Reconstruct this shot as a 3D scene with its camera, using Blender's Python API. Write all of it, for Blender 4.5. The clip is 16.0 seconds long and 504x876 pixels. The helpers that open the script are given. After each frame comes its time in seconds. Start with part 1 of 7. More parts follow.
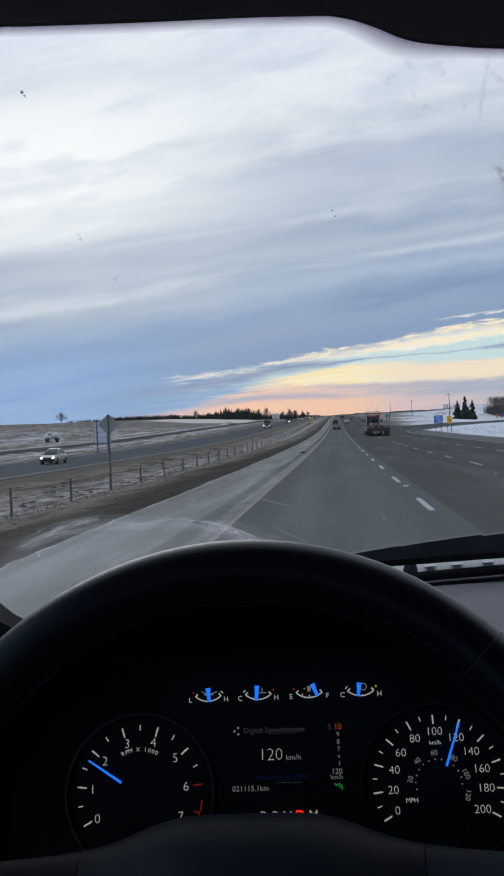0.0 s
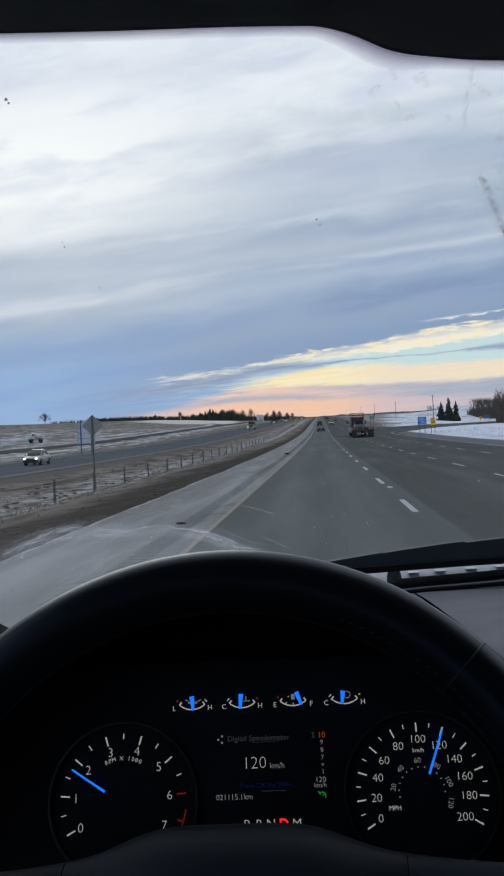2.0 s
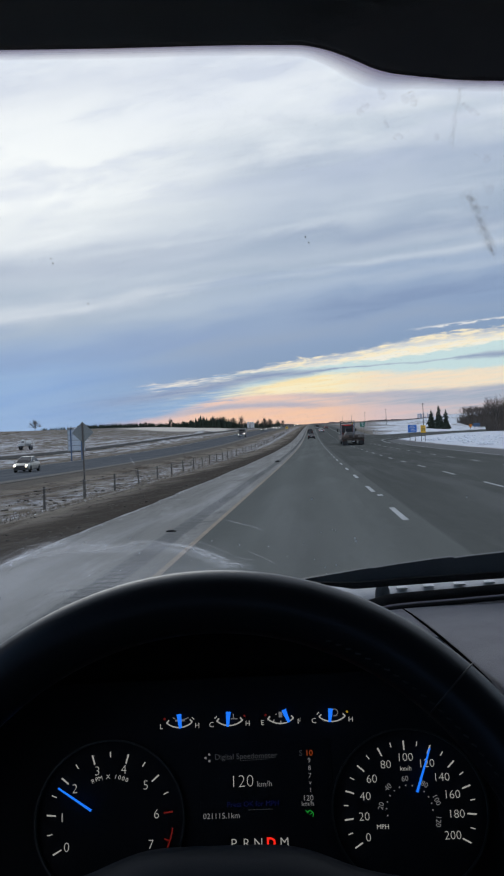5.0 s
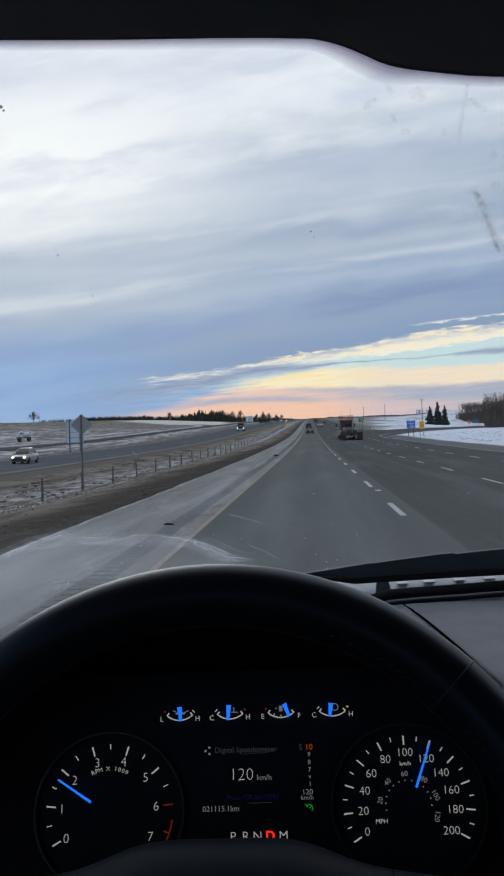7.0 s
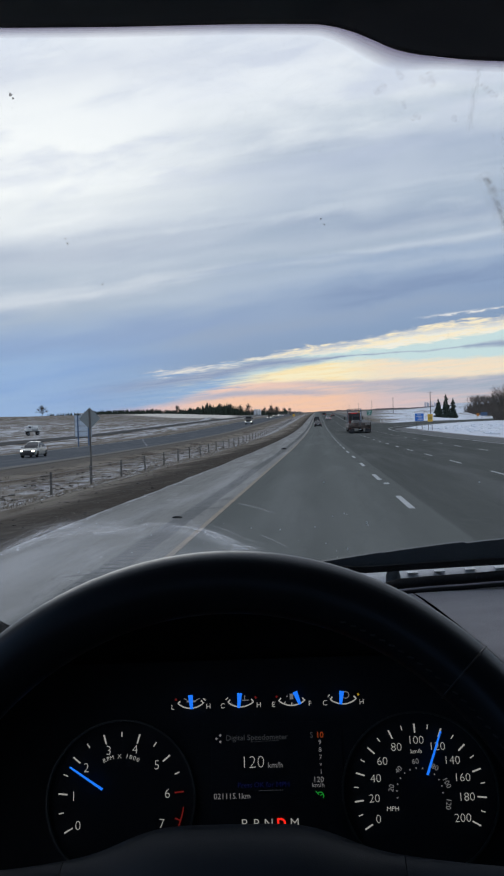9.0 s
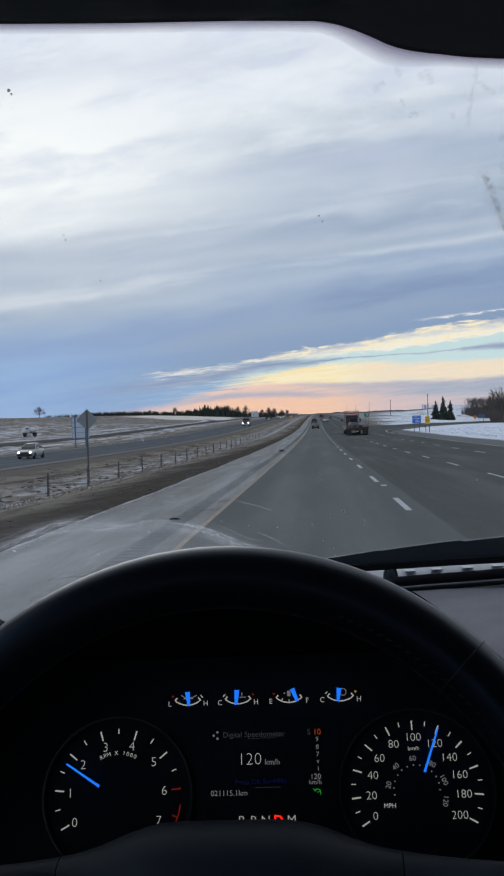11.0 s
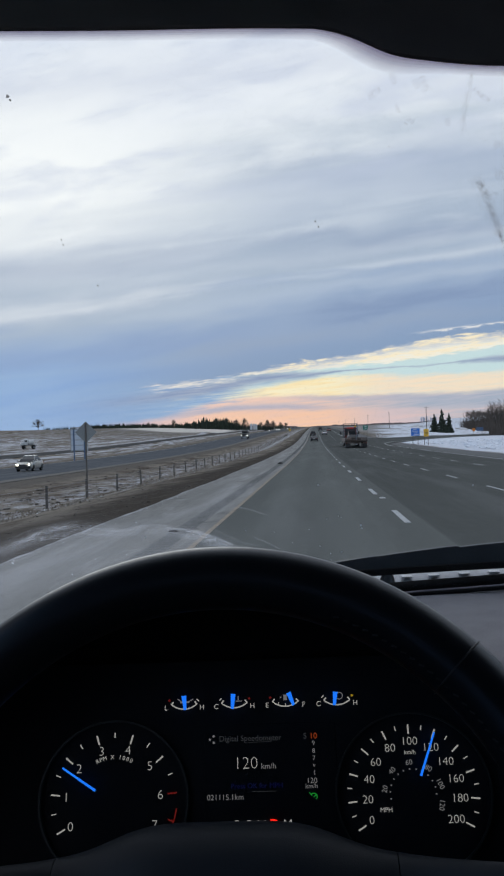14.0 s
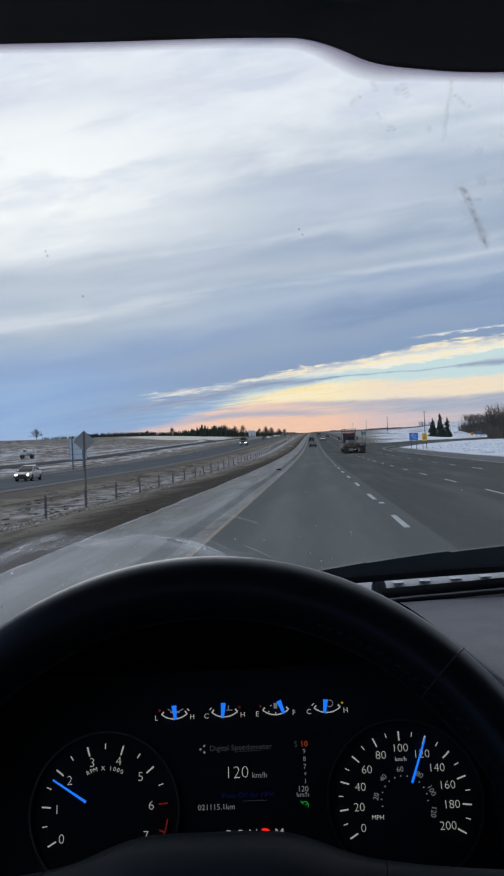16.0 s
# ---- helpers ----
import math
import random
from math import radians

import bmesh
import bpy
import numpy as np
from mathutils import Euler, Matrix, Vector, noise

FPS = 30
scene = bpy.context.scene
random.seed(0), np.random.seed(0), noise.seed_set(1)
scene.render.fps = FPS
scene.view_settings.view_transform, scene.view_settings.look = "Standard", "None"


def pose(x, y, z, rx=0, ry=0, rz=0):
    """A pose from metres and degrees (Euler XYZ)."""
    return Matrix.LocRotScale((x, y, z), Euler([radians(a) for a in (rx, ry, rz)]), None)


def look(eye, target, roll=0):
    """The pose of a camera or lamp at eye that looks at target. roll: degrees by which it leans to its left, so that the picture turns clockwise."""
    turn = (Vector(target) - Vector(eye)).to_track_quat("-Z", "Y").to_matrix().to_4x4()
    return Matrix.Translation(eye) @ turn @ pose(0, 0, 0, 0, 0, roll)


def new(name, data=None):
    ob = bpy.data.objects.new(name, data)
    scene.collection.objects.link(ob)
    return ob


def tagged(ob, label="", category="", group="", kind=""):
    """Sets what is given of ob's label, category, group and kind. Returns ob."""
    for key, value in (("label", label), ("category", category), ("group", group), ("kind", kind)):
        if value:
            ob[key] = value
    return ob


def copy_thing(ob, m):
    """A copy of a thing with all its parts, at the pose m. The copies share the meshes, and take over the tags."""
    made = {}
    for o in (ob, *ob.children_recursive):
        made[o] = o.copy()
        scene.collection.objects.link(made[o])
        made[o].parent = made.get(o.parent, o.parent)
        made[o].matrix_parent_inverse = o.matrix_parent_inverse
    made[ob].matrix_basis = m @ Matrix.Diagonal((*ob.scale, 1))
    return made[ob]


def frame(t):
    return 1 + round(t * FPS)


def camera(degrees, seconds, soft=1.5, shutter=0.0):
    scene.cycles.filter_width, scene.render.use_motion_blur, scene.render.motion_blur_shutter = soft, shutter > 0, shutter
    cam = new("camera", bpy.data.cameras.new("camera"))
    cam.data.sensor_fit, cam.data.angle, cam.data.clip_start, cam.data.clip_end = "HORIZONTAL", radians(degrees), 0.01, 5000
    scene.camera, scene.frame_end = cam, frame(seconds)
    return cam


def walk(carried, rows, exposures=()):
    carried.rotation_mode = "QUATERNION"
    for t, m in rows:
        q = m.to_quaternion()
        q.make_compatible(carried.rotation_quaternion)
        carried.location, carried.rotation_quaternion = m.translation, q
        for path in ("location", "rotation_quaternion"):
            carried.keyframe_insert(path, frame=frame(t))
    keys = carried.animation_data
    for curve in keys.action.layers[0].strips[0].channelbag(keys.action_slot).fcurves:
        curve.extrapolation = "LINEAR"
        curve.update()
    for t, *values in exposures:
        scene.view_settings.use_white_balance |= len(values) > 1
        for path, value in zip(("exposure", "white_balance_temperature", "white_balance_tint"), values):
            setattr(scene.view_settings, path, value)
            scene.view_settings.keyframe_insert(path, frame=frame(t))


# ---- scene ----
cam = camera(31.12, 16.0, soft=2.1)
EYE_ROWS = [
    (0.0, 0.0013, -0.0003, 1.5872, 5.397, -1.181, -2.594),
    (0.5, 0.0024, -0.0026, 1.5878, 4.952, -1.168, -2.594),
    (1.0, 0.0004, -0.0029, 1.5881, 4.685, -1.271, -2.428),
    (1.5, 0.0004, -0.0018, 1.5909, 4.533, -1.241, -2.482),
    (2.0, 0.0016, -0.0006, 1.5926, 4.404, -1.153, -2.475),
    (2.5, -0.0004, -0.0012, 1.5921, 4.315, -1.114, -2.264),
    (3.0, -0.0007, -0.0009, 1.5927, 4.131, -0.935, -2.284),
    (3.5, 0.0011, 0.0010, 1.5943, 3.924, -0.963, -2.266),
    (4.0, -0.0014, 0.0008, 1.5974, 3.835, -0.906, -2.172),
    (4.5, 0.0036, 0.0001, 1.5995, 3.787, -0.705, -2.327),
    (7.0, 0.0000, 0.0000, 1.6000, 3.706, -1.093, -1.700),
    (7.5, -0.0025, 0.0001, 1.5988, 3.834, -1.382, -1.307),
    (8.0, -0.0048, 0.0016, 1.5992, 3.942, -1.572, -1.432),
    (8.5, -0.0037, 0.0009, 1.5996, 4.128, -1.624, -1.817),
    (9.0, -0.0018, 0.0006, 1.5962, 4.229, -1.500, -1.838),
    (11.5, -0.0025, 0.0006, 1.5923, 3.981, -1.389, -1.654),
    (12.0, -0.0048, -0.0007, 1.5920, 4.025, -1.343, -1.386),
    (12.5, -0.0089, -0.0011, 1.5886, 3.763, -0.988, -1.386),
    (13.0, 0.0019, -0.0027, 1.5906, 3.678, -0.737, -1.758),
    (13.5, -0.0008, -0.0031, 1.5927, 3.707, -0.615, -1.720),
    (14.0, -0.0005, -0.0019, 1.5857, 3.958, -0.591, -1.681),
    (14.5, -0.0019, -0.0038, 1.5879, 4.147, -0.424, -1.688),
    (15.0, 0.0045, -0.0017, 1.5875, 3.998, -0.305, -2.065),
    (15.5, 0.0079, -0.0018, 1.5884, 3.777, -0.225, -2.381),
    (16.0, 0.0085, -0.0013, 1.5865, 3.852, -0.169, -2.462),
]


def eye_pose(x, y, z, yaw, pitch, roll):
    a, b = radians(yaw), radians(pitch)
    ahead = Vector((-math.sin(a) * math.cos(b), math.cos(a) * math.cos(b), math.sin(b)))
    return look((x, y, z), Vector((x, y, z)) + ahead, roll)


walk(cam, [(r[0], eye_pose(*r[1:])) for r in EYE_ROWS])


# ---- node helpers ----
def lin(r, g, b):
    """Linear colour from 8-bit display values."""
    f = lambda c: (c / 255 / 12.92) if c <= 10 else ((c / 255 + 0.055) / 1.055) ** 2.4
    return (f(r), f(g), f(b), 1)


def link_in(nt, sock, v):
    if isinstance(v, bpy.types.NodeSocket):
        nt.links.new(v, sock)
    elif v is not None:
        sock.default_value = v


def mth(nt, op, a, b=None, c=None, clamp=False):
    n = nt.nodes.new("ShaderNodeMath")
    n.operation, n.use_clamp = op, clamp
    for i, v in enumerate((a, b, c)):
        link_in(nt, n.inputs[i], v)
    return n.outputs[0]


def step(nt, v, lo, hi):
    """Smooth 0..1 as v goes from lo to hi."""
    n = nt.nodes.new("ShaderNodeMapRange")
    n.interpolation_type = "SMOOTHSTEP"
    link_in(nt, n.inputs[0], v)
    flip = lo > hi
    n.inputs[1].default_value, n.inputs[2].default_value = (hi, lo) if flip else (lo, hi)
    n.inputs[3].default_value, n.inputs[4].default_value = (1, 0) if flip else (0, 1)
    return n.outputs[0]


def bell(nt, v, mid, wide):
    d = mth(nt, "DIVIDE", mth(nt, "SUBTRACT", v, mid), wide)
    return mth(nt, "POWER", 2.718, mth(nt, "MULTIPLY", mth(nt, "MULTIPLY", d, d), -1))


def mixc(nt, fac, a, b):
    n = nt.nodes.new("ShaderNodeMix")
    n.data_type = "RGBA"
    link_in(nt, n.inputs[0], fac)
    link_in(nt, n.inputs[6], a)
    link_in(nt, n.inputs[7], b)
    return n.outputs[2]


def ramp(nt, fac, stops):
    n = nt.nodes.new("ShaderNodeValToRGB")
    e = n.color_ramp.elements
    while len(e) < len(stops):
        e.new(0.5)
    for el, (p, c) in zip(e, stops):
        el.position, el.color = p, c
    link_in(nt, n.inputs[0], fac)
    return n.outputs[0]


def grain(nt, vec, scale, detail=3.0, rough=0.55, twist=0.0):
    n = nt.nodes.new("ShaderNodeTexNoise")
    link_in(nt, n.inputs["Vector"], vec)
    n.inputs["Scale"].default_value, n.inputs["Detail"].default_value = scale, detail
    n.inputs["Roughness"].default_value, n.inputs["Distortion"].default_value = rough, twist
    return n.outputs[0]


def xyz(nt, a, b, c):
    n = nt.nodes.new("ShaderNodeCombineXYZ")
    for i, v in enumerate((a, b, c)):
        link_in(nt, n.inputs[i], v)
    return n.outputs[0]


def split(nt, v):
    n = nt.nodes.new("ShaderNodeSeparateXYZ")
    nt.links.new(v, n.inputs[0])
    return n.outputs[0], n.outputs[1], n.outputs[2]


# ---- sky: a cloud deck with a lit lower edge over a clear sunset strip ----
world = bpy.data.worlds.new("sky")
scene.world = world
world.use_nodes = True
nt = world.node_tree
nt.nodes.clear()
tc = nt.nodes.new("ShaderNodeTexCoord")
dx, dy, dz = split(nt, tc.outputs["Generated"])
fwd = mth(nt, "MAXIMUM", dy, 0.05)
U = mth(nt, "MULTIPLY", mth(nt, "DIVIDE", dx, fwd), 100)
V = mth(nt, "MULTIPLY", mth(nt, "DIVIDE", dz, fwd), 100)
edge = mth(nt, "ADD", mth(nt, "ADD", 7.3, mth(nt, "MULTIPLY", U, 0.142)), mth(nt, "MULTIPLY", mth(nt, "MULTIPLY", U, U), 0.0012))
Q = mth(nt, "SUBTRACT", V, edge)
P = mth(nt, "SUBTRACT", V, mth(nt, "MULTIPLY", U, 0.11))
broad = grain(nt, xyz(nt, mth(nt, "MULTIPLY", U, 0.022), mth(nt, "MULTIPLY", P, 0.17), 3.1), 1.0, 3, 0.5, 0.25)
fine = grain(nt, xyz(nt, mth(nt, "MULTIPLY", U, 0.05), mth(nt, "MULTIPLY", P, 0.52), 7.7), 1.0, 4, 0.52, 0.3)
puff = grain(nt, xyz(nt, mth(nt, "MULTIPLY", U, 0.10), mth(nt, "MULTIPLY", P, 0.30), 9.4), 1.0, 4, 0.52, 0.35)
lift = mth(nt, "ADD", mth(nt, "MULTIPLY", mth(nt, "SUBTRACT", broad, 0.5), 13), mth(nt, "ADD", mth(nt, "MULTIPLY", mth(nt, "SUBTRACT", fine, 0.5), 10), mth(nt, "MULTIPLY", mth(nt, "SUBTRACT", puff, 0.5), 6)))
lift = mth(nt, "MULTIPLY", lift, step(nt, Q, 1, 9))
deck = ramp(nt, mth(nt, "DIVIDE", mth(nt, "ADD", Q, lift), 40), [
    (0.0, lin(138, 160, 192)), (0.06, lin(145, 165, 197)), (0.15, lin(160, 177, 204)), (0.24, lin(171, 185, 205)),
    (0.33, lin(174, 187, 207)), (0.42, lin(185, 196, 214)), (0.52, lin(201, 210, 223)), (0.64, lin(225, 230, 239)), (0.80, lin(232, 236, 246)), (1.0, lin(222, 228, 242))])
mottle = grain(nt, xyz(nt, mth(nt, "MULTIPLY", U, 0.14), mth(nt, "MULTIPLY", P, 0.62), 2.2), 1.0, 5, 0.55, 0.3)
ripple = mth(nt, "MULTIPLY", mth(nt, "SUBTRACT", mottle, 0.5), mth(nt, "MULTIPLY", step(nt, Q, 2, 16), 0.42))
tufty = grain(nt, xyz(nt, mth(nt, "MULTIPLY", U, 0.26), mth(nt, "MULTIPLY", P, 0.55), 5.9), 1.0, 6, 0.6, 0.4)
ripple = mth(nt, "ADD", ripple, mth(nt, "MULTIPLY", mth(nt, "SUBTRACT", tufty, 0.5), mth(nt, "MULTIPLY", step(nt, Q, 12, 24), 0.55)))
deck = mixc(nt, mth(nt, "MAXIMUM", ripple, 0.0), deck, lin(244, 247, 252))
deck = mixc(nt, mth(nt, "MAXIMUM", mth(nt, "MULTIPLY", ripple, -1.2), 0.0), deck, lin(150, 166, 192))
blue = mth(nt, "MULTIPLY", step(nt, U, -6, -34), step(nt, Q, 9, 1))
deck = mixc(nt, mth(nt, "MULTIPLY", blue, 0.95), deck, mixc(nt, step(nt, fine, 0.3, 0.7), lin(136, 169, 217), lin(151, 181, 219)))
# soft bars that run along the deck: height at bearing 0, slope, half thickness, bearings of its two ends, colour, strength
for at0, slope, half, ua, ub, tone, much in (
        (39.8, 0.05, 2.3, -70, 90, lin(200, 207, 226), 0.60), (27.7, 0.068, 2.5, -8, 90, lin(163, 177, 203), 0.68),
        (28.7, 0.20, 1.6, -27, 2, lin(176, 188, 208), 0.75), (20.4, 0.055, 1.5, -70, 90, lin(158, 172, 197), 0.75),
        (22.0, 0.185, 1.2, -16, 90, lin(206, 214, 227), 0.60), (23.6, 0.06, 1.2, -70, -20, lin(232, 236, 243), 0.60),
        (21.9, 0.085, 0.45, -26, 6, lin(204, 212, 225), 0.45), (18.6, 0.09, 0.7, -26, 90, lin(196, 205, 220), 0.40),
        (17.1, 0.106, 0.75, -70, -8, lin(216, 221, 231), 0.75), (16.85, 0.10, 0.5, -6, 90, lin(210, 217, 229), 0.55),
        (14.75, 0.10, 0.9, -22, 90, lin(186, 198, 216), 0.55), (12.1, 0.105, 1.1, 0, 90, lin(128, 148, 184), 0.70),
        (10.0, 0.12, 0.9, -16, 90, lin(154, 169, 194), 0.60), (11.2, 0.09, 1.2, -70, -8, lin(136, 158, 198), 0.50)):
    height = mth(nt, "ADD", mth(nt, "SUBTRACT", V, mth(nt, "ADD", at0, mth(nt, "MULTIPLY", U, slope))), mth(nt, "MULTIPLY", mth(nt, "SUBTRACT", puff, 0.5), 3.2 * min(half, 1.6)))
    here = mth(nt, "MULTIPLY", bell(nt, height, 0.0, half), mth(nt, "MULTIPLY", step(nt, U, ua - 6, ua + 6), step(nt, U, ub + 6, ub - 6)))
    deck = mixc(nt, mth(nt, "MULTIPLY", here, mth(nt, "MULTIPLY", step(nt, fine, 0.22, 0.60), much)), deck, tone)
glow = mth(nt, "MULTIPLY", bell(nt, U, -31, 20), bell(nt, mth(nt, "ADD", Q, mth(nt, "MULTIPLY", mth(nt, "SUBTRACT", broad, 0.5), 14)), 25, 8.5))
deck = mixc(nt, mth(nt, "MULTIPLY", glow, 1.0, clamp=True), deck, lin(253, 254, 255))
banks = grain(nt, xyz(nt, mth(nt, "MULTIPLY", U, 0.055), mth(nt, "MULTIPLY", P, 0.19), 6.6), 1.0, 4, 0.52, 0.3)
deck = mixc(nt, mth(nt, "MULTIPLY", mth(nt, "MULTIPLY", step(nt, banks, 0.47, 0.68), step(nt, Q, 14, 24)), 0.55), deck, lin(200, 208, 228))
deck = mixc(nt, mth(nt, "MULTIPLY", mth(nt, "MULTIPLY", step(nt, banks, 0.46, 0.32), step(nt, Q, 6, 16)), 0.35), deck, lin(246, 248, 252))
def curve(pts):
    """Height of a cloud line over the bearing U, by a smooth curve through points."""
    n = nt.nodes.new("ShaderNodeFloatCurve")
    c = n.mapping.curves[0]
    for i, (a, b) in enumerate(pts):
        q = ((a + 40) / 70, b / 12)
        if i < 2:
            c.points[i].location = q
        else:
            c.points.new(*q)
    n.mapping.update()
    nt.links.new(mth(nt, "DIVIDE", mth(nt, "ADD", U, 40), 70), n.inputs["Value"])
    return mth(nt, "MULTIPLY", n.outputs[0], 12)


def over(pts, amp=0.0):
    """How far the view lies above a cloud line, with a ragged edge."""
    d = mth(nt, "SUBTRACT", V, curve(pts))
    return mth(nt, "ADD", d, mth(nt, "MULTIPLY", ragged, amp)) if amp else d


tilt = mth(nt, "SUBTRACT", V, mth(nt, "MULTIPLY", U, 0.075))
shred = grain(nt, xyz(nt, mth(nt, "MULTIPLY", U, 0.42), mth(nt, "MULTIPLY", tilt, 2.1), 1.3), 1.0, 6, 0.66, 0.15)
thread = grain(nt, xyz(nt, mth(nt, "MULTIPLY", U, 0.22), mth(nt, "MULTIPLY", tilt, 3.6), 5.3), 1.0, 5, 0.6, 0.3)
ragged = mth(nt, "SUBTRACT", shred, 0.5)
e_edge = over([(-34.8, 4.2), (-25.2, 4.5), (-18.8, 4.9), (-15.7, 4.95), (-12.5, 5.2), (-9.4, 5.65), (-6.3, 6.25), (-3.2, 6.85), (-0.1, 7.2), (3.0, 7.6), (6.0, 8.0), (9.1, 8.6), (12.1, 9.0), (15.2, 9.3), (18.2, 9.45), (21.3, 9.7), (27.1, 10.1)], 1.9)
e_band = over([(-34.8, 4.15), (-18.8, 4.8), (-9.4, 5.55), (-6.3, 5.9), (-3.2, 6.05), (-0.1, 6.25), (2.9, 6.5), (6.0, 6.7), (9.0, 6.85), (12.1, 7.15), (15.1, 7.55), (18.1, 7.9), (21.2, 8.35), (27.1, 8.85)], 1.5)
e_streak = over([(-34.8, 2.9), (-18.9, 3.7), (-9.4, 4.9), (-6.3, 5.45), (-3.2, 5.65), (-0.1, 5.75), (2.9, 6.05), (6.0, 6.15), (9.0, 6.3), (12.1, 6.35), (15.1, 6.55), (18.1, 6.75), (21.2, 6.95), (27.0, 7.35)], 0.7)
e_cream = over([(-34.8, 2.3), (-18.9, 2.75), (-9.5, 4.0), (-6.3, 4.4), (-3.2, 4.95), (-0.2, 5.3), (2.9, 5.55), (6.0, 5.6), (9.0, 5.4), (15.1, 5.4), (21.2, 5.5), (27.0, 5.55)], 1.2)
e_lav = over([(-34.8, 1.65), (-15.8, 2.2), (-9.5, 3.0), (-3.3, 3.25), (2.9, 3.15), (9.0, 3.1), (15.0, 3.1), (21.1, 3.4), (27.0, 3.45)], 0.7)
e_thin = over([(-22.1, 1.0), (-15.8, 1.6), (-10.8, 2.2), (-6.4, 2.3), (-3.3, 2.3), (-0.2, 2.15), (5.9, 2.05), (21.1, 2.1)], 0.5)
e_peach = over([(-34.9, 0.4), (-24.6, 0.8), (-19, 1.1), (-15.8, 1.35), (-12.6, 1.75), (-9.5, 1.95), (-6.4, 2.05), (-0.2, 1.9), (8.9, 1.7), (21.1, 1.7)], 0.9)
e_pink = over([(-28.5, 0.2), (-19, 1.05), (-15.8, 1.6), (-13.3, 2.1), (-9.5, 2.9), (-6.4, 3.15), (-3.3, 3.2), (2.9, 3.15)], 0.5)
leftsky = mixc(nt, step(nt, thread, 0.35, 0.66), lin(138, 171, 212), lin(151, 179, 213))
# the clear strip under the deck, from its greenish top to the peach skyline
clear = lin(202, 223, 226)
clear = mixc(nt, step(nt, U, -4, -12), clear, mixc(nt, step(nt, thread, 0.4, 0.6), lin(190, 206, 214), lin(206, 214, 212)))
cream = mixc(nt, step(nt, U, 1, 9), mixc(nt, step(nt, thread, 0.38, 0.6), lin(253, 230, 182), lin(252, 238, 204)), mixc(nt, step(nt, thread, 0.36, 0.62), lin(249, 226, 200), lin(238, 225, 207)))
clear = mixc(nt, mth(nt, "MULTIPLY", step(nt, e_cream, 0.3, -0.35), step(nt, U, -13, -4)), clear, cream)
under = mixc(nt, step(nt, U, -1, 13), mixc(nt, step(nt, thread, 0.38, 0.62), lin(238, 202, 186), lin(214, 194, 194)), mixc(nt, step(nt, thread, 0.36, 0.62), lin(184, 184, 199), lin(168, 177, 195)))
clear = mixc(nt, step(nt, e_lav, 0.5, -0.2), clear, under)
glowlow = mixc(nt, step(nt, U, 0, 9), mixc(nt, step(nt, U, -9, -20), lin(248, 201, 173), lin(226, 196, 196)), mixc(nt, step(nt, U, 8, 17), lin(212, 192, 196), lin(186, 186, 198)))
lowpeach = mth(nt, "MULTIPLY", step(nt, e_peach, 0.45, -0.25), step(nt, U, -27, -17))
pinkline = mth(nt, "MULTIPLY", mth(nt, "MULTIPLY", bell(nt, e_pink, 0.0, 0.36), step(nt, U, -19, -9)), mth(nt, "MULTIPLY", step(nt, U, 2, -4), step(nt, thread, 0.3, 0.5)))
fade = step(nt, mth(nt, "ADD", mth(nt, "ADD", U, mth(nt, "MULTIPLY", ragged, 9)), mth(nt, "MULTIPLY", mth(nt, "SUBTRACT", thread, 0.5), 22)), -6, -15.5)
clear = mixc(nt, fade, clear, leftsky)
glowlow = mixc(nt, mth(nt, "MULTIPLY", step(nt, thread, 0.44, 0.64), 0.45), glowlow, lin(232, 196, 190))
clear = mixc(nt, lowpeach, clear, glowlow)
clear = mixc(nt, mth(nt, "MULTIPLY", pinkline, 0.85), clear, lin(244, 205, 188))
thin = mth(nt, "MULTIPLY", mth(nt, "MULTIPLY", bell(nt, e_thin, 0.0, 0.3), step(nt, U, -20, -10)), step(nt, U, 5, -2))
clear = mixc(nt, mth(nt, "MULTIPLY", thin, 0.8), clear, lin(176, 176, 196))
hline = mth(nt, "MULTIPLY", bell(nt, e_lav, 0.0, 0.26), mth(nt, "MULTIPLY", step(nt, U, -7, 2), step(nt, U, 19, 9)))
clear = mixc(nt, mth(nt, "MULTIPLY", hline, 0.6), clear, lin(182, 180, 197))
# dark streak: thick where it leaves the deck, a thread in the middle, a wedge again at the far end
thick = mth(nt, "ADD", 0.10, mth(nt, "ADD", mth(nt, "MULTIPLY", step(nt, U, 5, -7), 0.58), mth(nt, "MULTIPLY", step(nt, U, 14, 22), 0.26)))
band_d = mth(nt, "DIVIDE", e_streak, thick)
dark = mth(nt, "POWER", 2.718, mth(nt, "MULTIPLY", mth(nt, "MULTIPLY", band_d, band_d), -1))
clear = mixc(nt, mth(nt, "MULTIPLY", dark, mth(nt, "SUBTRACT", 0.95, mth(nt, "MULTIPLY", bell(nt, U, 11, 5), 0.35))), clear, mixc(nt, step(nt, thread, 0.35, 0.65), lin(136, 152, 186), lin(158, 169, 194)))
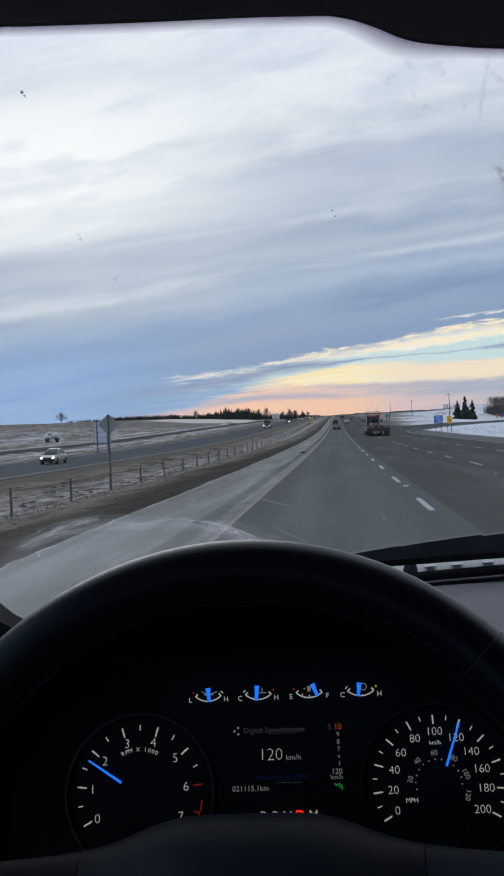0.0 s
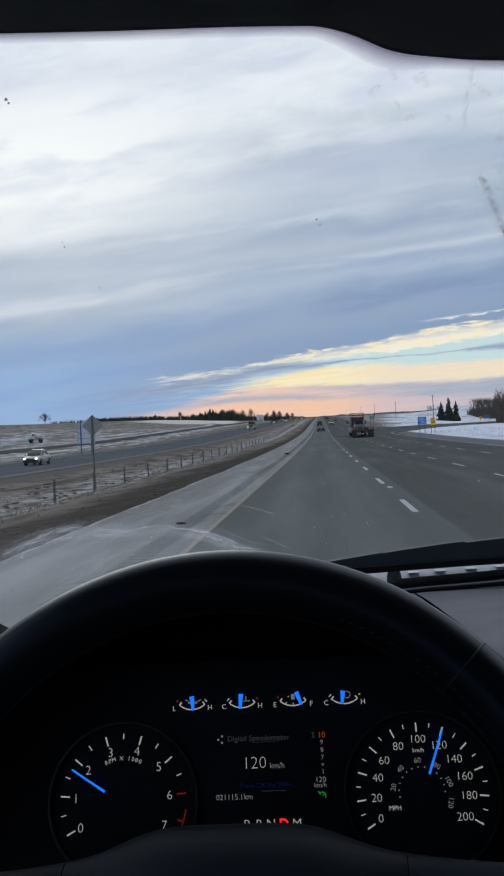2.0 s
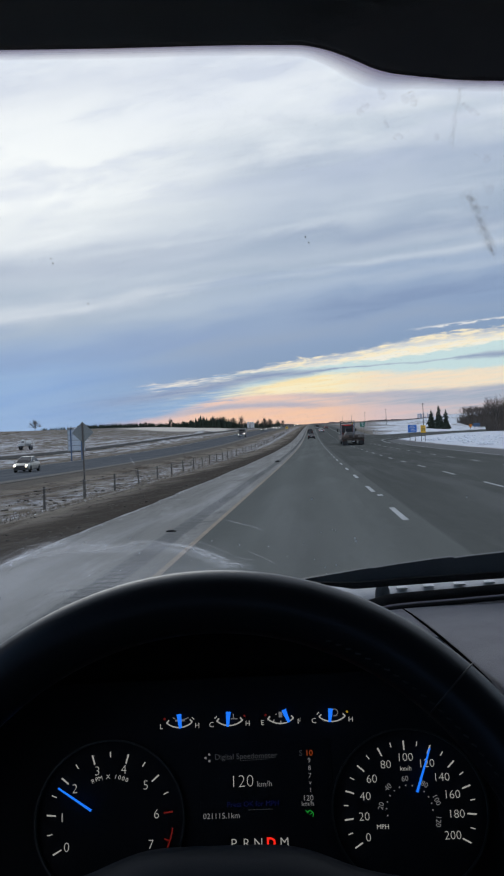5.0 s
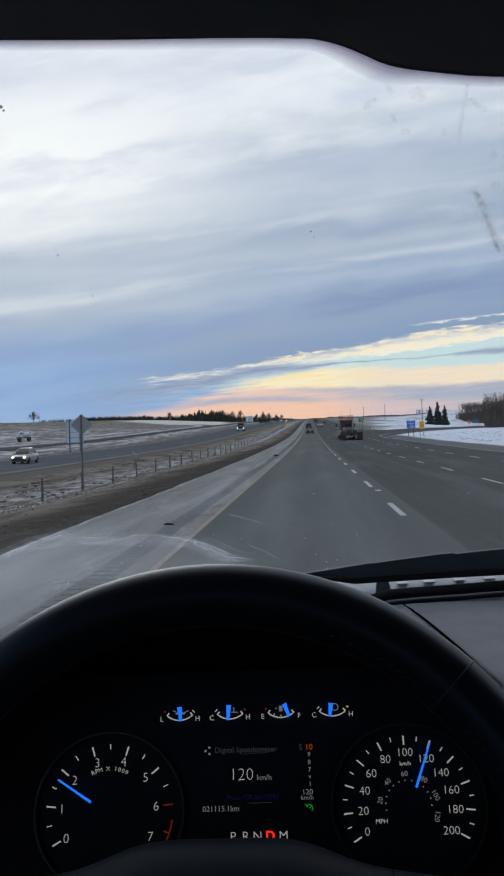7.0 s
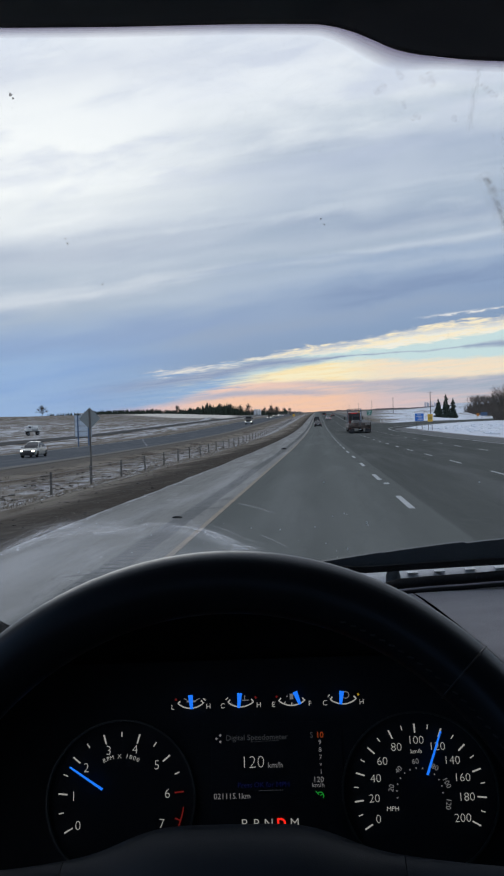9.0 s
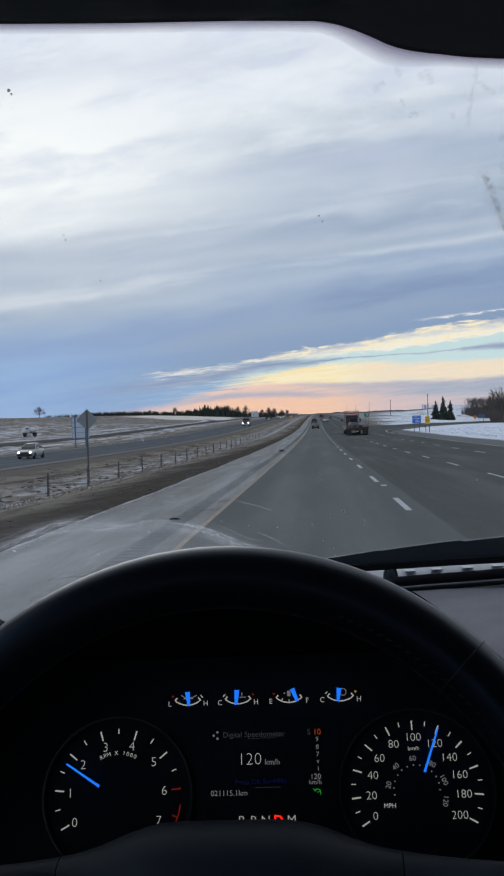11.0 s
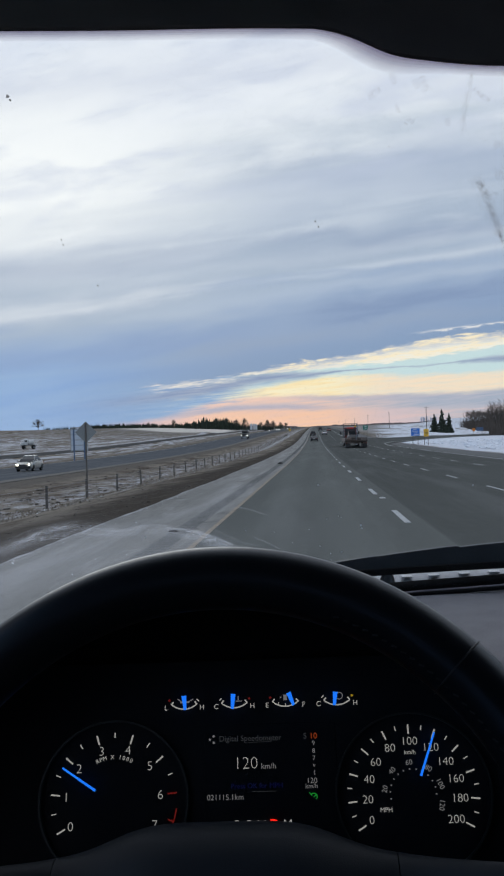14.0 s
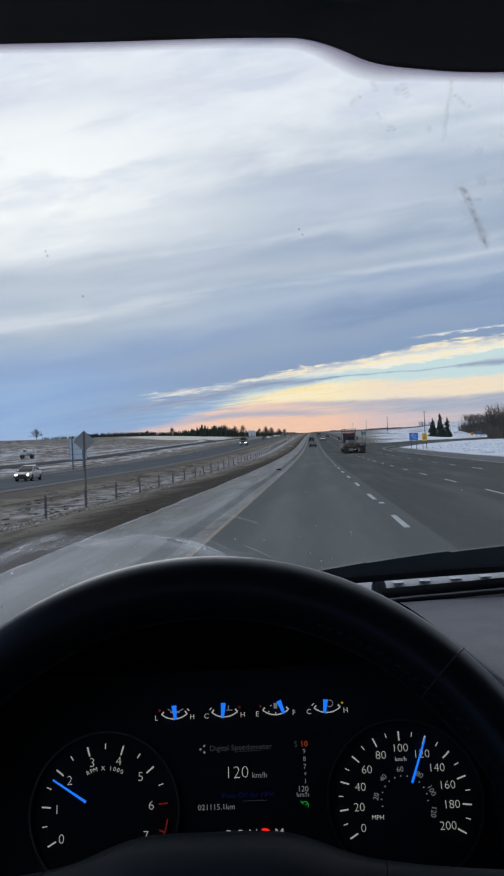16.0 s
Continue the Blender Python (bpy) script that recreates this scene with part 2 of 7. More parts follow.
# sunlit underside of the deck, torn into shreds
litc = mixc(nt, step(nt, shred, 0.38, 0.6), lin(252, 236, 206), lin(245, 240, 228))
torn = mth(nt, "MULTIPLY", step(nt, mth(nt, "ADD", shred, mth(nt, "MULTIPLY", thread, 0.6)), 0.62, 0.84), step(nt, U, -7.5, -3))
litcol = mixc(nt, mth(nt, "MULTIPLY", torn, step(nt, e_edge, -1.2, 0.4)), litc, lin(166, 178, 200))
clear = mixc(nt, mth(nt, "MULTIPLY", step(nt, e_band, -0.12, 0.22), step(nt, U, -10.5, -6)), clear, litcol)
sky = mixc(nt, mth(nt, "MULTIPLY", step(nt, e_edge, 0.28, -0.12), step(nt, mth(nt, "SUBTRACT", U, mth(nt, "MULTIPLY", V, 0.7)), -32, -14)), deck, clear)
# torn white tufts along the thin end of the edge, and the high bright line at its other end
tuft = mth(nt, "MULTIPLY", mth(nt, "MULTIPLY", bell(nt, e_edge, 0.0, 0.28), mth(nt, "MULTIPLY", step(nt, U, -20, -17), step(nt, U, -3, -8))), step(nt, thread, 0.40, 0.56))
sky = mixc(nt, mth(nt, "MULTIPLY", tuft, 0.9), sky, lin(238, 230, 222))
high = mth(nt, "SUBTRACT", V, mth(nt, "ADD", 8.95, mth(nt, "MULTIPLY", U, 0.087)))
highline = mth(nt, "MULTIPLY", mth(nt, "MULTIPLY", bell(nt, mth(nt, "ADD", high, mth(nt, "MULTIPLY", ragged, 0.9)), 0.0, 0.14), step(nt, U, 10, 15)), step(nt, shred, 0.42, 0.56))
sky = mixc(nt, mth(nt, "MULTIPLY", highline, 0.9), sky, lin(240, 236, 234))
atmos = nt.nodes.new("ShaderNodeTexSky")
atmos.sky_type, atmos.sun_disc = "NISHITA", False
atmos.sun_elevation, atmos.sun_rotation = radians(17), radians(-17)
veil = nt.nodes.new("ShaderNodeMix")
veil.data_type, veil.blend_type = "RGBA", "ADD"
veil.inputs[0].default_value = 0.0006
nt.links.new(sky, veil.inputs[6])
nt.links.new(atmos.outputs[0], veil.inputs[7])
bg = nt.nodes.new("ShaderNodeBackground")
bg.inputs[1].default_value = 1.0
nt.links.new(veil.outputs[2], bg.inputs[0])
wo = nt.nodes.new("ShaderNodeOutputWorld")
nt.links.new(bg.outputs[0], wo.inputs[0])
sun = new("sun", bpy.data.lights.new("sun", "SUN"))
sun.data.energy, sun.data.angle, sun.data.color = 0.35, radians(30), (1, 0.97, 0.93)
sun.matrix_world = look((-30, 95, 32), (0, 0, 0))


# ---- materials ----
def surface(name, c1, c2=None, scale=8.0, rough=0.7, metal=0.0, bump=0.0, bscale=None, spec=0.5, fine_mix=0.25, stretch=(1, 1, 1), coat=0.0):
    """Two-scale noise between two colours, with fine relief."""
    m = bpy.data.materials.new(name)
    m.use_nodes = True
    t = m.node_tree
    p = t.nodes["Principled BSDF"]
    tx = t.nodes.new("ShaderNodeTexCoord")
    vm = t.nodes.new("ShaderNodeVectorMath")
    vm.operation = "MULTIPLY"
    t.links.new(tx.outputs["Object"], vm.inputs[0])
    vm.inputs[1].default_value = stretch
    v = vm.outputs[0]
    c2 = c2 or tuple(c * 0.7 for c in c1)
    a = grain(t, v, scale, 4)
    b = grain(t, v, scale * 9, 3)
    f = mth(t, "ADD", mth(t, "MULTIPLY", step(t, a, 0.3, 0.7), 1 - fine_mix), mth(t, "MULTIPLY", b, fine_mix))
    t.links.new(mixc(t, f, (*c1, 1), (*c2, 1)), p.inputs["Base Color"])
    p.inputs["Metallic"].default_value = metal
    p.inputs["Specular IOR Level"].default_value = spec
    p.inputs["Coat Weight"].default_value = coat
    t.links.new(mth(t, "ADD", rough - 0.08, mth(t, "MULTIPLY", b, 0.16)), p.inputs["Roughness"])
    if bump:
        bn = t.nodes.new("ShaderNodeBump")
        bn.inputs["Strength"].default_value, bn.inputs["Distance"].default_value = bump, 0.002
        t.links.new(grain(t, v, bscale or scale * 12, 3), bn.inputs["Height"])
        t.links.new(bn.outputs[0], p.inputs["Normal"])
    return m


def lightmat(name, col, power):
    m = bpy.data.materials.new(name)
    m.use_nodes = True
    p = m.node_tree.nodes["Principled BSDF"]
    p.inputs["Base Color"].default_value = (0.02, 0.02, 0.02, 1)
    p.inputs["Emission Color"].default_value = col
    p.inputs["Emission Strength"].default_value = power
    return m


M_RIM = surface("wheel_leather", (0.0080, 0.0090, 0.0106), (0.0100, 0.0112, 0.0130), 30, 0.33, bump=0.05, bscale=1400, spec=0.23)
M_RIM.node_tree.nodes["Principled BSDF"].inputs["Specular Tint"].default_value = (0.62, 0.80, 1.0, 1)
M_PAD = surface("pad_vinyl", (0.0145, 0.0180, 0.0235), (0.0185, 0.0220, 0.0280), 40, 0.55, bump=0.10, bscale=1200, spec=0.35)
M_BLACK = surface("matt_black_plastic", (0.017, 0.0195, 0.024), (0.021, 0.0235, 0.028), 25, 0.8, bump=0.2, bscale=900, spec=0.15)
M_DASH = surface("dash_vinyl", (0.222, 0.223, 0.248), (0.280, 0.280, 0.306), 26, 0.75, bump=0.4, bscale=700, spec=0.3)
M_LINER = surface("headliner_fabric", (0.125, 0.120, 0.120), (0.148, 0.142, 0.142), 20, 0.95, bump=0.3, bscale=1500, spec=0.05)
M_RUBBER = surface("wiper_rubber", (0.028, 0.036, 0.046), (0.040, 0.050, 0.060), 30, 0.6, bump=0.2)
M_SEAL = surface("seal_rubber", (0.011, 0.0115, 0.013), (0.014, 0.0145, 0.016), 30, 0.8, spec=0.12)
M_HOOD = surface("hood_vinyl", (0.030, 0.034, 0.040), (0.036, 0.040, 0.046), 30, 0.85, spec=0.1)
M_COWL = surface("cowl_frost", (0.52, 0.53, 0.55), (0.40, 0.41, 0.43), 22, 0.6, bump=0.4, bscale=200)
M_CLIP = surface("clip_plastic", (0.66, 0.67, 0.69), (0.54, 0.55, 0.57), 60, 0.6)
M_THREAD = surface("thread", (0.0075, 0.0082, 0.0095), (0.010, 0.011, 0.0125), 300, 0.8)
M_SEAM = surface("seam", (0.02, 0.021, 0.024), (0.014, 0.015, 0.018), 200, 0.5)
M_GAP = surface("gap_shade", (0.003, 0.003, 0.0035), (0.004, 0.004, 0.0045), 30, 0.95, spec=0.0)
M_LIP = surface("grey_lip", (0.26, 0.23, 0.27), (0.20, 0.18, 0.21), 60, 0.6)
M_CLOTH = surface("cab_trim", (0.03, 0.03, 0.033), (0.04, 0.04, 0.043), 12, 0.9, bump=0.3)
L_WHITE = lightmat("dial_white", lin(225, 224, 218), 0.38)
L_SOFT = lightmat("dial_soft_white", lin(190, 190, 192), 0.24)
L_DIM = lightmat("screen_grey", lin(120, 124, 130), 0.13)
L_BLUE = lightmat("needle_blue", lin(28, 122, 255), 0.95)
L_DEEP = lightmat("screen_blue", lin(24, 40, 170), 0.075)
L_RED = lightmat("gear_red", lin(255, 40, 26), 0.95)
L_DULLRED = lightmat("dial_red", lin(190, 40, 26), 0.20)
L_AMBER = lightmat("screen_amber", lin(200, 84, 26), 0.26)
# faint teal glow added to the dial rims, where no cab light reaches
L_RING = lightmat("dial_ring_glow", lin(24, 62, 74), 0.005)
L_YELLOW = lightmat("warning_yellow", lin(230, 190, 40), 0.34)
L_GREEN = lightmat("cruise_green", lin(40, 200, 70), 0.33)


# ---- building helpers ----
def finish(name, bm, material, smooth=True):
    bmesh.ops.recalc_face_normals(bm, faces=bm.faces)
    me = bpy.data.meshes.new(name)
    bm.to_mesh(me)
    bm.free()
    if smooth:
        me.polygons.foreach_set("use_smooth", [True] * len(me.polygons))
        me.set_sharp_from_angle(angle=radians(38))
    me.materials.append(material)
    return me


def part(name, bm, material, parent, label="", smooth=True):
    ob = new(name, finish(name, bm, material, smooth))
    ob.parent = parent
    if label:
        tagged(ob, label)
    return ob


def thing(name, label, category, m=None, group="", kind=""):
    ob = new(name)
    ob.empty_display_size = 0.1
    if m is not None:
        ob.matrix_basis = m
    return tagged(ob, label, category, group, kind)


def solo(name, bm, material, label, category="", m=None, group="", kind="", smooth=True):
    ob = new(name, finish(name, bm, material, smooth))
    if m is not None:
        ob.matrix_basis = m
    return tagged(ob, label, category, group, kind)


def box(bm, cx, cy, cz, sx, sy, sz, bev=0.0, m=None, seg=2):
    g = bmesh.ops.create_cube(bm, size=1.0)
    vs = g["verts"]
    bmesh.ops.scale(bm, vec=(sx, sy, sz), verts=vs)
    if bev:
        es = list({e for v in vs for e in v.link_edges})
        r = bmesh.ops.bevel(bm, geom=es, offset=bev, segments=seg, affect="EDGES", profile=0.6)
        vs = list({v for f in r["faces"] for v in f.verts} | {v for v in vs if v.is_valid})
    bmesh.ops.translate(bm, vec=(cx, cy, cz), verts=vs)
    if m is not None:
        bmesh.ops.transform(bm, matrix=m, verts=vs)
    return vs


def tube(bm, pts, radii, n=8, closed=False, squash=None):
    """A round bar through points; radii one number or one a point."""
    pts = [Vector(p) for p in pts]
    if not isinstance(radii, (list, tuple)):
        radii = [radii] * len(pts)
    rings = []
    count = len(pts)
    for i, p in enumerate(pts):
        a = pts[(i - 1) % count] if closed or i else p
        b = pts[(i + 1) % count] if closed or i < count - 1 else p
        d = (b - a).normalized()
        side = d.cross(Vector((0, 0, 1)))
        if side.length < 1e-3:
            side = d.cross(Vector((0, 1, 0)))
        side.normalize()
        up = side.cross(d)
        rings.append([bm.verts.new(p + radii[i] * (math.cos(k * math.tau / n) * side + math.sin(k * math.tau / n) * up)) for k in range(n)])
    for i in range(count if closed else count - 1):
        r0, r1 = rings[i], rings[(i + 1) % count]
        for k in range(n):
            bm.faces.new((r0[k], r0[(k + 1) % n], r1[(k + 1) % n], r1[k]))
    if not closed:
        bm.faces.new(rings[0])
        bm.faces.new(rings[-1])


def loft(bm, sections, cap=True):
    """Skin between closed sections with the same number of points."""
    rings = [[bm.verts.new(p) for p in s] for s in sections]
    n = len(rings[0])
    for a, b in zip(rings, rings[1:]):
        for k in range(n):
            bm.faces.new((a[k], a[(k + 1) % n], b[(k + 1) % n], b[k]))
    if cap:
        bm.faces.new(rings[0])
        bm.faces.new(rings[-1])


def prism(bm, outline, y0, y1):
    """An outline in x and z, made solid from y0 to y1."""
    loft(bm, [[(x, y0, z) for x, z in outline], [(x, y1, z) for x, z in outline]])


def words(text, size, align="CENTER", m=None, bold=0.0, depth=0.0):
    cu = bpy.data.curves.new("words", "FONT")
    cu.body, cu.size, cu.align_x, cu.align_y = text, size, align, "CENTER"
    cu.offset, cu.extrude, cu.resolution_u = bold, depth, 3
    ob = bpy.data.objects.new("words", cu)
    scene.collection.objects.link(ob)
    me = bpy.data.meshes.new_from_object(ob.evaluated_get(bpy.context.evaluated_depsgraph_get()))
    bm = bmesh.new()
    bm.from_mesh(me)
    bpy.data.objects.remove(ob)
    bpy.data.curves.remove(cu)
    bpy.data.meshes.remove(me)
    if m is not None:
        bmesh.ops.transform(bm, matrix=m, verts=bm.verts)
    return bm


def bar(bm, x0, y0, x1, y1, w0, w1, z=0.0, h=0.0006):
    """A thin raised bar in a dial's plane."""
    d = Vector((x1 - x0, y1 - y0)).normalized()
    s = Vector((-d.y, d.x))
    q = [(x0 + s.x * w0, y0 + s.y * w0), (x0 - s.x * w0, y0 - s.y * w0), (x1 - s.x * w1, y1 - s.y * w1), (x1 + s.x * w1, y1 + s.y * w1)]
    loft(bm, [[(x, y, z) for x, y in q], [(x, y, z + h) for x, y in q]])


def arcband(bm, cx, cy, r, w, a0, a1, n=16, z=0.0, h=0.0005):
    """A thin flat band on a circle, angles in degrees."""
    sec = []
    for i in range(n + 1):
        a = radians(a0 + (a1 - a0) * i / n)
        c, s = math.cos(a), math.sin(a)
        sec.append([(cx + (r - w) * c, cy + (r - w) * s, z), (cx + (r + w) * c, cy + (r + w) * s, z), (cx + (r + w) * c, cy + (r + w) * s, z + h), (cx + (r - w) * c, cy + (r - w) * s, z + h)])
    loft(bm, sec)


# ---- the truck's cab; its own frame has the driver's eye at its origin ----
CAB = Matrix.Translation((0, 0, 1.6)) @ pose(0, 0, 0, 0, -1.2, 0)


def spline(pts, n=6):
    """Points along a smooth curve through the given ones."""
    out = []
    P = [Vector(p) for p in pts]
    for i in range(len(P) - 1):
        a, b = P[max(i - 1, 0)], P[i]
        c, d = P[i + 1], P[min(i + 2, len(P) - 1)]
        for k in range(n):
            t = k / n
            out.append(0.5 * (2 * b + (c - a) * t + (2 * a - 5 * b + 4 * c - d) * t * t + (3 * b - a - 3 * c + d) * t ** 3))
    out.append(P[-1])
    return out


def ease(v, lo, hi):
    t = max(0.0, min(1.0, (v - lo) / (hi - lo)))
    return t * t * (3 - 2 * t)


# steering wheel: x right, y up along the wheel, z towards the driver
TILT = radians(25)
WHEEL = CAB @ Matrix.Translation((-0.0632, 0.440, -0.2700)) @ Matrix(((1, 0, 0, 0), (0, math.sin(TILT), -math.cos(TILT), 0), (0, math.cos(TILT), math.sin(TILT), 0), (0, 0, 0, 1)))


def steering_wheel():
    w = thing("steering_wheel", "black leather steering wheel with stitched rim and padded hub", "steering wheel", WHEEL)
    bm = bmesh.new()
    n, k = 120, 20
    rings = []
    for i in range(n):
        a = math.tau * i / n
        ring = []
        for j in range(k):
            b = math.tau * j / k
            r = 0.1885 + 0.0180 * math.cos(b)
            ring.append(bm.verts.new((r * math.cos(a), r * math.sin(a), 0.0190 * math.sin(b))))
        rings.append(ring)
    for i in range(n):
        for j in range(k):
            bm.faces.new((rings[i][j], rings[(i + 1) % n][j], rings[(i + 1) % n][(j + 1) % k], rings[i][(j + 1) % k]))
    rim = part("rim", bm, M_RIM, w)
    bm = bmesh.new()
    for i in range(34):
        a = radians(4 + 1.9 * i)
        r = 0.1745
        c, s = math.cos(a), math.sin(a)
        box(bm, 0, 0, 0, 0.0030, 0.0008, 0.0010, m=Matrix.Translation((r * c, r * s, 0.0122)) @ Matrix.Rotation(a + math.pi / 2 + 0.35, 4, "Z"))
    part("stitching", bm, M_THREAD, rim, "row of grey stitches on the rim's inner side", smooth=False)
    for a in (45, 151):
        bm = bmesh.new()
        c = Vector((math.cos(radians(a)), math.sin(radians(a)), 0))
        tube(bm, [c * (0.1885 + 0.0184 * math.cos(math.tau * j / 24)) + Vector((0, 0, 0.0194 * math.sin(math.tau * j / 24))) for j in range(24)], 0.0005, 6, True)
        part("rim_seam", bm, M_SEAM, rim)

    def section(x):
        """Cross-section of hub or spoke: a rounded block that swells to the pad in the middle."""
        u = abs(x)
        swell = 1 / (1 + (u / 0.070) ** 5)
        top, low = 0.0388 + 0.0210 * swell - max(0.0, u - 0.1) * 0.05, -0.032 - 0.036 * swell
        deep = 0.015 + 0.022 * swell
        mid = -0.055 + 0.053 * ease(u, 0.09, 0.175)
        ring = []
        for j in range(28):
            a = math.tau * j / 28
            q = (abs(math.cos(a)) ** 2.6 + abs(math.sin(a)) ** 2.6) ** (-1 / 2.6)
            ring.append((x, (top + low) / 2 + (top - low) / 2 * q * math.cos(a), mid + deep * q * math.sin(a)))
        return ring

    bm = bmesh.new()
    loft(bm, [section(-0.0965 + 0.193 * i / 32) for i in range(33)])
    part("airbag_pad", bm, M_PAD, w, "smooth grey vinyl airbag pad")
    for s in (-1, 1):
        bm = bmesh.new()
        loft(bm, [section(s * (0.0970 + 0.0820 * i / 12)) for i in range(13)])
        part("spoke", bm, M_PAD, w)
    bm = bmesh.new()
    tube(bm, [(0, 0, -0.07), (0, 0, -0.2)], 0.05, 20)
    part("column_shroud", bm, M_BLACK, w)


steering_wheel()

# instrument cluster: x right, y up along the dial plate, z towards the driver
k35 = math.hypot(1, 0.35)
DIAL = CAB @ Matrix.Translation((0, 0.7536, 0)) @ Matrix(((1, 0, 0, 0), (0, 0.35 / k35, -1 / k35, 0), (0, 1 / k35, 0.35 / k35, 0), (0, 0, 0, 1)))
KS = 0.943


def at(u, v, z=0.0015, turn=0.0):
    return Matrix.Translation((u * KS, v * KS, z)) @ Matrix.Rotation(radians(turn), 4, "Z")


def instrument_cluster():
    c = thing("instrument_cluster", "black instrument cluster with lit white dials and blue needles", "instrument cluster", DIAL)
    bm = bmesh.new()
    box(bm, -0.052, -0.285, -0.012, 0.42, 0.17, 0.022, 0.006)
    part("dial_plate", bm, M_BLACK, c)
    tach = (-0.1718, -0.3171)
    speed = (0.0608, -0.3169)

    def dial(name, mid, label):
        bm = bmesh.new()
        arcband(bm, mid[0] * KS, mid[1] * KS, 0.0555, 0.0007, 0, 360, 64, 0, 0.004)
        return part(name, bm, L_RING, c, label)

    t = dial("tachometer", tach, "rev counter, needle just below two")
    s = dial("speedometer", speed, "speedometer, needle at one hundred and twenty")
    for i in range(13):
        a = radians(-151.5 - 16.95 * i)
        major = i % 2 == 0
        r1, r0 = 0.0473, 0.0405 if major else 0.0436
        bm = bmesh.new()
        x, y = tach[0] * KS, tach[1] * KS
        bar(bm, x + r0 * math.cos(a), y + r0 * math.sin(a), x + r1 * math.cos(a), y + r1 * math.sin(a), 0.00050 if major else 0.00036, 0.00056 if major else 0.00036, 0.001)
        part("tick", bm, L_DULLRED if i > 11 else L_WHITE, t)
    bm = bmesh.new()
    arcband(bm, tach[0] * KS, tach[1] * KS, 0.0473, 0.00045, -8, -36, 10, 0.001)
    for a in (-19, -36):
        x, y, q = tach[0] * KS, tach[1] * KS, radians(a)
        bar(bm, x + 0.043 * math.cos(q), y + 0.043 * math.sin(q), x + 0.047 * math.cos(q), y + 0.047 * math.sin(q), 0.0005, 0.0005, 0.001)
    part("red_zone", bm, L_DULLRED, t, "red arc above six")
    for i in range(21):
        a = radians(-149.3 - 12.0 * i)
        major = i % 2 == 0
        r1, r0 = 0.0473, 0.0408 if major else 0.044
        bm = bmesh.new()
        x, y = speed[0] * KS, speed[1] * KS
        bar(bm, x + r0 * math.cos(a), y + r0 * math.sin(a), x + r1 * math.cos(a), y + r1 * math.sin(a), 0.00050 if major else 0.00034, 0.00056 if major else 0.00034, 0.001)
        part("tick", bm, L_WHITE, s)
    for txt, u, v in (("0", -0.2053, -0.3361), ("1", -0.2095, -0.3147), ("2", -0.1999, -0.2938), ("3", -0.1821, -0.2812), ("4", -0.1608, -0.2808), ("5", -0.1432, -0.2929), ("6", -0.1347, -0.3141), ("7", -0.1391, -0.3359)):
        part("numeral", words(txt, 0.0094, m=at(u, v), bold=-0.00016), L_WHITE, t)
    for i, ch in enumerate("RPM X 1000"):
        a = 90 + (4.5 - i) * 5.6
        if ch != " ":
            r = 0.0298
            part("letter", words(ch, 0.0043, m=Matrix.Translation((tach[0] * KS + r * math.cos(radians(a)), tach[1] * KS + r * math.sin(radians(a)), 0.0015)) @ Matrix.Rotation(radians(a - 90), 4, "Z")), L_WHITE, t)
    for txt, u, v in (("0", 0.0281, -0.3356), ("20", 0.0260, -0.3209), ("40", 0.0279, -0.3065), ("60", 0.0337, -0.2941), ("80", 0.0453, -0.2840), ("100", 0.0605, -0.2792), ("120", 0.0765, -0.2842), ("140", 0.0870, -0.2946), ("160", 0.0937, -0.3072), ("180", 0.0957, -0.3211), ("200", 0.0915, -0.3359)):
        part("numeral", words(txt, 0.0082, m=at(u, v), bold=-0.00014), L_WHITE, s)
    part("unit", words("km/h", 0.0042, m=at(0.0604, -0.2873)), L_WHITE, s)
    part("unit", words("MPH", 0.0045, m=at(0.0395, -0.3284)), L_WHITE, s)
    for txt, u, v, a in (("20", 0.0395, -0.3135, 75), ("40", 0.0458, -0.3004, 40), ("60", 0.0591, -0.2947, 5), ("80", 0.0736, -0.2992, -30), ("100", 0.0816, -0.3105, -65), ("120", 0.0816, -0.3256, -100)):
        part("small_numeral", words(txt, 0.0052, m=at(u, v, turn=a)), L_SOFT, s)
    bm = bmesh.new()
    for i in range(13):
        a = radians(-168 - 16.2 * i)
        x, y = speed[0] * KS, speed[1] * KS
        bar(bm, x + 0.0160 * math.cos(a), y + 0.0160 * math.sin(a), x + 0.0170 * math.cos(a), y + 0.0170 * math.sin(a), 0.0004, 0.0004, 0.001)
    part("inner_ticks", bm, L_SOFT, s)
    bm = bmesh.new()
    bar(bm, -0.1858 * KS, -0.3097 * KS, -0.2124 * KS, -0.2926 * KS, 0.00085, 0.00055, 0.004, 0.001)
    part("needle", bm, L_BLUE, t, "glowing blue needle")
    bm = bmesh.new()
    bar(bm, 0.0673 * KS, -0.3045 * KS, 0.0799 * KS, -0.2729 * KS, 0.00085, 0.00055, 0.004, 0.001)
    part("needle", bm, L_BLUE, s, "glowing blue needle")
    # four small gauges
    for u, left, right_, top, bot, icon in ((-0.1160, "L", "H", (-0.1159, -0.2403), (-0.1149, -0.2511), "oil"), (-0.0755, "C", "H", (-0.0761, -0.2399), (-0.0770, -0.2513), "temp"), (-0.0347, "E", "F", (-0.0319, -0.2401), (-0.0281, -0.2498), "fuel"), (0.0062, "C", "H", (0.0053, -0.2406), (0.0040, -0.2508), "gear")):
        bm = bmesh.new()
        arcband(bm, u * KS, (-0.2345) * KS, 0.0150, 0.00045, -130, -50, 14, 0.001)
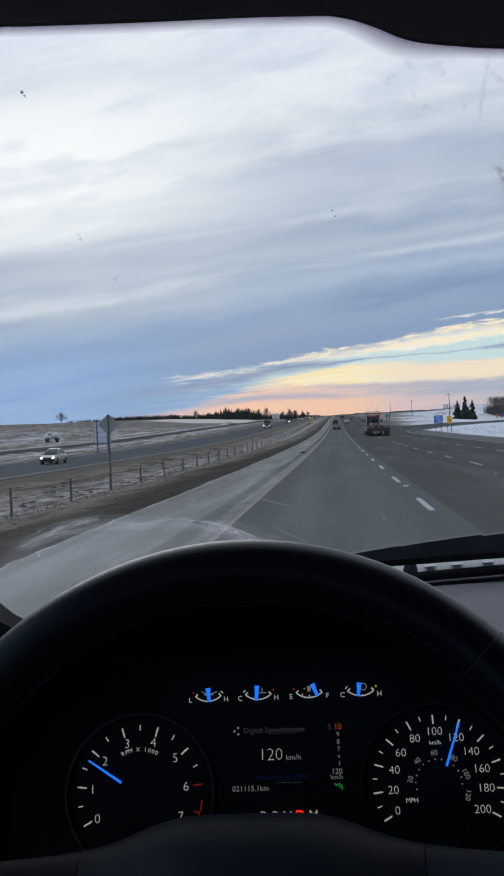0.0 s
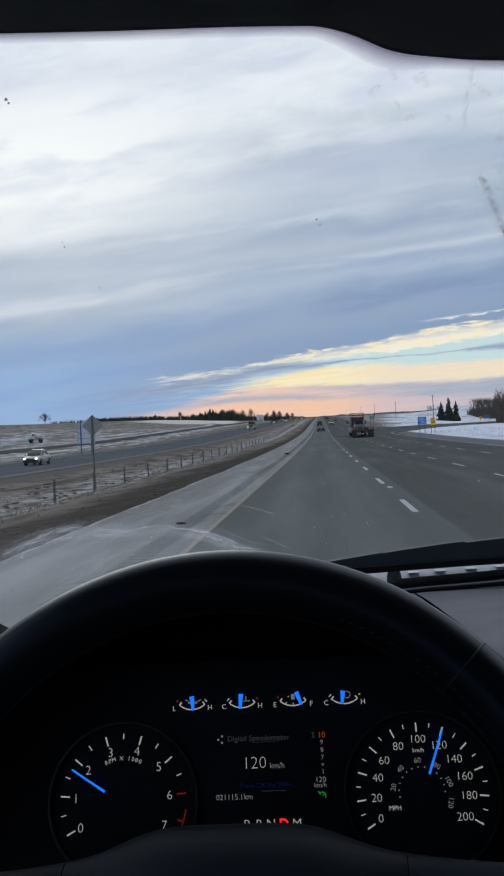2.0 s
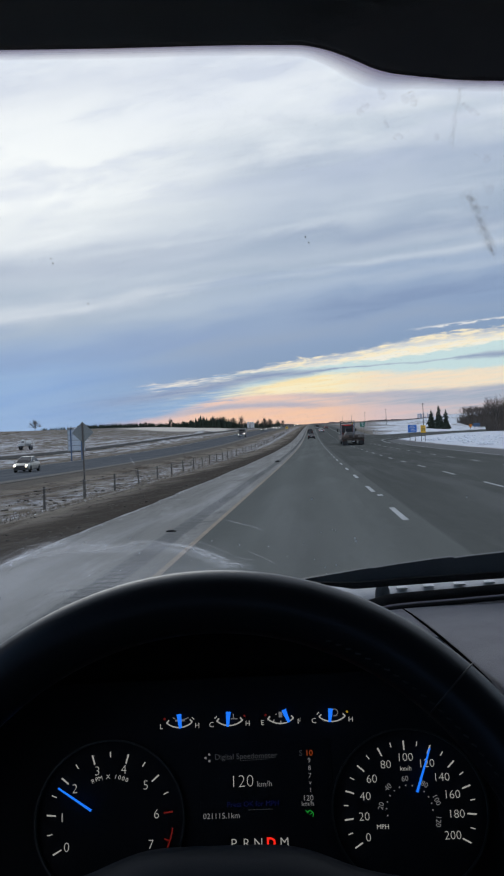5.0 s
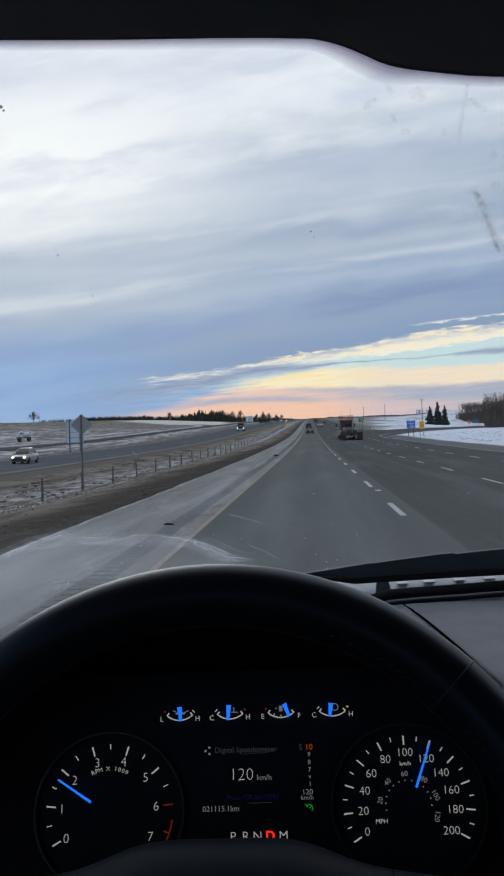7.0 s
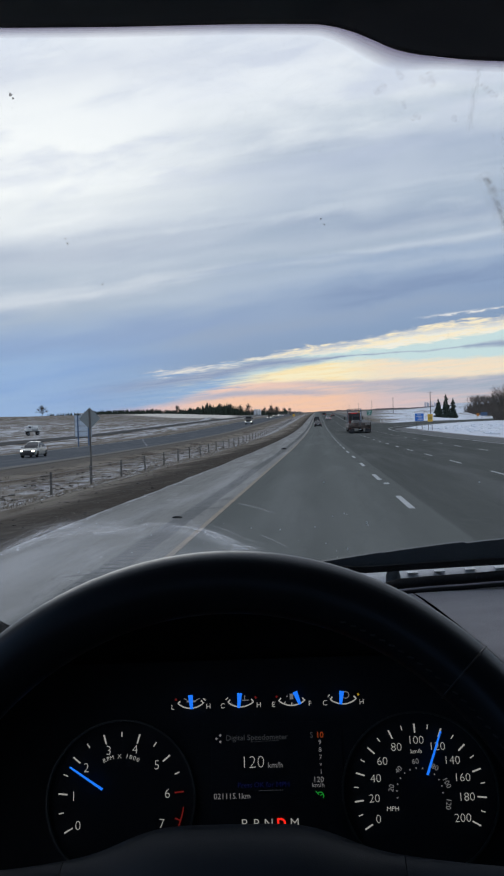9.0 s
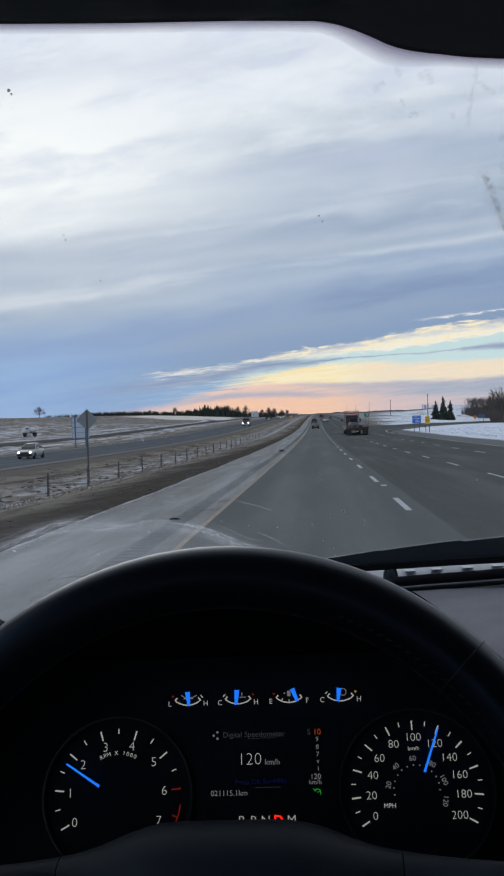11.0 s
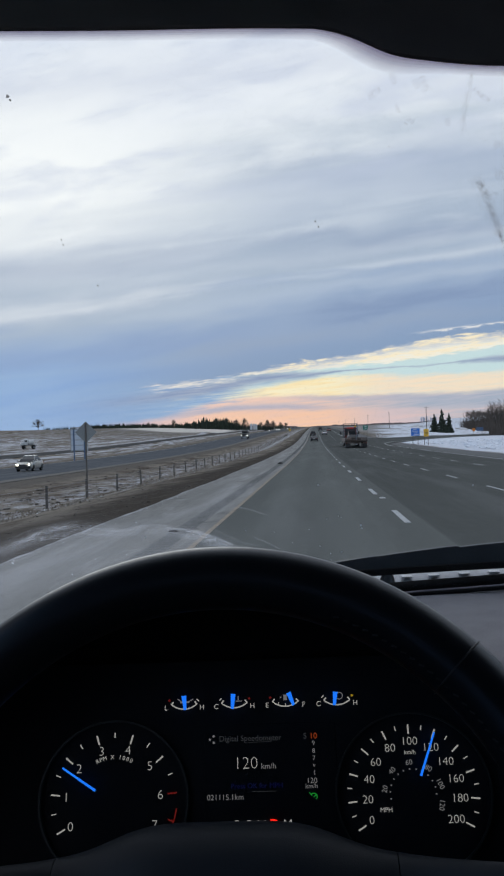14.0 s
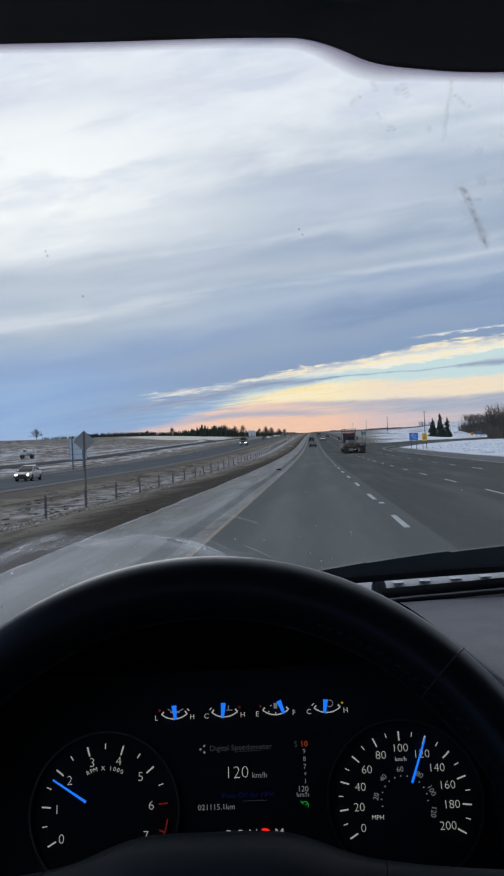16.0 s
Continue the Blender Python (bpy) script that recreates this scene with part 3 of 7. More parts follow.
        for a in (-130, -50):
            q = radians(a)
            bar(bm, u * KS + 0.0125 * math.cos(q), -0.2345 * KS + 0.0125 * math.sin(q), u * KS + 0.0152 * math.cos(q), -0.2345 * KS + 0.0152 * math.sin(q), 0.0005, 0.0005, 0.001)
        side = {"oil": 1, "temp": -1, "fuel": 0, "gear": -1}[icon]
        if side:
            q = radians(-90 + side * 46)
            bar(bm, u * KS + 0.0135 * math.cos(q), -0.2345 * KS + 0.0115 * math.sin(q), u * KS + 0.0158 * math.cos(q), -0.2345 * KS + 0.0138 * math.sin(q), 0.00035, 0.00035, 0.001)
        else:
            for a in (-112, -90):
                q = radians(a)
                bar(bm, u * KS + 0.0130 * math.cos(q), -0.2345 * KS + 0.0130 * math.sin(q), u * KS + 0.0148 * math.cos(q), -0.2345 * KS + 0.0148 * math.sin(q), 0.0003, 0.0003, 0.001)
        g = part("small_gauge", bm, L_WHITE, c, "small gauge with a blue needle")
        part("letter", words(left, 0.0052, m=at(u - 0.0146, -0.2494)), L_WHITE, g)
        part("letter", words(right_, 0.0052, m=at(u + 0.0144, -0.2494)), L_WHITE, g)
        bm = bmesh.new()
        bar(bm, bot[0] * KS, bot[1] * KS, top[0] * KS, top[1] * KS, 0.0010, 0.0018, 0.003, 0.001)
        part("needle", bm, L_BLUE, g)
        bm = bmesh.new()
        w = -1 if left == "L" else (1 if icon == "gear" else (-1 if icon == "fuel" else 1))
        bar(bm, u * KS + w * 0.0108, -0.2440 * KS, u * KS + w * 0.0118, -0.2430 * KS, 0.0008, 0.0008, 0.001)
        part("warning_mark", bm, L_YELLOW if icon == "gear" else L_DULLRED, g)
        bm = bmesh.new()
        x, y = (u + 0.001) * KS, -0.2438 * KS
        if icon == "oil":
            bar(bm, x - 0.004, y - 0.0012, x + 0.003, y - 0.0012, 0.0007, 0.0007, 0.001)
            bar(bm, x + 0.003, y - 0.0005, x + 0.006, y + 0.0008, 0.0003, 0.0003, 0.001)
            bar(bm, x - 0.006, y + 0.001, x - 0.004, y, 0.0003, 0.0003, 0.001)
        elif icon == "temp":
            bar(bm, x + 0.002, y - 0.001, x + 0.002, y + 0.002, 0.0003, 0.0003, 0.001)
            bar(bm, x, y - 0.0015, x + 0.005, y - 0.0015, 0.0003, 0.0003, 0.001)
        elif icon == "fuel":
            bar(bm, x - 0.001, y - 0.0018, x - 0.001, y + 0.0022, 0.0013, 0.0013, 0.001)
            bar(bm, x + 0.001, y + 0.0012, x + 0.0026, y + 0.0004, 0.0003, 0.0003, 0.001)
            bar(bm, x - 0.0048, y, x - 0.0038, y + 0.0008, 0.0004, 0.0004, 0.001)
        else:
            arcband(bm, x + 0.001, y + 0.0002, 0.0024, 0.0003, 0, 360, 18, 0.001)
        part("pictogram", bm, L_SOFT, g)
    # the screen between the dials
    bm = bmesh.new()
    box(bm, -0.0455, -0.284, -0.0008, 0.098, 0.072, 0.0016, 0.0005)
    scr = part("screen", bm, M_BLACK, c, "dark trip screen with grey and white lines of text")
    part("screen_text", words("Digital Speedometer", 0.0056, m=at(-0.0635, -0.2740)), L_DIM, scr)
    part("screen_text", words("120", 0.0122, m=at(-0.0672, -0.2926), bold=-0.0003), L_WHITE, scr)
    part("screen_text", words("km/h", 0.0056, m=at(-0.0495, -0.2949)), L_SOFT, scr)
    part("screen_text", words("Press OK for MPH", 0.0050, m=at(-0.0590, -0.3091)), L_DEEP, scr, "faint blue line of words")
    part("screen_text", words("021115.1km", 0.0055, m=at(-0.0838, -0.3170)), L_SOFT, scr)
    bm = bmesh.new()
    bar(bm, -0.063 * KS, -0.3132 * KS, -0.044 * KS, -0.3132 * KS, 0.00015, 0.00015, 0.0008, 0.0002)
    part("screen_rule", bm, L_DIM, scr)
    bm = bmesh.new()
    bar(bm, -0.068 * KS, -0.2772 * KS, -0.046 * KS, -0.2765 * KS, 0.00012, 0.00012, 0.0008, 0.0002)
    part("screen_rule", bm, L_DIM, scr)
    bm = bmesh.new()
    for a, b in ((-0.0955, -0.2742), (-0.0925, -0.2717), (-0.0925, -0.2765)):
        arcband(bm, a * KS, b * KS, 0.0005, 0.0004, 0, 360, 8, 0.0008, 0.0002)
    part("screen_dots", bm, L_SOFT, scr)
    for ch, u in (("P", -0.0748), ("R", -0.0650), ("N", -0.0559), ("M", -0.0359)):
        part("gear_letter", words(ch, 0.0092, m=at(u, -0.3372), bold=-0.0001), L_WHITE, scr)
    part("gear_letter", words("D", 0.0092, m=at(-0.0461, -0.3372), bold=0.0003), L_RED, scr, "red letter for drive")
    part("screen_text", words("S", 0.0058, m=at(-0.0202, -0.2733)), L_DIM, scr)
    part("screen_text", words("10", 0.0058, m=at(-0.0137, -0.2734), bold=0.0001), L_AMBER, scr)
    for ch, v in (("9", -0.2788), ("8", -0.2844), ("7", -0.2899), ("v", -0.2948), ("1", -0.3005)):
        part("screen_text", words(ch, 0.0046, m=at(-0.0139, v)), L_SOFT, scr)
    part("screen_text", words("120", 0.0054, m=at(-0.0162, -0.3062)), L_SOFT, scr)
    part("screen_text", words("km/h", 0.0046, m=at(-0.0166, -0.3102)), L_SOFT, scr)
    bm = bmesh.new()
    x, y = -0.0153 * KS, -0.3178 * KS
    arcband(bm, x, y, 0.0024, 0.00035, -40, 150, 14, 0.0008, 0.0002)
    bar(bm, x, y, x + 0.0016, y + 0.0010, 0.0003, 0.0003, 0.0008, 0.0002)
    bar(bm, x - 0.0032, y + 0.0030, x - 0.0012, y + 0.0008, 0.0003, 0.0003, 0.0008, 0.0002)
    part("cruise_symbol", bm, L_GREEN, scr, "green cruise control symbol")


instrument_cluster()


def hood_line(y, radius):
    """The hood's outline at a depth y, from left to right: the wheel's circle, cast from the eye to that depth."""
    out = []
    for i in range(41):
        a = radians(192 - 204 * i / 40)
        r = radius + 0.009 * max(0.0, math.sin(math.pi * max(0.0, min(1.0, (62 - math.degrees(a)) / 62)))) 
        px, pv = r * math.cos(a), r * math.sin(a)
        p = Vector((-0.0632 + px, 0.440 + pv * math.sin(TILT), -0.2690 + pv * math.cos(TILT)))
        q = p * (y / p.y)
        out.append((q.x, y, q.z))
    return [(out[0][0], y, -0.40)] + out + [(out[-1][0], y, -0.40)]


def cluster_hood():
    h = thing("cluster_hood", "black arched hood over the instrument cluster", "dashboard hood", CAB)
    bm = bmesh.new()
    rings = [hood_line(0.735, 0.176), hood_line(0.64, 0.178), hood_line(0.588, 0.181), hood_line(0.583, 0.185), hood_line(0.588, 0.189), hood_line(0.64, 0.188), hood_line(0.742, 0.186)]
    vs = [[bm.verts.new(p) for p in r] for r in rings]
    for a, b in zip(vs, vs[1:]):
        for i in range(len(a) - 1):
            bm.faces.new((a[i], a[i + 1], b[i + 1], b[i]))
    part("hood_shell", bm, M_HOOD, h)
    bm = bmesh.new()
    loft(bm, [[(x, y + d, z) for x, y, z in hood_line(0.738, 0.184)] for d in (0, 0.006)])
    part("hood_back", bm, M_BLACK, h)
    bm = bmesh.new()
    box(bm, -0.062, 0.61, -0.372, 0.46, 0.13, 0.02, 0.006)
    part("lower_trim", bm, M_BLACK, h)


cluster_hood()


def dashboard():
    d = thing("dashboard", "grey vinyl dashboard below the windscreen", "dashboard", CAB)
    bm = bmesh.new()
    front = spline([Vector((-0.36, 0.60)), Vector((-0.30, 0.66)), Vector((-0.22, 0.70)), Vector((-0.12, 0.76)), Vector((0.0, 0.835)), Vector((0.10, 0.862)), Vector((0.3, 0.885)), Vector((0.6, 0.89)), Vector((0.95, 0.86)), Vector((1.12, 0.72))], 5)
    secs, face_secs = [], []
    for p in front:
        z = -0.176
        back = 0.745 if -0.29 < p.x < 0.105 else 0.0
        if back and p.y < 0.757:
            p = Vector((p.x, 0.757))
            z = -0.188
        near = lambda v: max(v, min(back, p.y - 0.012)) if back else v
        secs.append([(p.x, p.y, z), (p.x, p.y - 0.01, z + 0.001), (p.x, near(0.60), z - 0.004), (p.x, near(0.535), z - 0.008), (p.x, near(0.512), z - 0.024), (p.x, near(0.508), z - 0.05), (p.x, p.y, z - 0.05)])
        face_secs.append([(p.x, near(0.510), z - 0.0505), (p.x, near(0.60), z - 0.09), (p.x, near(0.62), -0.62), (p.x, p.y, -0.62), (p.x, p.y, z - 0.0505)])
    loft(bm, secs)
    bmesh.ops.remove_doubles(bm, verts=bm.verts, dist=1e-5)
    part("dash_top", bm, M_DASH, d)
    bm = bmesh.new()
    loft(bm, face_secs)
    bmesh.ops.remove_doubles(bm, verts=bm.verts, dist=1e-5)
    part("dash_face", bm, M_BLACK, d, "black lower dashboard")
    # the gap's shade is put into a near-black bar; the dash has no recess
    bm = bmesh.new()
    tube(bm, [(0.0746, 0.852, -0.1752), (0.0826, 0.8185, -0.1758), (0.0900, 0.779, -0.1767), (0.0975, 0.732, -0.1777), (0.1038, 0.688, -0.1786), (0.1085, 0.650, -0.1794), (0.1121, 0.614, -0.1801), (0.115, 0.57, -0.1822)], [0.0005, 0.0008, 0.0010, 0.0011, 0.0012, 0.0012, 0.0012, 0.0010], 8)
    part("hood_seam", bm, M_GAP, d, "near-black bar painting the shaded gap between hood and dash")


dashboard()


def windshield():
    """Pane, black enamel header band, frit dots, seal, and the marks on the glass."""
    w = thing("windshield", "raked windscreen glass with salt smears and specks of dirt", "windscreen", CAB)
    bm = bmesh.new()
    n = 24
    rows = []
    for j in range(9):
        t = j / 8
        row = []
        for i in range(n + 1):
            s = -1 + 2 * i / n
            x = 0.33 + s * (0.80 - 0.10 * t)
            bow = 0.10 * s * s
            row.append((x, 0.865 - 0.225 * t - bow, -0.19 + 0.50 * t))
        rows.append(row)
    rows2 = [[(x, y + 0.004, z + 0.002) for x, y, z in r] for r in rows]
    for R, rev in ((rows, False), (rows2, True)):
        vs = [[bm.verts.new(p) for p in r] for r in R]
        for a, b in zip(vs, vs[1:]):
            for i in range(n):
                bm.faces.new((a[i], a[i + 1], b[i + 1], b[i]))
    pane = part("pane", bm, M_GLASS, w)
    pane.visible_shadow = False
    return w


M_GLASS = bpy.data.materials.new("windscreen_glass")
M_GLASS.use_nodes = True
t = M_GLASS.node_tree
t.nodes.remove(t.nodes["Principled BSDF"])
gl = t.nodes.new("ShaderNodeBsdfGlossy")
gl.inputs["Roughness"].default_value = 0.02
tr = t.nodes.new("ShaderNodeBsdfTransparent")
tr.inputs[0].default_value = (0.97, 0.985, 0.985, 1)
fr = t.nodes.new("ShaderNodeFresnel")
fr.inputs[0].default_value = 1.18
mx = t.nodes.new("ShaderNodeMixShader")
t.links.new(mth(t, "MULTIPLY", fr.outputs[0], 0.5), mx.inputs[0])
t.links.new(tr.outputs[0], mx.inputs[1])
t.links.new(gl.outputs[0], mx.inputs[2])
t.links.new(mx.outputs[0], t.nodes["Material Output"].inputs[0])

WIND = windshield()


def glass_y(z, x=0.0):
    """Depth of the glass's inner face at a height in the cab."""
    t = (z + 0.19) / 0.50
    s = (x - 0.33) / (0.80 - 0.10 * t)
    return 0.865 - 0.225 * t - 0.10 * s * s


def on_glass(x, z, y):
    """The point of the glass in line with a point of the cab."""
    k = 1.0
    for _ in range(12):
        k = (glass_y(z * k, x * k) - 0.002) / y
    return Vector((x * k, y * k, z * k))


def smear_mat(name, col, scale, thresh, stretch, strength):
    m = bpy.data.materials.new(name)
    m.use_nodes = True
    t = m.node_tree
    t.nodes.remove(t.nodes["Principled BSDF"])
    p = t.nodes.new("ShaderNodeBsdfTranslucent")
    p.inputs["Color"].default_value = col
    uv = t.nodes.new("ShaderNodeUVMap")
    u, v, _ = split(t, uv.outputs[0])
    across = bell(t, v, 0.5, 0.26)
    ends = mth(t, "MULTIPLY", step(t, u, 0.0, 0.12), step(t, u, 1.0, 0.85))
    g = grain(t, xyz(t, mth(t, "MULTIPLY", u, stretch[0]), mth(t, "MULTIPLY", v, stretch[1]), 0.5), scale, 6, 0.7, 0.4)
    a = mth(t, "MULTIPLY", mth(t, "MULTIPLY", across, ends), step(t, g, thresh, thresh + 0.3))
    tr = t.nodes.new("ShaderNodeBsdfTransparent")
    mx = t.nodes.new("ShaderNodeMixShader")
    t.links.new(mth(t, "MULTIPLY", a, strength), mx.inputs[0])
    t.links.new(tr.outputs[0], mx.inputs[1])
    t.links.new(p.outputs[0], mx.inputs[2])
    t.links.new(mx.outputs[0], t.nodes["Material Output"].inputs[0])
    return m


def smear(pts, width, material, name="smear", label="", depth=0.80):
    """A film of dirt, or of painted reflection haze, along a line on the inner face of the glass; points are x and z in
    the cab.
    """
    bm = bmesh.new()
    uvl = bm.loops.layers.uv.new("UVMap")
    P = spline([Vector(p) for p in pts], 6)
    vs = []
    for i, p in enumerate(P):
        a, b = P[max(i - 1, 0)], P[min(i + 1, len(P) - 1)]
        d = (b - a).normalized()
        s = Vector((-d.y, d.x)) * width
        vs.append([bm.verts.new(on_glass((p + s * k).x, (p + s * k).y, depth)) for k in (-1, -0.33, 0.33, 1)])
    n = len(P) - 1
    for i in range(n):
        for j in range(3):
            f = bm.faces.new((vs[i][j], vs[i + 1][j], vs[i + 1][j + 1], vs[i][j + 1]))
            for lp, (uu, vv) in zip(f.loops, ((i, j), (i + 1, j), (i + 1, j + 1), (i, j + 1))):
                lp[uvl].uv = (uu / n, vv / 3)
    ob = part(name, bm, material, WIND, label)
    ob.visible_shadow = False
    return ob


M_SALT = smear_mat("salt_film", (0.82, 0.86, 0.92, 1), 5.0, 0.35, (7, 2), 0.25)
M_SALT2 = smear_mat("salt_streaks", (0.85, 0.88, 0.93, 1), 5.0, 0.41, (3, 1.6), 0.52)
M_SALT3 = smear_mat("salt_scratch", (0.85, 0.88, 0.93, 1), 2.0, 0.36, (4, 3), 0.26)
M_CHIP = smear_mat("glass_scratch", (0.85, 0.88, 0.93, 1), 3.0, -0.5, (1, 1), 0.22)
M_GRIME = smear_mat("grime", (0.22, 0.215, 0.20, 1), 2.0, 0.34, (7, 1.6), 0.50)
M_SMUDGE = smear_mat("smudge", (0.36, 0.34, 0.40, 1), 2.2, 0.34, (3, 1.6), 0.26)
# pale translucent film that paints the dash's reflected haze over the low glass
M_VEIL = smear_mat("dash_glare_veil", (0.80, 0.83, 0.88, 1), 1.2, 0.02, (2, 1), 0.145)
M_HAZE_FILM = smear_mat("grime_haze", (0.30, 0.29, 0.29, 1), 3.5, 0.34, (3, 1.5), 0.22)
smear([(-0.3068, -0.1175), (-0.286, -0.112), (-0.254, -0.100), (-0.223, -0.0945), (-0.196, -0.0975), (-0.17, -0.101), (-0.142, -0.1012), (-0.116, -0.105), (-0.096, -0.112), (-0.078, -0.120), (-0.048, -0.126)], 0.0095, M_SALT, label="white salt film in the wiper's arc")
smear([(-0.2964, -0.1157), (-0.2753, -0.1074), (-0.2542, -0.0992), (-0.236, -0.0949), (-0.218, -0.0931)], 0.0042, M_SALT2)
smear([(-0.2079, -0.095), (-0.1827, -0.0991), (-0.1536, -0.0958), (-0.1295, -0.0989), (-0.1122, -0.1031)], 0.0026, M_SALT2)
smear([(-0.27, -0.1051), (-0.239, -0.1028), (-0.2082, -0.1011), (-0.1727, -0.1026)], 0.0040, M_SALT2)
smear([(-0.1225, -0.1010), (-0.1048, -0.1064), (-0.0901, -0.113), (-0.0779, -0.119), (-0.0532, -0.124)], 0.0058, M_SALT2)
smear([(-0.1225, -0.0995), (-0.1048, -0.1046), (-0.0885, -0.111), (-0.075, -0.117)], 0.0018, M_SALT2)
smear([(-0.335, -0.150), (-0.27, -0.128), (-0.20, -0.122), (-0.12, -0.128), (-0.07, -0.134)], 0.042, M_VEIL, label="thin pale film painting the dash's reflected haze on the glass")
for k in range(7):
    dz = -0.0048 + 0.0016 * k
    cut = 0.010 * math.sin(k * 2.3)
    smear([(-0.121 + cut, -0.1015 + dz), (-0.1048 + cut, -0.1064 + dz), (-0.0901 + cut, -0.113 + dz), (-0.0779 + cut, -0.119 + dz), (-0.058 + cut, -0.1235 + dz)], 0.0007, M_SALT3)
    smear([(-0.290 + cut, -0.1135 + dz), (-0.270 + cut, -0.1055 + dz), (-0.250 + cut, -0.0980 + dz), (-0.222 + cut, -0.0940 + dz)], 0.0007, M_SALT3)
smear([(-0.0779, -0.0806), (-0.0612, -0.0853), (-0.0446, -0.091)], 0.0011, M_SALT3)
smear([(-0.0594, -0.1093), (-0.0453, -0.1159), (-0.0342, -0.1223)], 0.0010, M_SALT2)
smear([(-0.1596, -0.0194), (-0.1578, -0.023), (-0.1555, -0.0266)], 0.0010, M_CHIP, label="pale scratch in the glass")
smear([(0.1345, 0.1712), (0.1395, 0.1664), (0.1428, 0.1561), (0.1460, 0.1476), (0.1480, 0.1392), (0.1514, 0.1290), (0.1545, 0.1205)], 0.0044, M_GRIME, label="dark smudge of dirt", depth=0.72)
smear([(0.1350, 0.1700), (0.1385, 0.1690), (0.1408, 0.1660)], 0.0026, M_GRIME, depth=0.72)
smear([(0.1500, 0.1330), (0.1520, 0.1275), (0.1538, 0.1225)], 0.0024, M_GRIME, depth=0.72)
smear([(0.1335, 0.1760), (0.1385, 0.1655), (0.1420, 0.1566), (0.1455, 0.1464), (0.1500, 0.1345), (0.1555, 0.1180)], 0.0085, M_HAZE_FILM, depth=0.72)
smear([(0.1405, 0.1600), (0.1450, 0.1605), (0.1528, 0.1596)], 0.0030, M_HAZE_FILM, depth=0.72)
smear([(0.1350, 0.2560), (0.1345, 0.2507), (0.1317, 0.2371), (0.1283, 0.2235), (0.1253, 0.2050)], 0.0036, M_HAZE_FILM, label="long faint streak of dirt", depth=0.72)
for path, wide in (([(0.0540, 0.2420), (0.0575, 0.2439), (0.0646, 0.2489)], 0.0022), ([(0.0730, 0.2600), (0.0745, 0.2555), (0.0765, 0.2505)], 0.0020), ([(0.0755, 0.2350), (0.0770, 0.2315), (0.0781, 0.2280)], 0.0014),
                   ([(0.0820, 0.2185), (0.0845, 0.2220), (0.0870, 0.2215), (0.0888, 0.2190)], 0.0016), ([(0.1148, 0.2215), (0.1152, 0.2185), (0.1154, 0.2150)], 0.0018), ([(0.1361, 0.2436), (0.1426, 0.2368), (0.1493, 0.2325)], 0.0018),
                   ([(0.1500, 0.1998), (0.1525, 0.1985), (0.1550, 0.1960)], 0.0026), ([(0.0905, 0.2535), (0.0925, 0.2500), (0.0940, 0.2460)], 0.0022), ([(0.0960, 0.2560), (0.0990, 0.2480), (0.1000, 0.2430)], 0.0024), ([(0.1495, 0.1738), (0.1530, 0.1748), (0.1570, 0.1740)], 0.0034)):
    smear(path, wide * 2.0, M_SMUDGE, depth=0.72)


def specks():
    rnd = random.Random(4)
    bm = bmesh.new()
    spots = [(0.008, 0.151, 0.0007), (0.0105, 0.1465, 0.0006), (-0.173, 0.110, 0.0006), (-0.2405, 0.269, 0.0016), (-0.2385, 0.266, 0.0012), (-0.200, 0.145, 0.0008), (-0.2015, 0.149, 0.0006)]
    for i in range(12):
        spots.append((rnd.uniform(-0.02, 0.17), rnd.uniform(0.2, 0.275), rnd.uniform(0.0002, 0.00045)))
    for x, z, r in spots:
        k = 7
        ring = [(x + r * math.cos(math.tau * i / k) * rnd.uniform(0.6, 1.2), z + r * math.sin(math.tau * i / k) * rnd.uniform(0.7, 1.4)) for i in range(k)]
        loft(bm, [[on_glass(a, b, 0.735) for a, b in ring], [on_glass(a, b, 0.735) * 0.9985 for a, b in ring]])
    tagged(part("dirt_specks", bm, M_SPECK, WIND, "dark specks of dirt on the glass"), kind="stuff")
    bm = bmesh.new()
    for x, z, r in [(0.0, -0.066, 0.0007), (0.036, -0.103, 0.0009), (0.0365, -0.1055, 0.0008), (0.135, -0.072, 0.0006)] + [(rnd.uniform(-0.27, 0.02), rnd.uniform(-0.14, -0.09), rnd.uniform(0.0003, 0.0007)) for _ in range(30)]:
        ring = [(x + r * math.cos(math.tau * i / 6) * rnd.uniform(0.6, 1.2), z + r * math.sin(math.tau * i / 6)) for i in range(6)]
        loft(bm, [[on_glass(a, b, 0.80) for a, b in ring], [on_glass(a, b, 0.80) * 0.9985 for a, b in ring]])
    tagged(part("salt_specks", bm, M_SALTDOT, WIND, "white specks of dried salt"), kind="stuff")


M_SPECK = bpy.data.materials.new("dirt_speck")
M_SPECK.use_nodes = True
mud = M_SPECK.node_tree.nodes.new("ShaderNodeBsdfTranslucent")
mud.inputs["Color"].default_value = (0.30, 0.29, 0.28, 1)
film_mix = M_SPECK.node_tree.nodes.new("ShaderNodeMixShader")
film_mix.inputs[0].default_value = 0.62
M_SPECK.node_tree.links.new(M_SPECK.node_tree.nodes.new("ShaderNodeBsdfTransparent").outputs[0], film_mix.inputs[1])
M_SPECK.node_tree.links.new(mud.outputs[0], film_mix.inputs[2])
M_SPECK.node_tree.links.new(film_mix.outputs[0], M_SPECK.node_tree.nodes["Material Output"].inputs[0])
M_SALTDOT = bpy.data.materials.new("salt_speck")
M_SALTDOT.use_nodes = True
grit = M_SALTDOT.node_tree.nodes.new("ShaderNodeBsdfTranslucent")
grit.inputs["Color"].default_value = (0.62, 0.66, 0.70, 1)
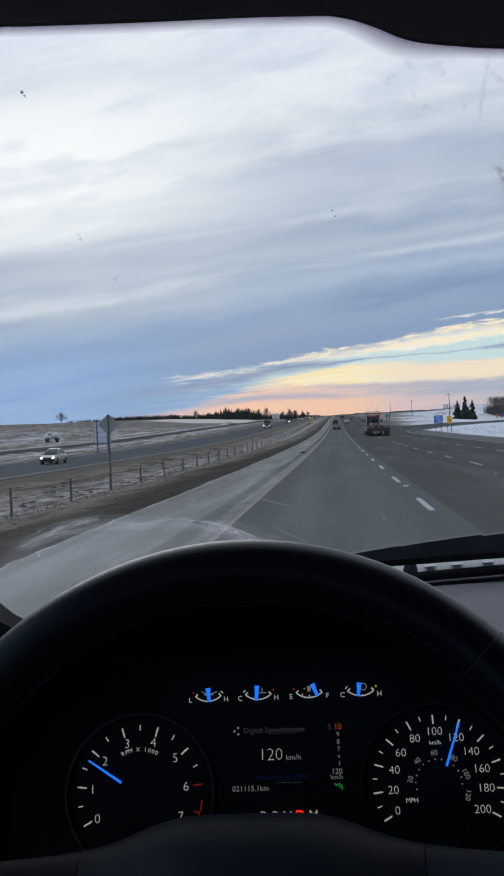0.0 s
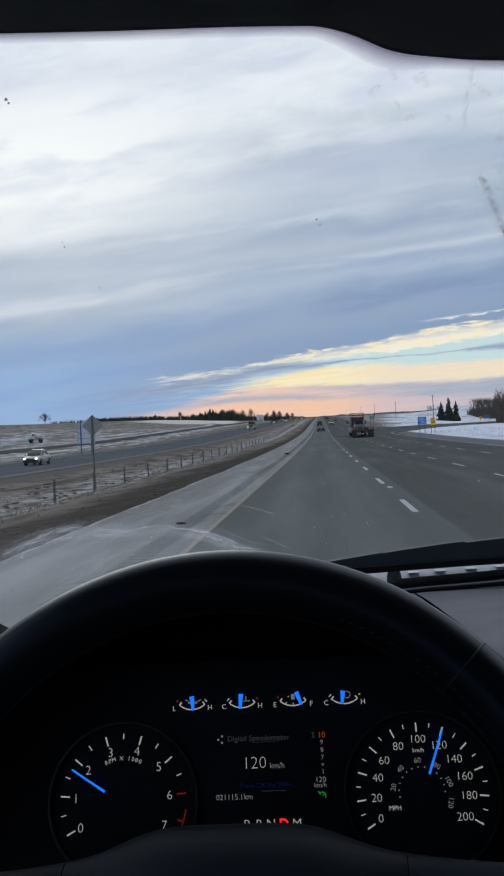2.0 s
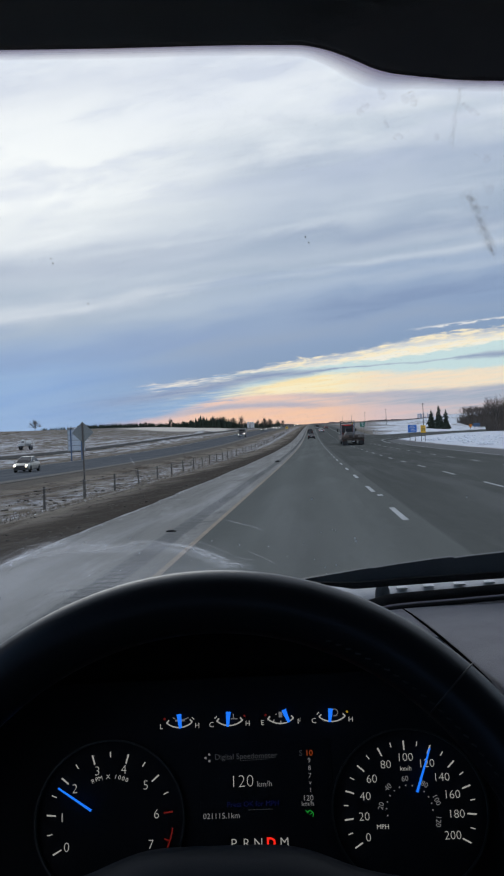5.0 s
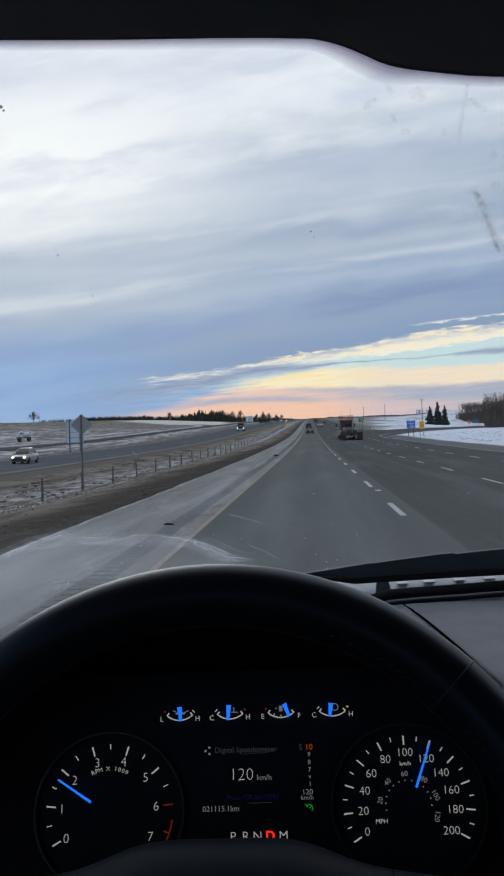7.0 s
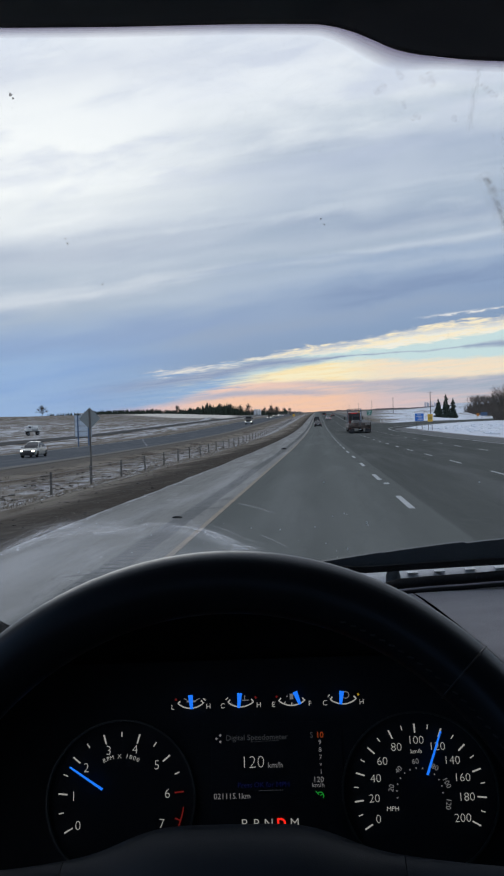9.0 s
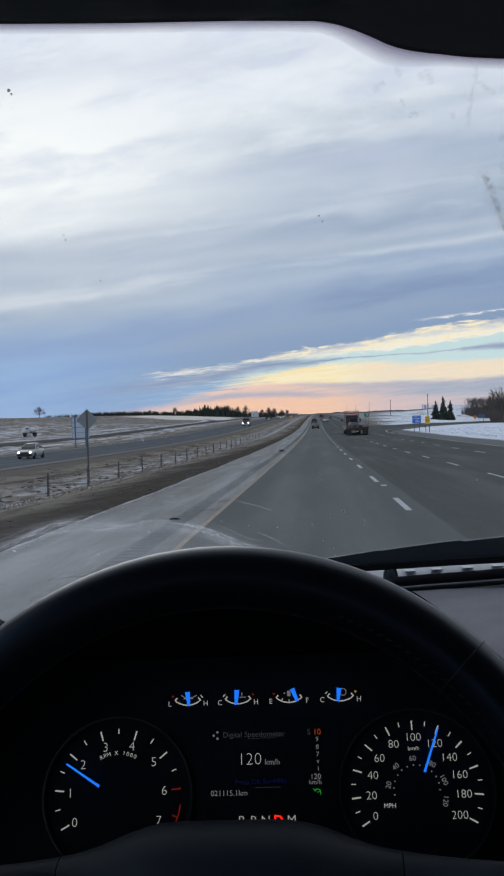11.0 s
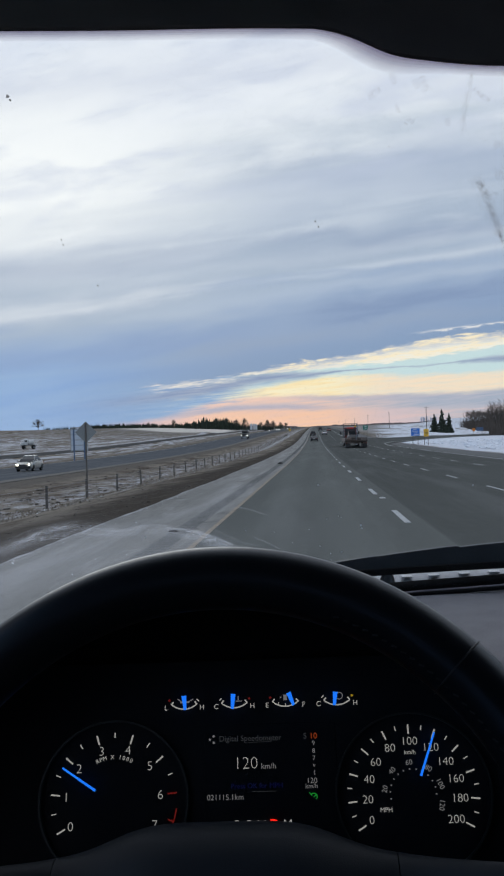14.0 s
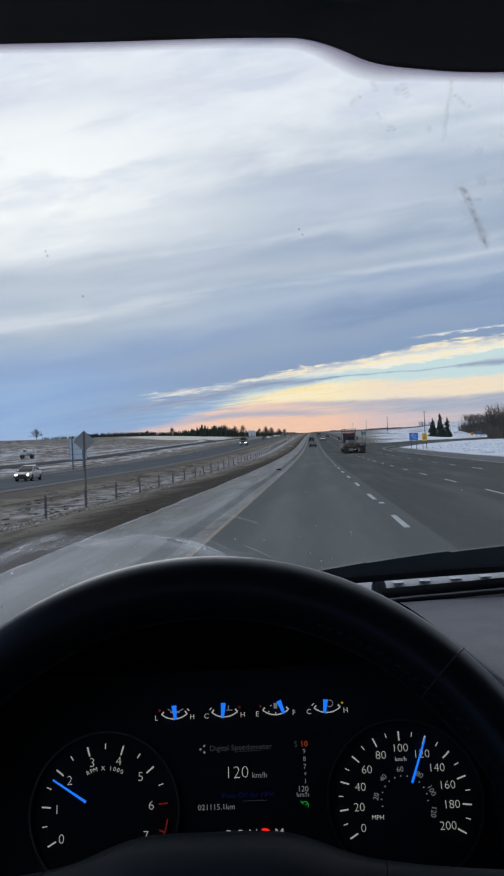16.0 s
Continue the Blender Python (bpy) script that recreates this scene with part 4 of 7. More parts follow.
M_SALTDOT.node_tree.links.new(grit.outputs[0], M_SALTDOT.node_tree.nodes["Material Output"].inputs[0])
specks()


HEAD = [(-0.55, 0.306), (-0.40, 0.294), (-0.234, 0.285), (-0.209, 0.283), (-0.128, 0.277), (-0.048, 0.272), (-0.001, 0.268), (0.015, 0.266), (0.031, 0.261), (0.046, 0.254), (0.061, 0.246), (0.076, 0.241), (0.096, 0.237), (0.119, 0.233), (0.146, 0.230), (0.176, 0.228), (0.26, 0.224), (0.34, 0.226), (0.42, 0.24), (0.50, 0.268), (0.6, 0.29), (0.9, 0.31), (1.18, 0.325)]
HEADP = spline([Vector((p[0] + 0.0018 * ease(p[0], -0.05, 0.01) * ease(-p[0], -0.2, -0.11), p[1] + 0.002)) for p in HEAD], 4)


def frit_fade():
    """Enamel screen print that thins out towards the clear glass: a lavender-grey film."""
    m = bpy.data.materials.new("frit_fade")
    m.use_nodes = True
    t = m.node_tree
    t.nodes.remove(t.nodes["Principled BSDF"])
    film = t.nodes.new("ShaderNodeBsdfTransparent")
    u, v, _ = split(t, t.nodes.new("ShaderNodeUVMap").outputs[0])
    thin = mth(t, "POWER", mth(t, "SUBTRACT", 1.0, v, clamp=True), 0.85)
    t.links.new(mixc(t, thin, (1, 1, 1, 1), (0.20, 0.165, 0.25, 1)), film.inputs[0])
    t.links.new(film.outputs[0], t.nodes["Material Output"].inputs[0])
    return m


M_FRITFADE = frit_fade()
M_FRIT = bpy.data.materials.new("frit_enamel")
M_FRIT.use_nodes = True
M_FRIT.node_tree.nodes["Principled BSDF"].inputs["Base Color"].default_value = (0.03, 0.028, 0.036, 1)
M_FRIT.node_tree.nodes["Principled BSDF"].inputs["Alpha"].default_value = 0.5


def cab_shell():
    """Closed cab round the driver: headliner, pillars, doors, floor, back wall."""
    s = thing("windshield_header", "black header above the windscreen with a drooping sensor cover", "header", CAB)
    bm = bmesh.new()
    secs = [[(p.x, 0.640, p.y + 0.12), (p.x, 0.640, p.y + 0.006), (p.x, 0.643, p.y + 0.001), (p.x, 0.648, p.y), (p.x, 0.655, p.y + 0.004), (p.x, 0.655, p.y + 0.12)] for p in HEADP]
    loft(bm, secs)
    part("cover", bm, M_LINER, s)

    def swell(x):
        """The print is broader where it sweeps down round the sensor cover."""
        return math.exp(-((x - 0.058) / 0.031) ** 2)

    bm = bmesh.new()
    for row in range(4):
        rad = 0.00058 - 0.000095 * row
        pos, want = 0.0, 0.0
        for a, b in zip(HEADP, HEADP[1:]):
            if b.x < -0.3 or a.x > 0.3:
                continue
            d = (b - a)
            ln = d.length
            nrm = Vector((d.y, -d.x)).normalized()
            while want < pos + ln:
                q = a + d * ((want - pos) / ln) + nrm * (0.0001 + 0.00135 * row * (1 + 0.8 * swell(a.x)))
                sh = 0.00105 if row % 2 else 0
                ring = [(q.x + sh + rad * math.cos(math.tau * i / 6), 0.6465, q.y + rad * math.sin(math.tau * i / 6)) for i in range(6)]
                bm.faces.new([bm.verts.new(c) for c in ring])
                want += 0.0021
            pos += ln
    shade = bmesh.new()
    uvl = shade.loops.layers.uv.new("UVMap")
    use = [p for p in HEADP if -0.32 < p.x < 0.32]
    rows = []
    for i, p in enumerate(use):
        d = use[min(i + 1, len(use) - 1)] - use[max(i - 1, 0)]
        n = Vector((d.y, -d.x)).normalized()
        rows.append([shade.verts.new(((p + n * q).x, 0.6469, (p + n * q).y)) for q in (-0.001, 0.0080 + 0.0065 * swell(p.x))])
    for a, b in zip(rows, rows[1:]):
        f = shade.faces.new((a[0], b[0], b[1], a[1]))
        for lp, v in zip(f.loops, (0, 0, 1, 1)):
            lp[uvl].uv = (0.5, v)
    band = part("frit_shade", shade, M_FRITFADE, s, "grey fade of the finest enamel dots", smooth=False)
    band.visible_shadow = False
    tagged(part("frit_dots", bm, M_FRIT, s, "rows of fading black enamel dots", smooth=False), kind="stuff")
    shell = thing("cab_shell", "dark fabric roof lining, pillars and side walls of the cab", "cab interior", CAB, kind="structure")
    bm = bmesh.new()
    box(bm, 0.33, -0.45, 0.40, 1.7, 2.2, 0.04, 0.01)
    part("headliner", bm, M_LINER, shell)
    bm = bmesh.new()
    box(bm, 0.33, -1.5, -0.3, 1.7, 0.05, 1.4, 0.01)
    part("back_wall", bm, M_CLOTH, shell)
    bm = bmesh.new()
    box(bm, 0.33, -0.3, -0.98, 1.7, 2.4, 0.05, 0.01)
    part("floor_pan", bm, M_CLOTH, shell)
    for sx in (-1, 1):
        bm = bmesh.new()
        x = 0.33 + sx * 0.84
        prof = [(-1.5, -0.98), (0.66, -0.98), (0.66, -0.2), (-1.5, -0.12)]
        loft(bm, [[(x, y, z) for y, z in prof], [(x + sx * 0.04, y, z) for y, z in prof]])
        part("door_panel", bm, M_CLOTH, shell)
        bm = bmesh.new()
        box(bm, x + sx * 0.02, -0.55, 0.13, 0.05, 0.12, 0.54, 0.01)
        part("door_pillar", bm, M_CLOTH, shell)
        bm = bmesh.new()
        tube(bm, [(x - sx * 0.02, 0.80, -0.22), (x - sx * 0.01, 0.70, 0.02), (x - sx * 0.03, 0.60, 0.36)], 0.045, 10)
        part("windscreen_pillar", bm, M_CLOTH, shell)
    bm = bmesh.new()
    box(bm, 0.33, 0.72, -0.80, 1.7, 0.3, 0.36, 0.02)
    part("firewall", bm, M_CLOTH, shell)
    bm = bmesh.new()
    prism(bm, [(-0.50, -0.40), (-0.250, -0.40), (-0.250, -0.174), (-0.258, -0.167), (-0.274, -0.158), (-0.284, -0.149), (-0.32, -0.126), (-0.50, -0.04)], 0.69, 0.72)
    part("pillar_foot", bm, M_BLACK, shell)


cab_shell()


def wiper():
    w = thing("windshield_wiper", "black wiper arm and blade resting at the windscreen's base", "wiper", CAB)
    top = [(-0.016, -0.1506), (0.039, -0.144), (0.052, -0.1425), (0.054, -0.1430), (0.071, -0.141), (0.114, -0.137), (0.131, -0.1358), (0.1335, -0.1372), (0.146, -0.136), (0.179, -0.134), (0.221, -0.132), (0.40, -0.125), (0.62, -0.123)]
    bot = [(0.62, -0.140), (0.40, -0.150), (0.219, -0.155), (0.178, -0.156), (0.129, -0.1565), (0.071, -0.158), (0.035, -0.1590), (0.012, -0.1555), (-0.016, -0.1514)]
    bm = bmesh.new()
    prism(bm, top + bot, 0.880, 0.888)
    part("arm", bm, M_RUBBER, w)
    bm = bmesh.new()
    lo = [(0.62, -0.142), (0.40, -0.152), (0.219, -0.1572), (0.129, -0.1585), (0.071, -0.160), (0.035, -0.161), (-0.006, -0.1535)]
    prism(bm, [(x, z + (0.006 if x > 0.02 else 0.0008)) for x, z in reversed(lo)] + lo, 0.873, 0.880)
    part("blade", bm, M_SEAL, w)
    bm = bmesh.new()
    tube(bm, [(0.0622, 0.878, -0.171), (0.0622, 0.878, -0.164), (0.0622, 0.878, -0.1605), (0.0622, 0.878, -0.158)], [0.0075, 0.0068, 0.0055, 0.003], 12)
    part("pivot_cap", bm, M_RUBBER, w)
    c = thing("cowl_panel", "frosted pale cowl strip at the foot of the windscreen", "cowl", CAB)
    bm = bmesh.new()
    loft(bm, [[(x, 0.888, z - 0.012), (x, 0.892, z - 0.006), (x, 0.905, z + 0.001), (x, 0.99, z - 0.003), (x, 0.99, z - 0.04), (x, 0.888, z - 0.04)] for x, z in ((0.0, -0.172), (0.07, -0.1685), (0.18, -0.166), (0.4, -0.161), (0.9, -0.158))])
    part("strip", bm, M_COWL, c)
    for x in (0.083, 0.109, 0.139, 0.168, 0.2, 0.24):
        bm = bmesh.new()
        box(bm, x, 0.900, -0.1675 + 0.02 * (x - 0.05), 0.0105, 0.010, 0.0013, 0.0005)
        part("clip", bm, M_CLIP, c)
    s = thing("windshield_seal", "black rubber seal along the foot of the windscreen", "seal", CAB)
    bm = bmesh.new()
    tube(bm, [(0.035, 0.850, -0.176), (0.066, 0.868, -0.1715), (0.09, 0.872, -0.171), (0.13, 0.874, -0.170), (0.18, 0.875, -0.168), (0.3, 0.88, -0.164), (0.6, 0.88, -0.160), (1.0, 0.84, -0.16)], 0.0050, 10)
    part("bead", bm, M_SEAL, s)
    for dy, dz, rad, mat_, nm in ((-0.020, -0.0022, 0.0013, M_LIP, "lip"), (-0.027, -0.0030, 0.0020, M_SEAL, "edge_cord")):
        bm = bmesh.new()
        tube(bm, [(0.035, 0.856 + dy, -0.173 + dz), (0.07, 0.868 + dy, -0.1715 + dz), (0.09, 0.872 + dy, -0.171 + dz), (0.13, 0.874 + dy, -0.170 + dz), (0.18, 0.875 + dy, -0.168 + dz), (0.3, 0.88 + dy, -0.165 + dz), (0.6, 0.88 + dy, -0.163 + dz), (1.0, 0.84 + dy, -0.163 + dz)], rad, 8)
        part(nm, bm, mat_, s)
    return w


wiper()


# ---- ground and roads ----
GRADE_Y = [-400, 0, 30, 66, 130, 200, 250, 300, 450, 640, 1000, 1600, 3000, 4900]
GRADE_Z = [6.0, 0.0, -0.46, -1.0, -1.65, -1.95, -1.9, -1.6, -0.75, 0.05, 0.9, 1.7, 2.0, 2.0]


def hermite(xs, zs, x):
    i = max(0, min(len(xs) - 2, sum(1 for a in xs if a <= x) - 1))
    h = xs[i + 1] - xs[i]
    slope = lambda k: 0.5 * ((zs[min(k + 1, len(xs) - 1)] - zs[k]) / max(xs[min(k + 1, len(xs) - 1)] - xs[k], 1e-6) + (zs[k] - zs[max(k - 1, 0)]) / max(xs[k] - xs[max(k - 1, 0)], 1e-6)) if 0 < k < len(xs) - 1 else (zs[min(k + 1, len(xs) - 1)] - zs[max(k - 1, 0)]) / (xs[min(k + 1, len(xs) - 1)] - xs[max(k - 1, 0)])
    t = max(0.0, min(1.0, (x - xs[i]) / h))
    m0, m1 = slope(i) * h, slope(i + 1) * h
    return (2 * t**3 - 3 * t**2 + 1) * zs[i] + (t**3 - 2 * t**2 + t) * m0 + (-2 * t**3 + 3 * t**2) * zs[i + 1] + (t**3 - t**2) * m1


def grade(y):
    """Height of the main carriageway along the road."""
    return hermite(GRADE_Y, GRADE_Z, y)


CROSS_X = [-3000, -60, -46, -38, -36.5, -22, -19, -13.5, -12, -9.5, -8.0, -4.7, 13.8, 16.5, 19, 23, 30, 60, 3000]
CROSS_Z = [-0.2, -0.4, -1.3, -1.05, -0.80, -0.80, -1.2, -1.28, -1.15, -0.62, -0.36, -0.09, -0.09, -0.12, -0.18, -0.08, 0.0, -0.1, -0.3]


def ground_z(x, y):
    z = grade(y)
    i = max(0, min(len(CROSS_X) - 2, sum(1 for a in CROSS_X if a <= x) - 1))
    f = (x - CROSS_X[i]) / (CROSS_X[i + 1] - CROSS_X[i])
    z += CROSS_Z[i] + f * (CROSS_Z[i + 1] - CROSS_Z[i])
    far = ease(abs(y), 60, 300)
    if x < -40:
        w = ease(-x, 44, 210)
        z += w * (2.1 + 1.5 * ease(y, 300, 700) + 1.9 * noise.noise((x * 0.012, y * 0.008, 0.3)) + 0.9 * noise.noise((x * 0.04, y * 0.018, 1.3)))
        z += 1.7 * math.exp(-((x + 64) / 5) ** 2 - ((y - 520) / 9) ** 2)
        z += ease(-x, 60, 130) * 1.9 * ease(y, 420, 620) * ease(-y, -1100, -760)
    if x > 24:
        z -= ease(x, 28, 80) * 2.6 * ease(y, 230, 380) * ease(-y, -800, -520)
        z += ease(x / max(y, 1.0), 0.088, 0.17) * 6.5 * ease(y, 480, 1000)
        z += ease(x, 24, 34) * 0.35 * noise.noise((x * 0.06, y * 0.05, 4.0))
    if x > 19 and y < 185:
        z += 0.55 * math.exp(-((x - 27) / 7) ** 2) * ease(y, 40, 90) * ease(-y, -182, -150)
    if x < -9 and x > -21:
        z += 0.10 * noise.noise((x * 0.7, y * 0.3, 0.0)) + 0.05 * noise.noise((x * 2.1, y * 1.1, 0.0))
    if y > 1300:
        z += ease(y, 1300, 3200) * (1.0 + 2.5 * noise.noise((x * 0.0013, y * 0.0006, 2.0))) * ease(abs(x), 25, 260)
    return z


def grow(a, b, first, factor):
    out, stepn = [a], first
    while out[-1] < b:
        out.append(out[-1] + stepn)
        stepn *= factor
    out[-1] = b
    return out


XS = [-x for x in reversed(grow(62, 2600, 6, 1.14))] + [-62 + 2.0 * i for i in range(1, 12)] + [-39.5, -38, -36.6, -36, -30, -23, -22, -21, -20, -19, -18, -17, -16, -15, -14.25, -13.5, -12.75, -12, -11.25, -10.5, -9.75, -9, -8.25, -7.5, -6.75, -6, -5.4, -4.7, -4.4, 4, 13.4, 13.8, 14.6, 15.5, 16.5, 17.7, 19, 20.5, 22] + grow(24, 2600, 2.5, 1.12)
YS = [-300, -150, -70, -30, -12, 0] + grow(3, 4700, 1.6, 1.032)


def ground():
    verts = [(x, y, ground_z(x, y)) for y in YS for x in XS]
    w = len(XS)
    faces = [(j * w + i, j * w + i + 1, (j + 1) * w + i + 1, (j + 1) * w + i) for j in range(len(YS) - 1) for i in range(w - 1)]
    me = bpy.data.meshes.new("ground")
    me.from_pydata(verts, [], faces)
    me.polygons.foreach_set("use_smooth", [True] * len(faces))
    me.materials.append(M_GROUND)
    tagged(new("ground", me), "snow-dusted prairie of dry grass, stubble and gravel verges", "ground", kind="structure")


def ground_material():
    m = bpy.data.materials.new("winter_ground")
    m.use_nodes = True
    t = m.node_tree
    p = t.nodes["Principled BSDF"]
    p.inputs["Roughness"].default_value = 0.95
    p.inputs["Specular IOR Level"].default_value = 0.0
    g = t.nodes.new("ShaderNodeNewGeometry")
    x, y, z = split(t, g.outputs["Position"])
    pos = g.outputs["Position"]
    along = xyz(t, x, mth(t, "MULTIPLY", y, 0.35), 0.0)
    big = grain(t, along, 0.035, 4, 0.6)
    mid = grain(t, along, 0.35, 5, 0.62, 0.4)
    small = grain(t, pos, 2.6, 4, 0.65)
    tiny = grain(t, pos, 14, 3, 0.6)
    grass = mixc(t, tiny, (0.165, 0.146, 0.122, 1), (0.275, 0.245, 0.208, 1))
    grass = mixc(t, mth(t, "MULTIPLY", step(t, mid, 0.42, 0.62), 0.72), grass, (0.080, 0.063, 0.05, 1))
    snow = mixc(t, small, (0.74, 0.76, 0.80, 1), (0.58, 0.61, 0.67, 1))
    gravel = mixc(t, tiny, (0.042, 0.0365, 0.0315, 1), (0.092, 0.081, 0.069, 1))
    gravel = mixc(t, mth(t, "MULTIPLY", step(t, small, 0.5, 0.72), 0.4), gravel, (0.116, 0.106, 0.092, 1))
    # snow lies in patches in the median and on the far side, whole on the other side
    med = mth(t, "MULTIPLY", step(t, x, -19, -14), step(t, x, -8.5, -10.5))
    patch = mth(t, "ADD", mth(t, "MULTIPLY", mid, 0.62), mth(t, "MULTIPLY", small, 0.38))
    speck = grain(t, xyz(t, x, mth(t, "MULTIPLY", y, 0.45), 2.0), 1.1, 6, 0.72)
    medsnow = mth(t, "MULTIPLY", mth(t, "MULTIPLY", med, step(t, mth(t, "ADD", mth(t, "MULTIPLY", speck, 0.7), mth(t, "MULTIPLY", tiny, 0.3)), 0.475, 0.57)), 0.5)
    drift = mth(t, "MULTIPLY", bell(t, mth(t, "ADD", x, mth(t, "MULTIPLY", mth(t, "SUBTRACT", mid, 0.5), 3.0)), -11.3, 0.75), step(t, speck, 0.40, 0.56))
    medsnow = mth(t, "MAXIMUM", medsnow, mth(t, "MULTIPLY", drift, 0.6))
    farm = step(t, x, -40, -52)
    drifts = grain(t, xyz(t, mth(t, "MULTIPLY", x, 0.20), mth(t, "MULTIPLY", y, 0.022), 8.0), 1.0, 6, 0.66, 0.9)
    crumbs = grain(t, xyz(t, mth(t, "MULTIPLY", x, 0.9), mth(t, "MULTIPLY", y, 0.10), 4.0), 1.0, 5, 0.7, 0.3)
    hollow = mth(t, "ADD", mth(t, "MULTIPLY", drifts, 0.45), mth(t, "MULTIPLY", crumbs, 0.55))
    farmsnow = mth(t, "MULTIPLY", farm, mth(t, "MULTIPLY", step(t, hollow, 0.485, 0.555), mth(t, "ADD", 0.30, mth(t, "MULTIPLY", step(t, y, 520, 330), 0.70))))
    bank = mth(t, "ADD", bell(t, mth(t, "ADD", x, mth(t, "MULTIPLY", mth(t, "SUBTRACT", drifts, 0.5), 5.0)), -51.6, 0.9), bell(t, mth(t, "ADD", x, mth(t, "MULTIPLY", mth(t, "SUBTRACT", drifts, 0.5), 7.0)), -62.8, 1.2), clamp=True)
    farmsnow = mth(t, "MAXIMUM", farmsnow, mth(t, "MULTIPLY", bank, step(t, crumbs, 0.38, 0.52)))
    field = mth(t, "MULTIPLY", mth(t, "MULTIPLY", step(t, mth(t, "ADD", y, mth(t, "MULTIPLY", big, 90)), 628, 650), step(t, y, 900, 870)), mth(t, "MULTIPLY", step(t, mth(t, "DIVIDE", x, y), -0.085, -0.10), step(t, mth(t, "DIVIDE", x, y), -0.225, -0.19)))
    eastsnow = mth(t, "MULTIPLY", step(t, mth(t, "ADD", x, mth(t, "MULTIPLY", mth(t, "SUBTRACT", mid, 0.5), 5)), 16.5, 18.5), mth(t, "MULTIPLY", step(t, mth(t, "ADD", patch, mth(t, "MULTIPLY", big, 0.35)), 0.46, 0.60), step(t, mth(t, "ADD", mth(t, "DIVIDE", x, mth(t, "MAXIMUM", y, 1.0)), mth(t, "MULTIPLY", mth(t, "SUBTRACT", big, 0.5), 0.05)), 0.055, 0.085)))
    horizon = step(t, y, 900, 1500)
    eastsnow = mth(t, "MULTIPLY", eastsnow, mth(t, "MAXIMUM", step(t, y, 300, 250), step(t, mth(t, "ADD", mth(t, "MULTIPLY", big, 0.5), mth(t, "MULTIPLY", mid, 0.5)), 0.40, 0.50)))
    cov = mth(t, "MAXIMUM", mth(t, "MAXIMUM", medsnow, mth(t, "MULTIPLY", farmsnow, 0.66)), mth(t, "MAXIMUM", eastsnow, mth(t, "MULTIPLY", mth(t, "MULTIPLY", step(t, x, 18, 24), step(t, y, 180, 260)), mth(t, "MULTIPLY", step(t, mid, 0.38, 0.58), 0.32))))
    cov = mth(t, "MULTIPLY", cov, mth(t, "SUBTRACT", 1.0, mth(t, "MULTIPLY", horizon, 0.75)))
    col = mixc(t, cov, grass, snow)
    stub = mixc(t, small, (0.60, 0.55, 0.48, 1), (0.70, 0.66, 0.60, 1))
    col = mixc(t, mth(t, "MULTIPLY", field, 0.9), col, stub)
    verge = mth(t, "MAXIMUM", mth(t, "MULTIPLY", step(t, mth(t, "ADD", x, mth(t, "SUBTRACT", mth(t, "MULTIPLY", mth(t, "SUBTRACT", mid, 0.5), 4.5), mth(t, "MULTIPLY", step(t, y, 50, 190), 1.2))), -8.6, -6.0), step(t, x, 18.0, 16.0)), mth(t, "MULTIPLY", step(t, mth(t, "ADD", x, mth(t, "MULTIPLY", mth(t, "SUBTRACT", mid, 0.5), 3)), -40, -38.5), step(t, x, -19.5, -21.0)))
    gravel = mixc(t, mth(t, "MULTIPLY", step(t, speck, 0.50, 0.66), 0.35), gravel, (0.142, 0.130, 0.114, 1))
    gravel = mixc(t, mth(t, "MULTIPLY", step(t, speck, 0.40, 0.30), 0.6), gravel, (0.030, 0.026, 0.023, 1))
    gravel = mixc(t, step(t, x, 8, 10), gravel, mixc(t, tiny, (0.13, 0.13, 0.13, 1), (0.20, 0.20, 0.20, 1)))
    col = mixc(t, verge, col, mixc(t, step(t, x, -16, -20), gravel, mixc(t, tiny, (0.118, 0.106, 0.093, 1), (0.168, 0.152, 0.134, 1))))
    t.links.new(col, p.inputs["Base Color"])
    b = t.nodes.new("ShaderNodeBump")
    b.inputs["Strength"].default_value, b.inputs["Distance"].default_value = 0.7, 0.12
    t.links.new(mth(t, "ADD", small, mth(t, "MULTIPLY", tiny, 0.4)), b.inputs["Height"])
    t.links.new(b.outputs[0], p.inputs["Normal"])
    return m


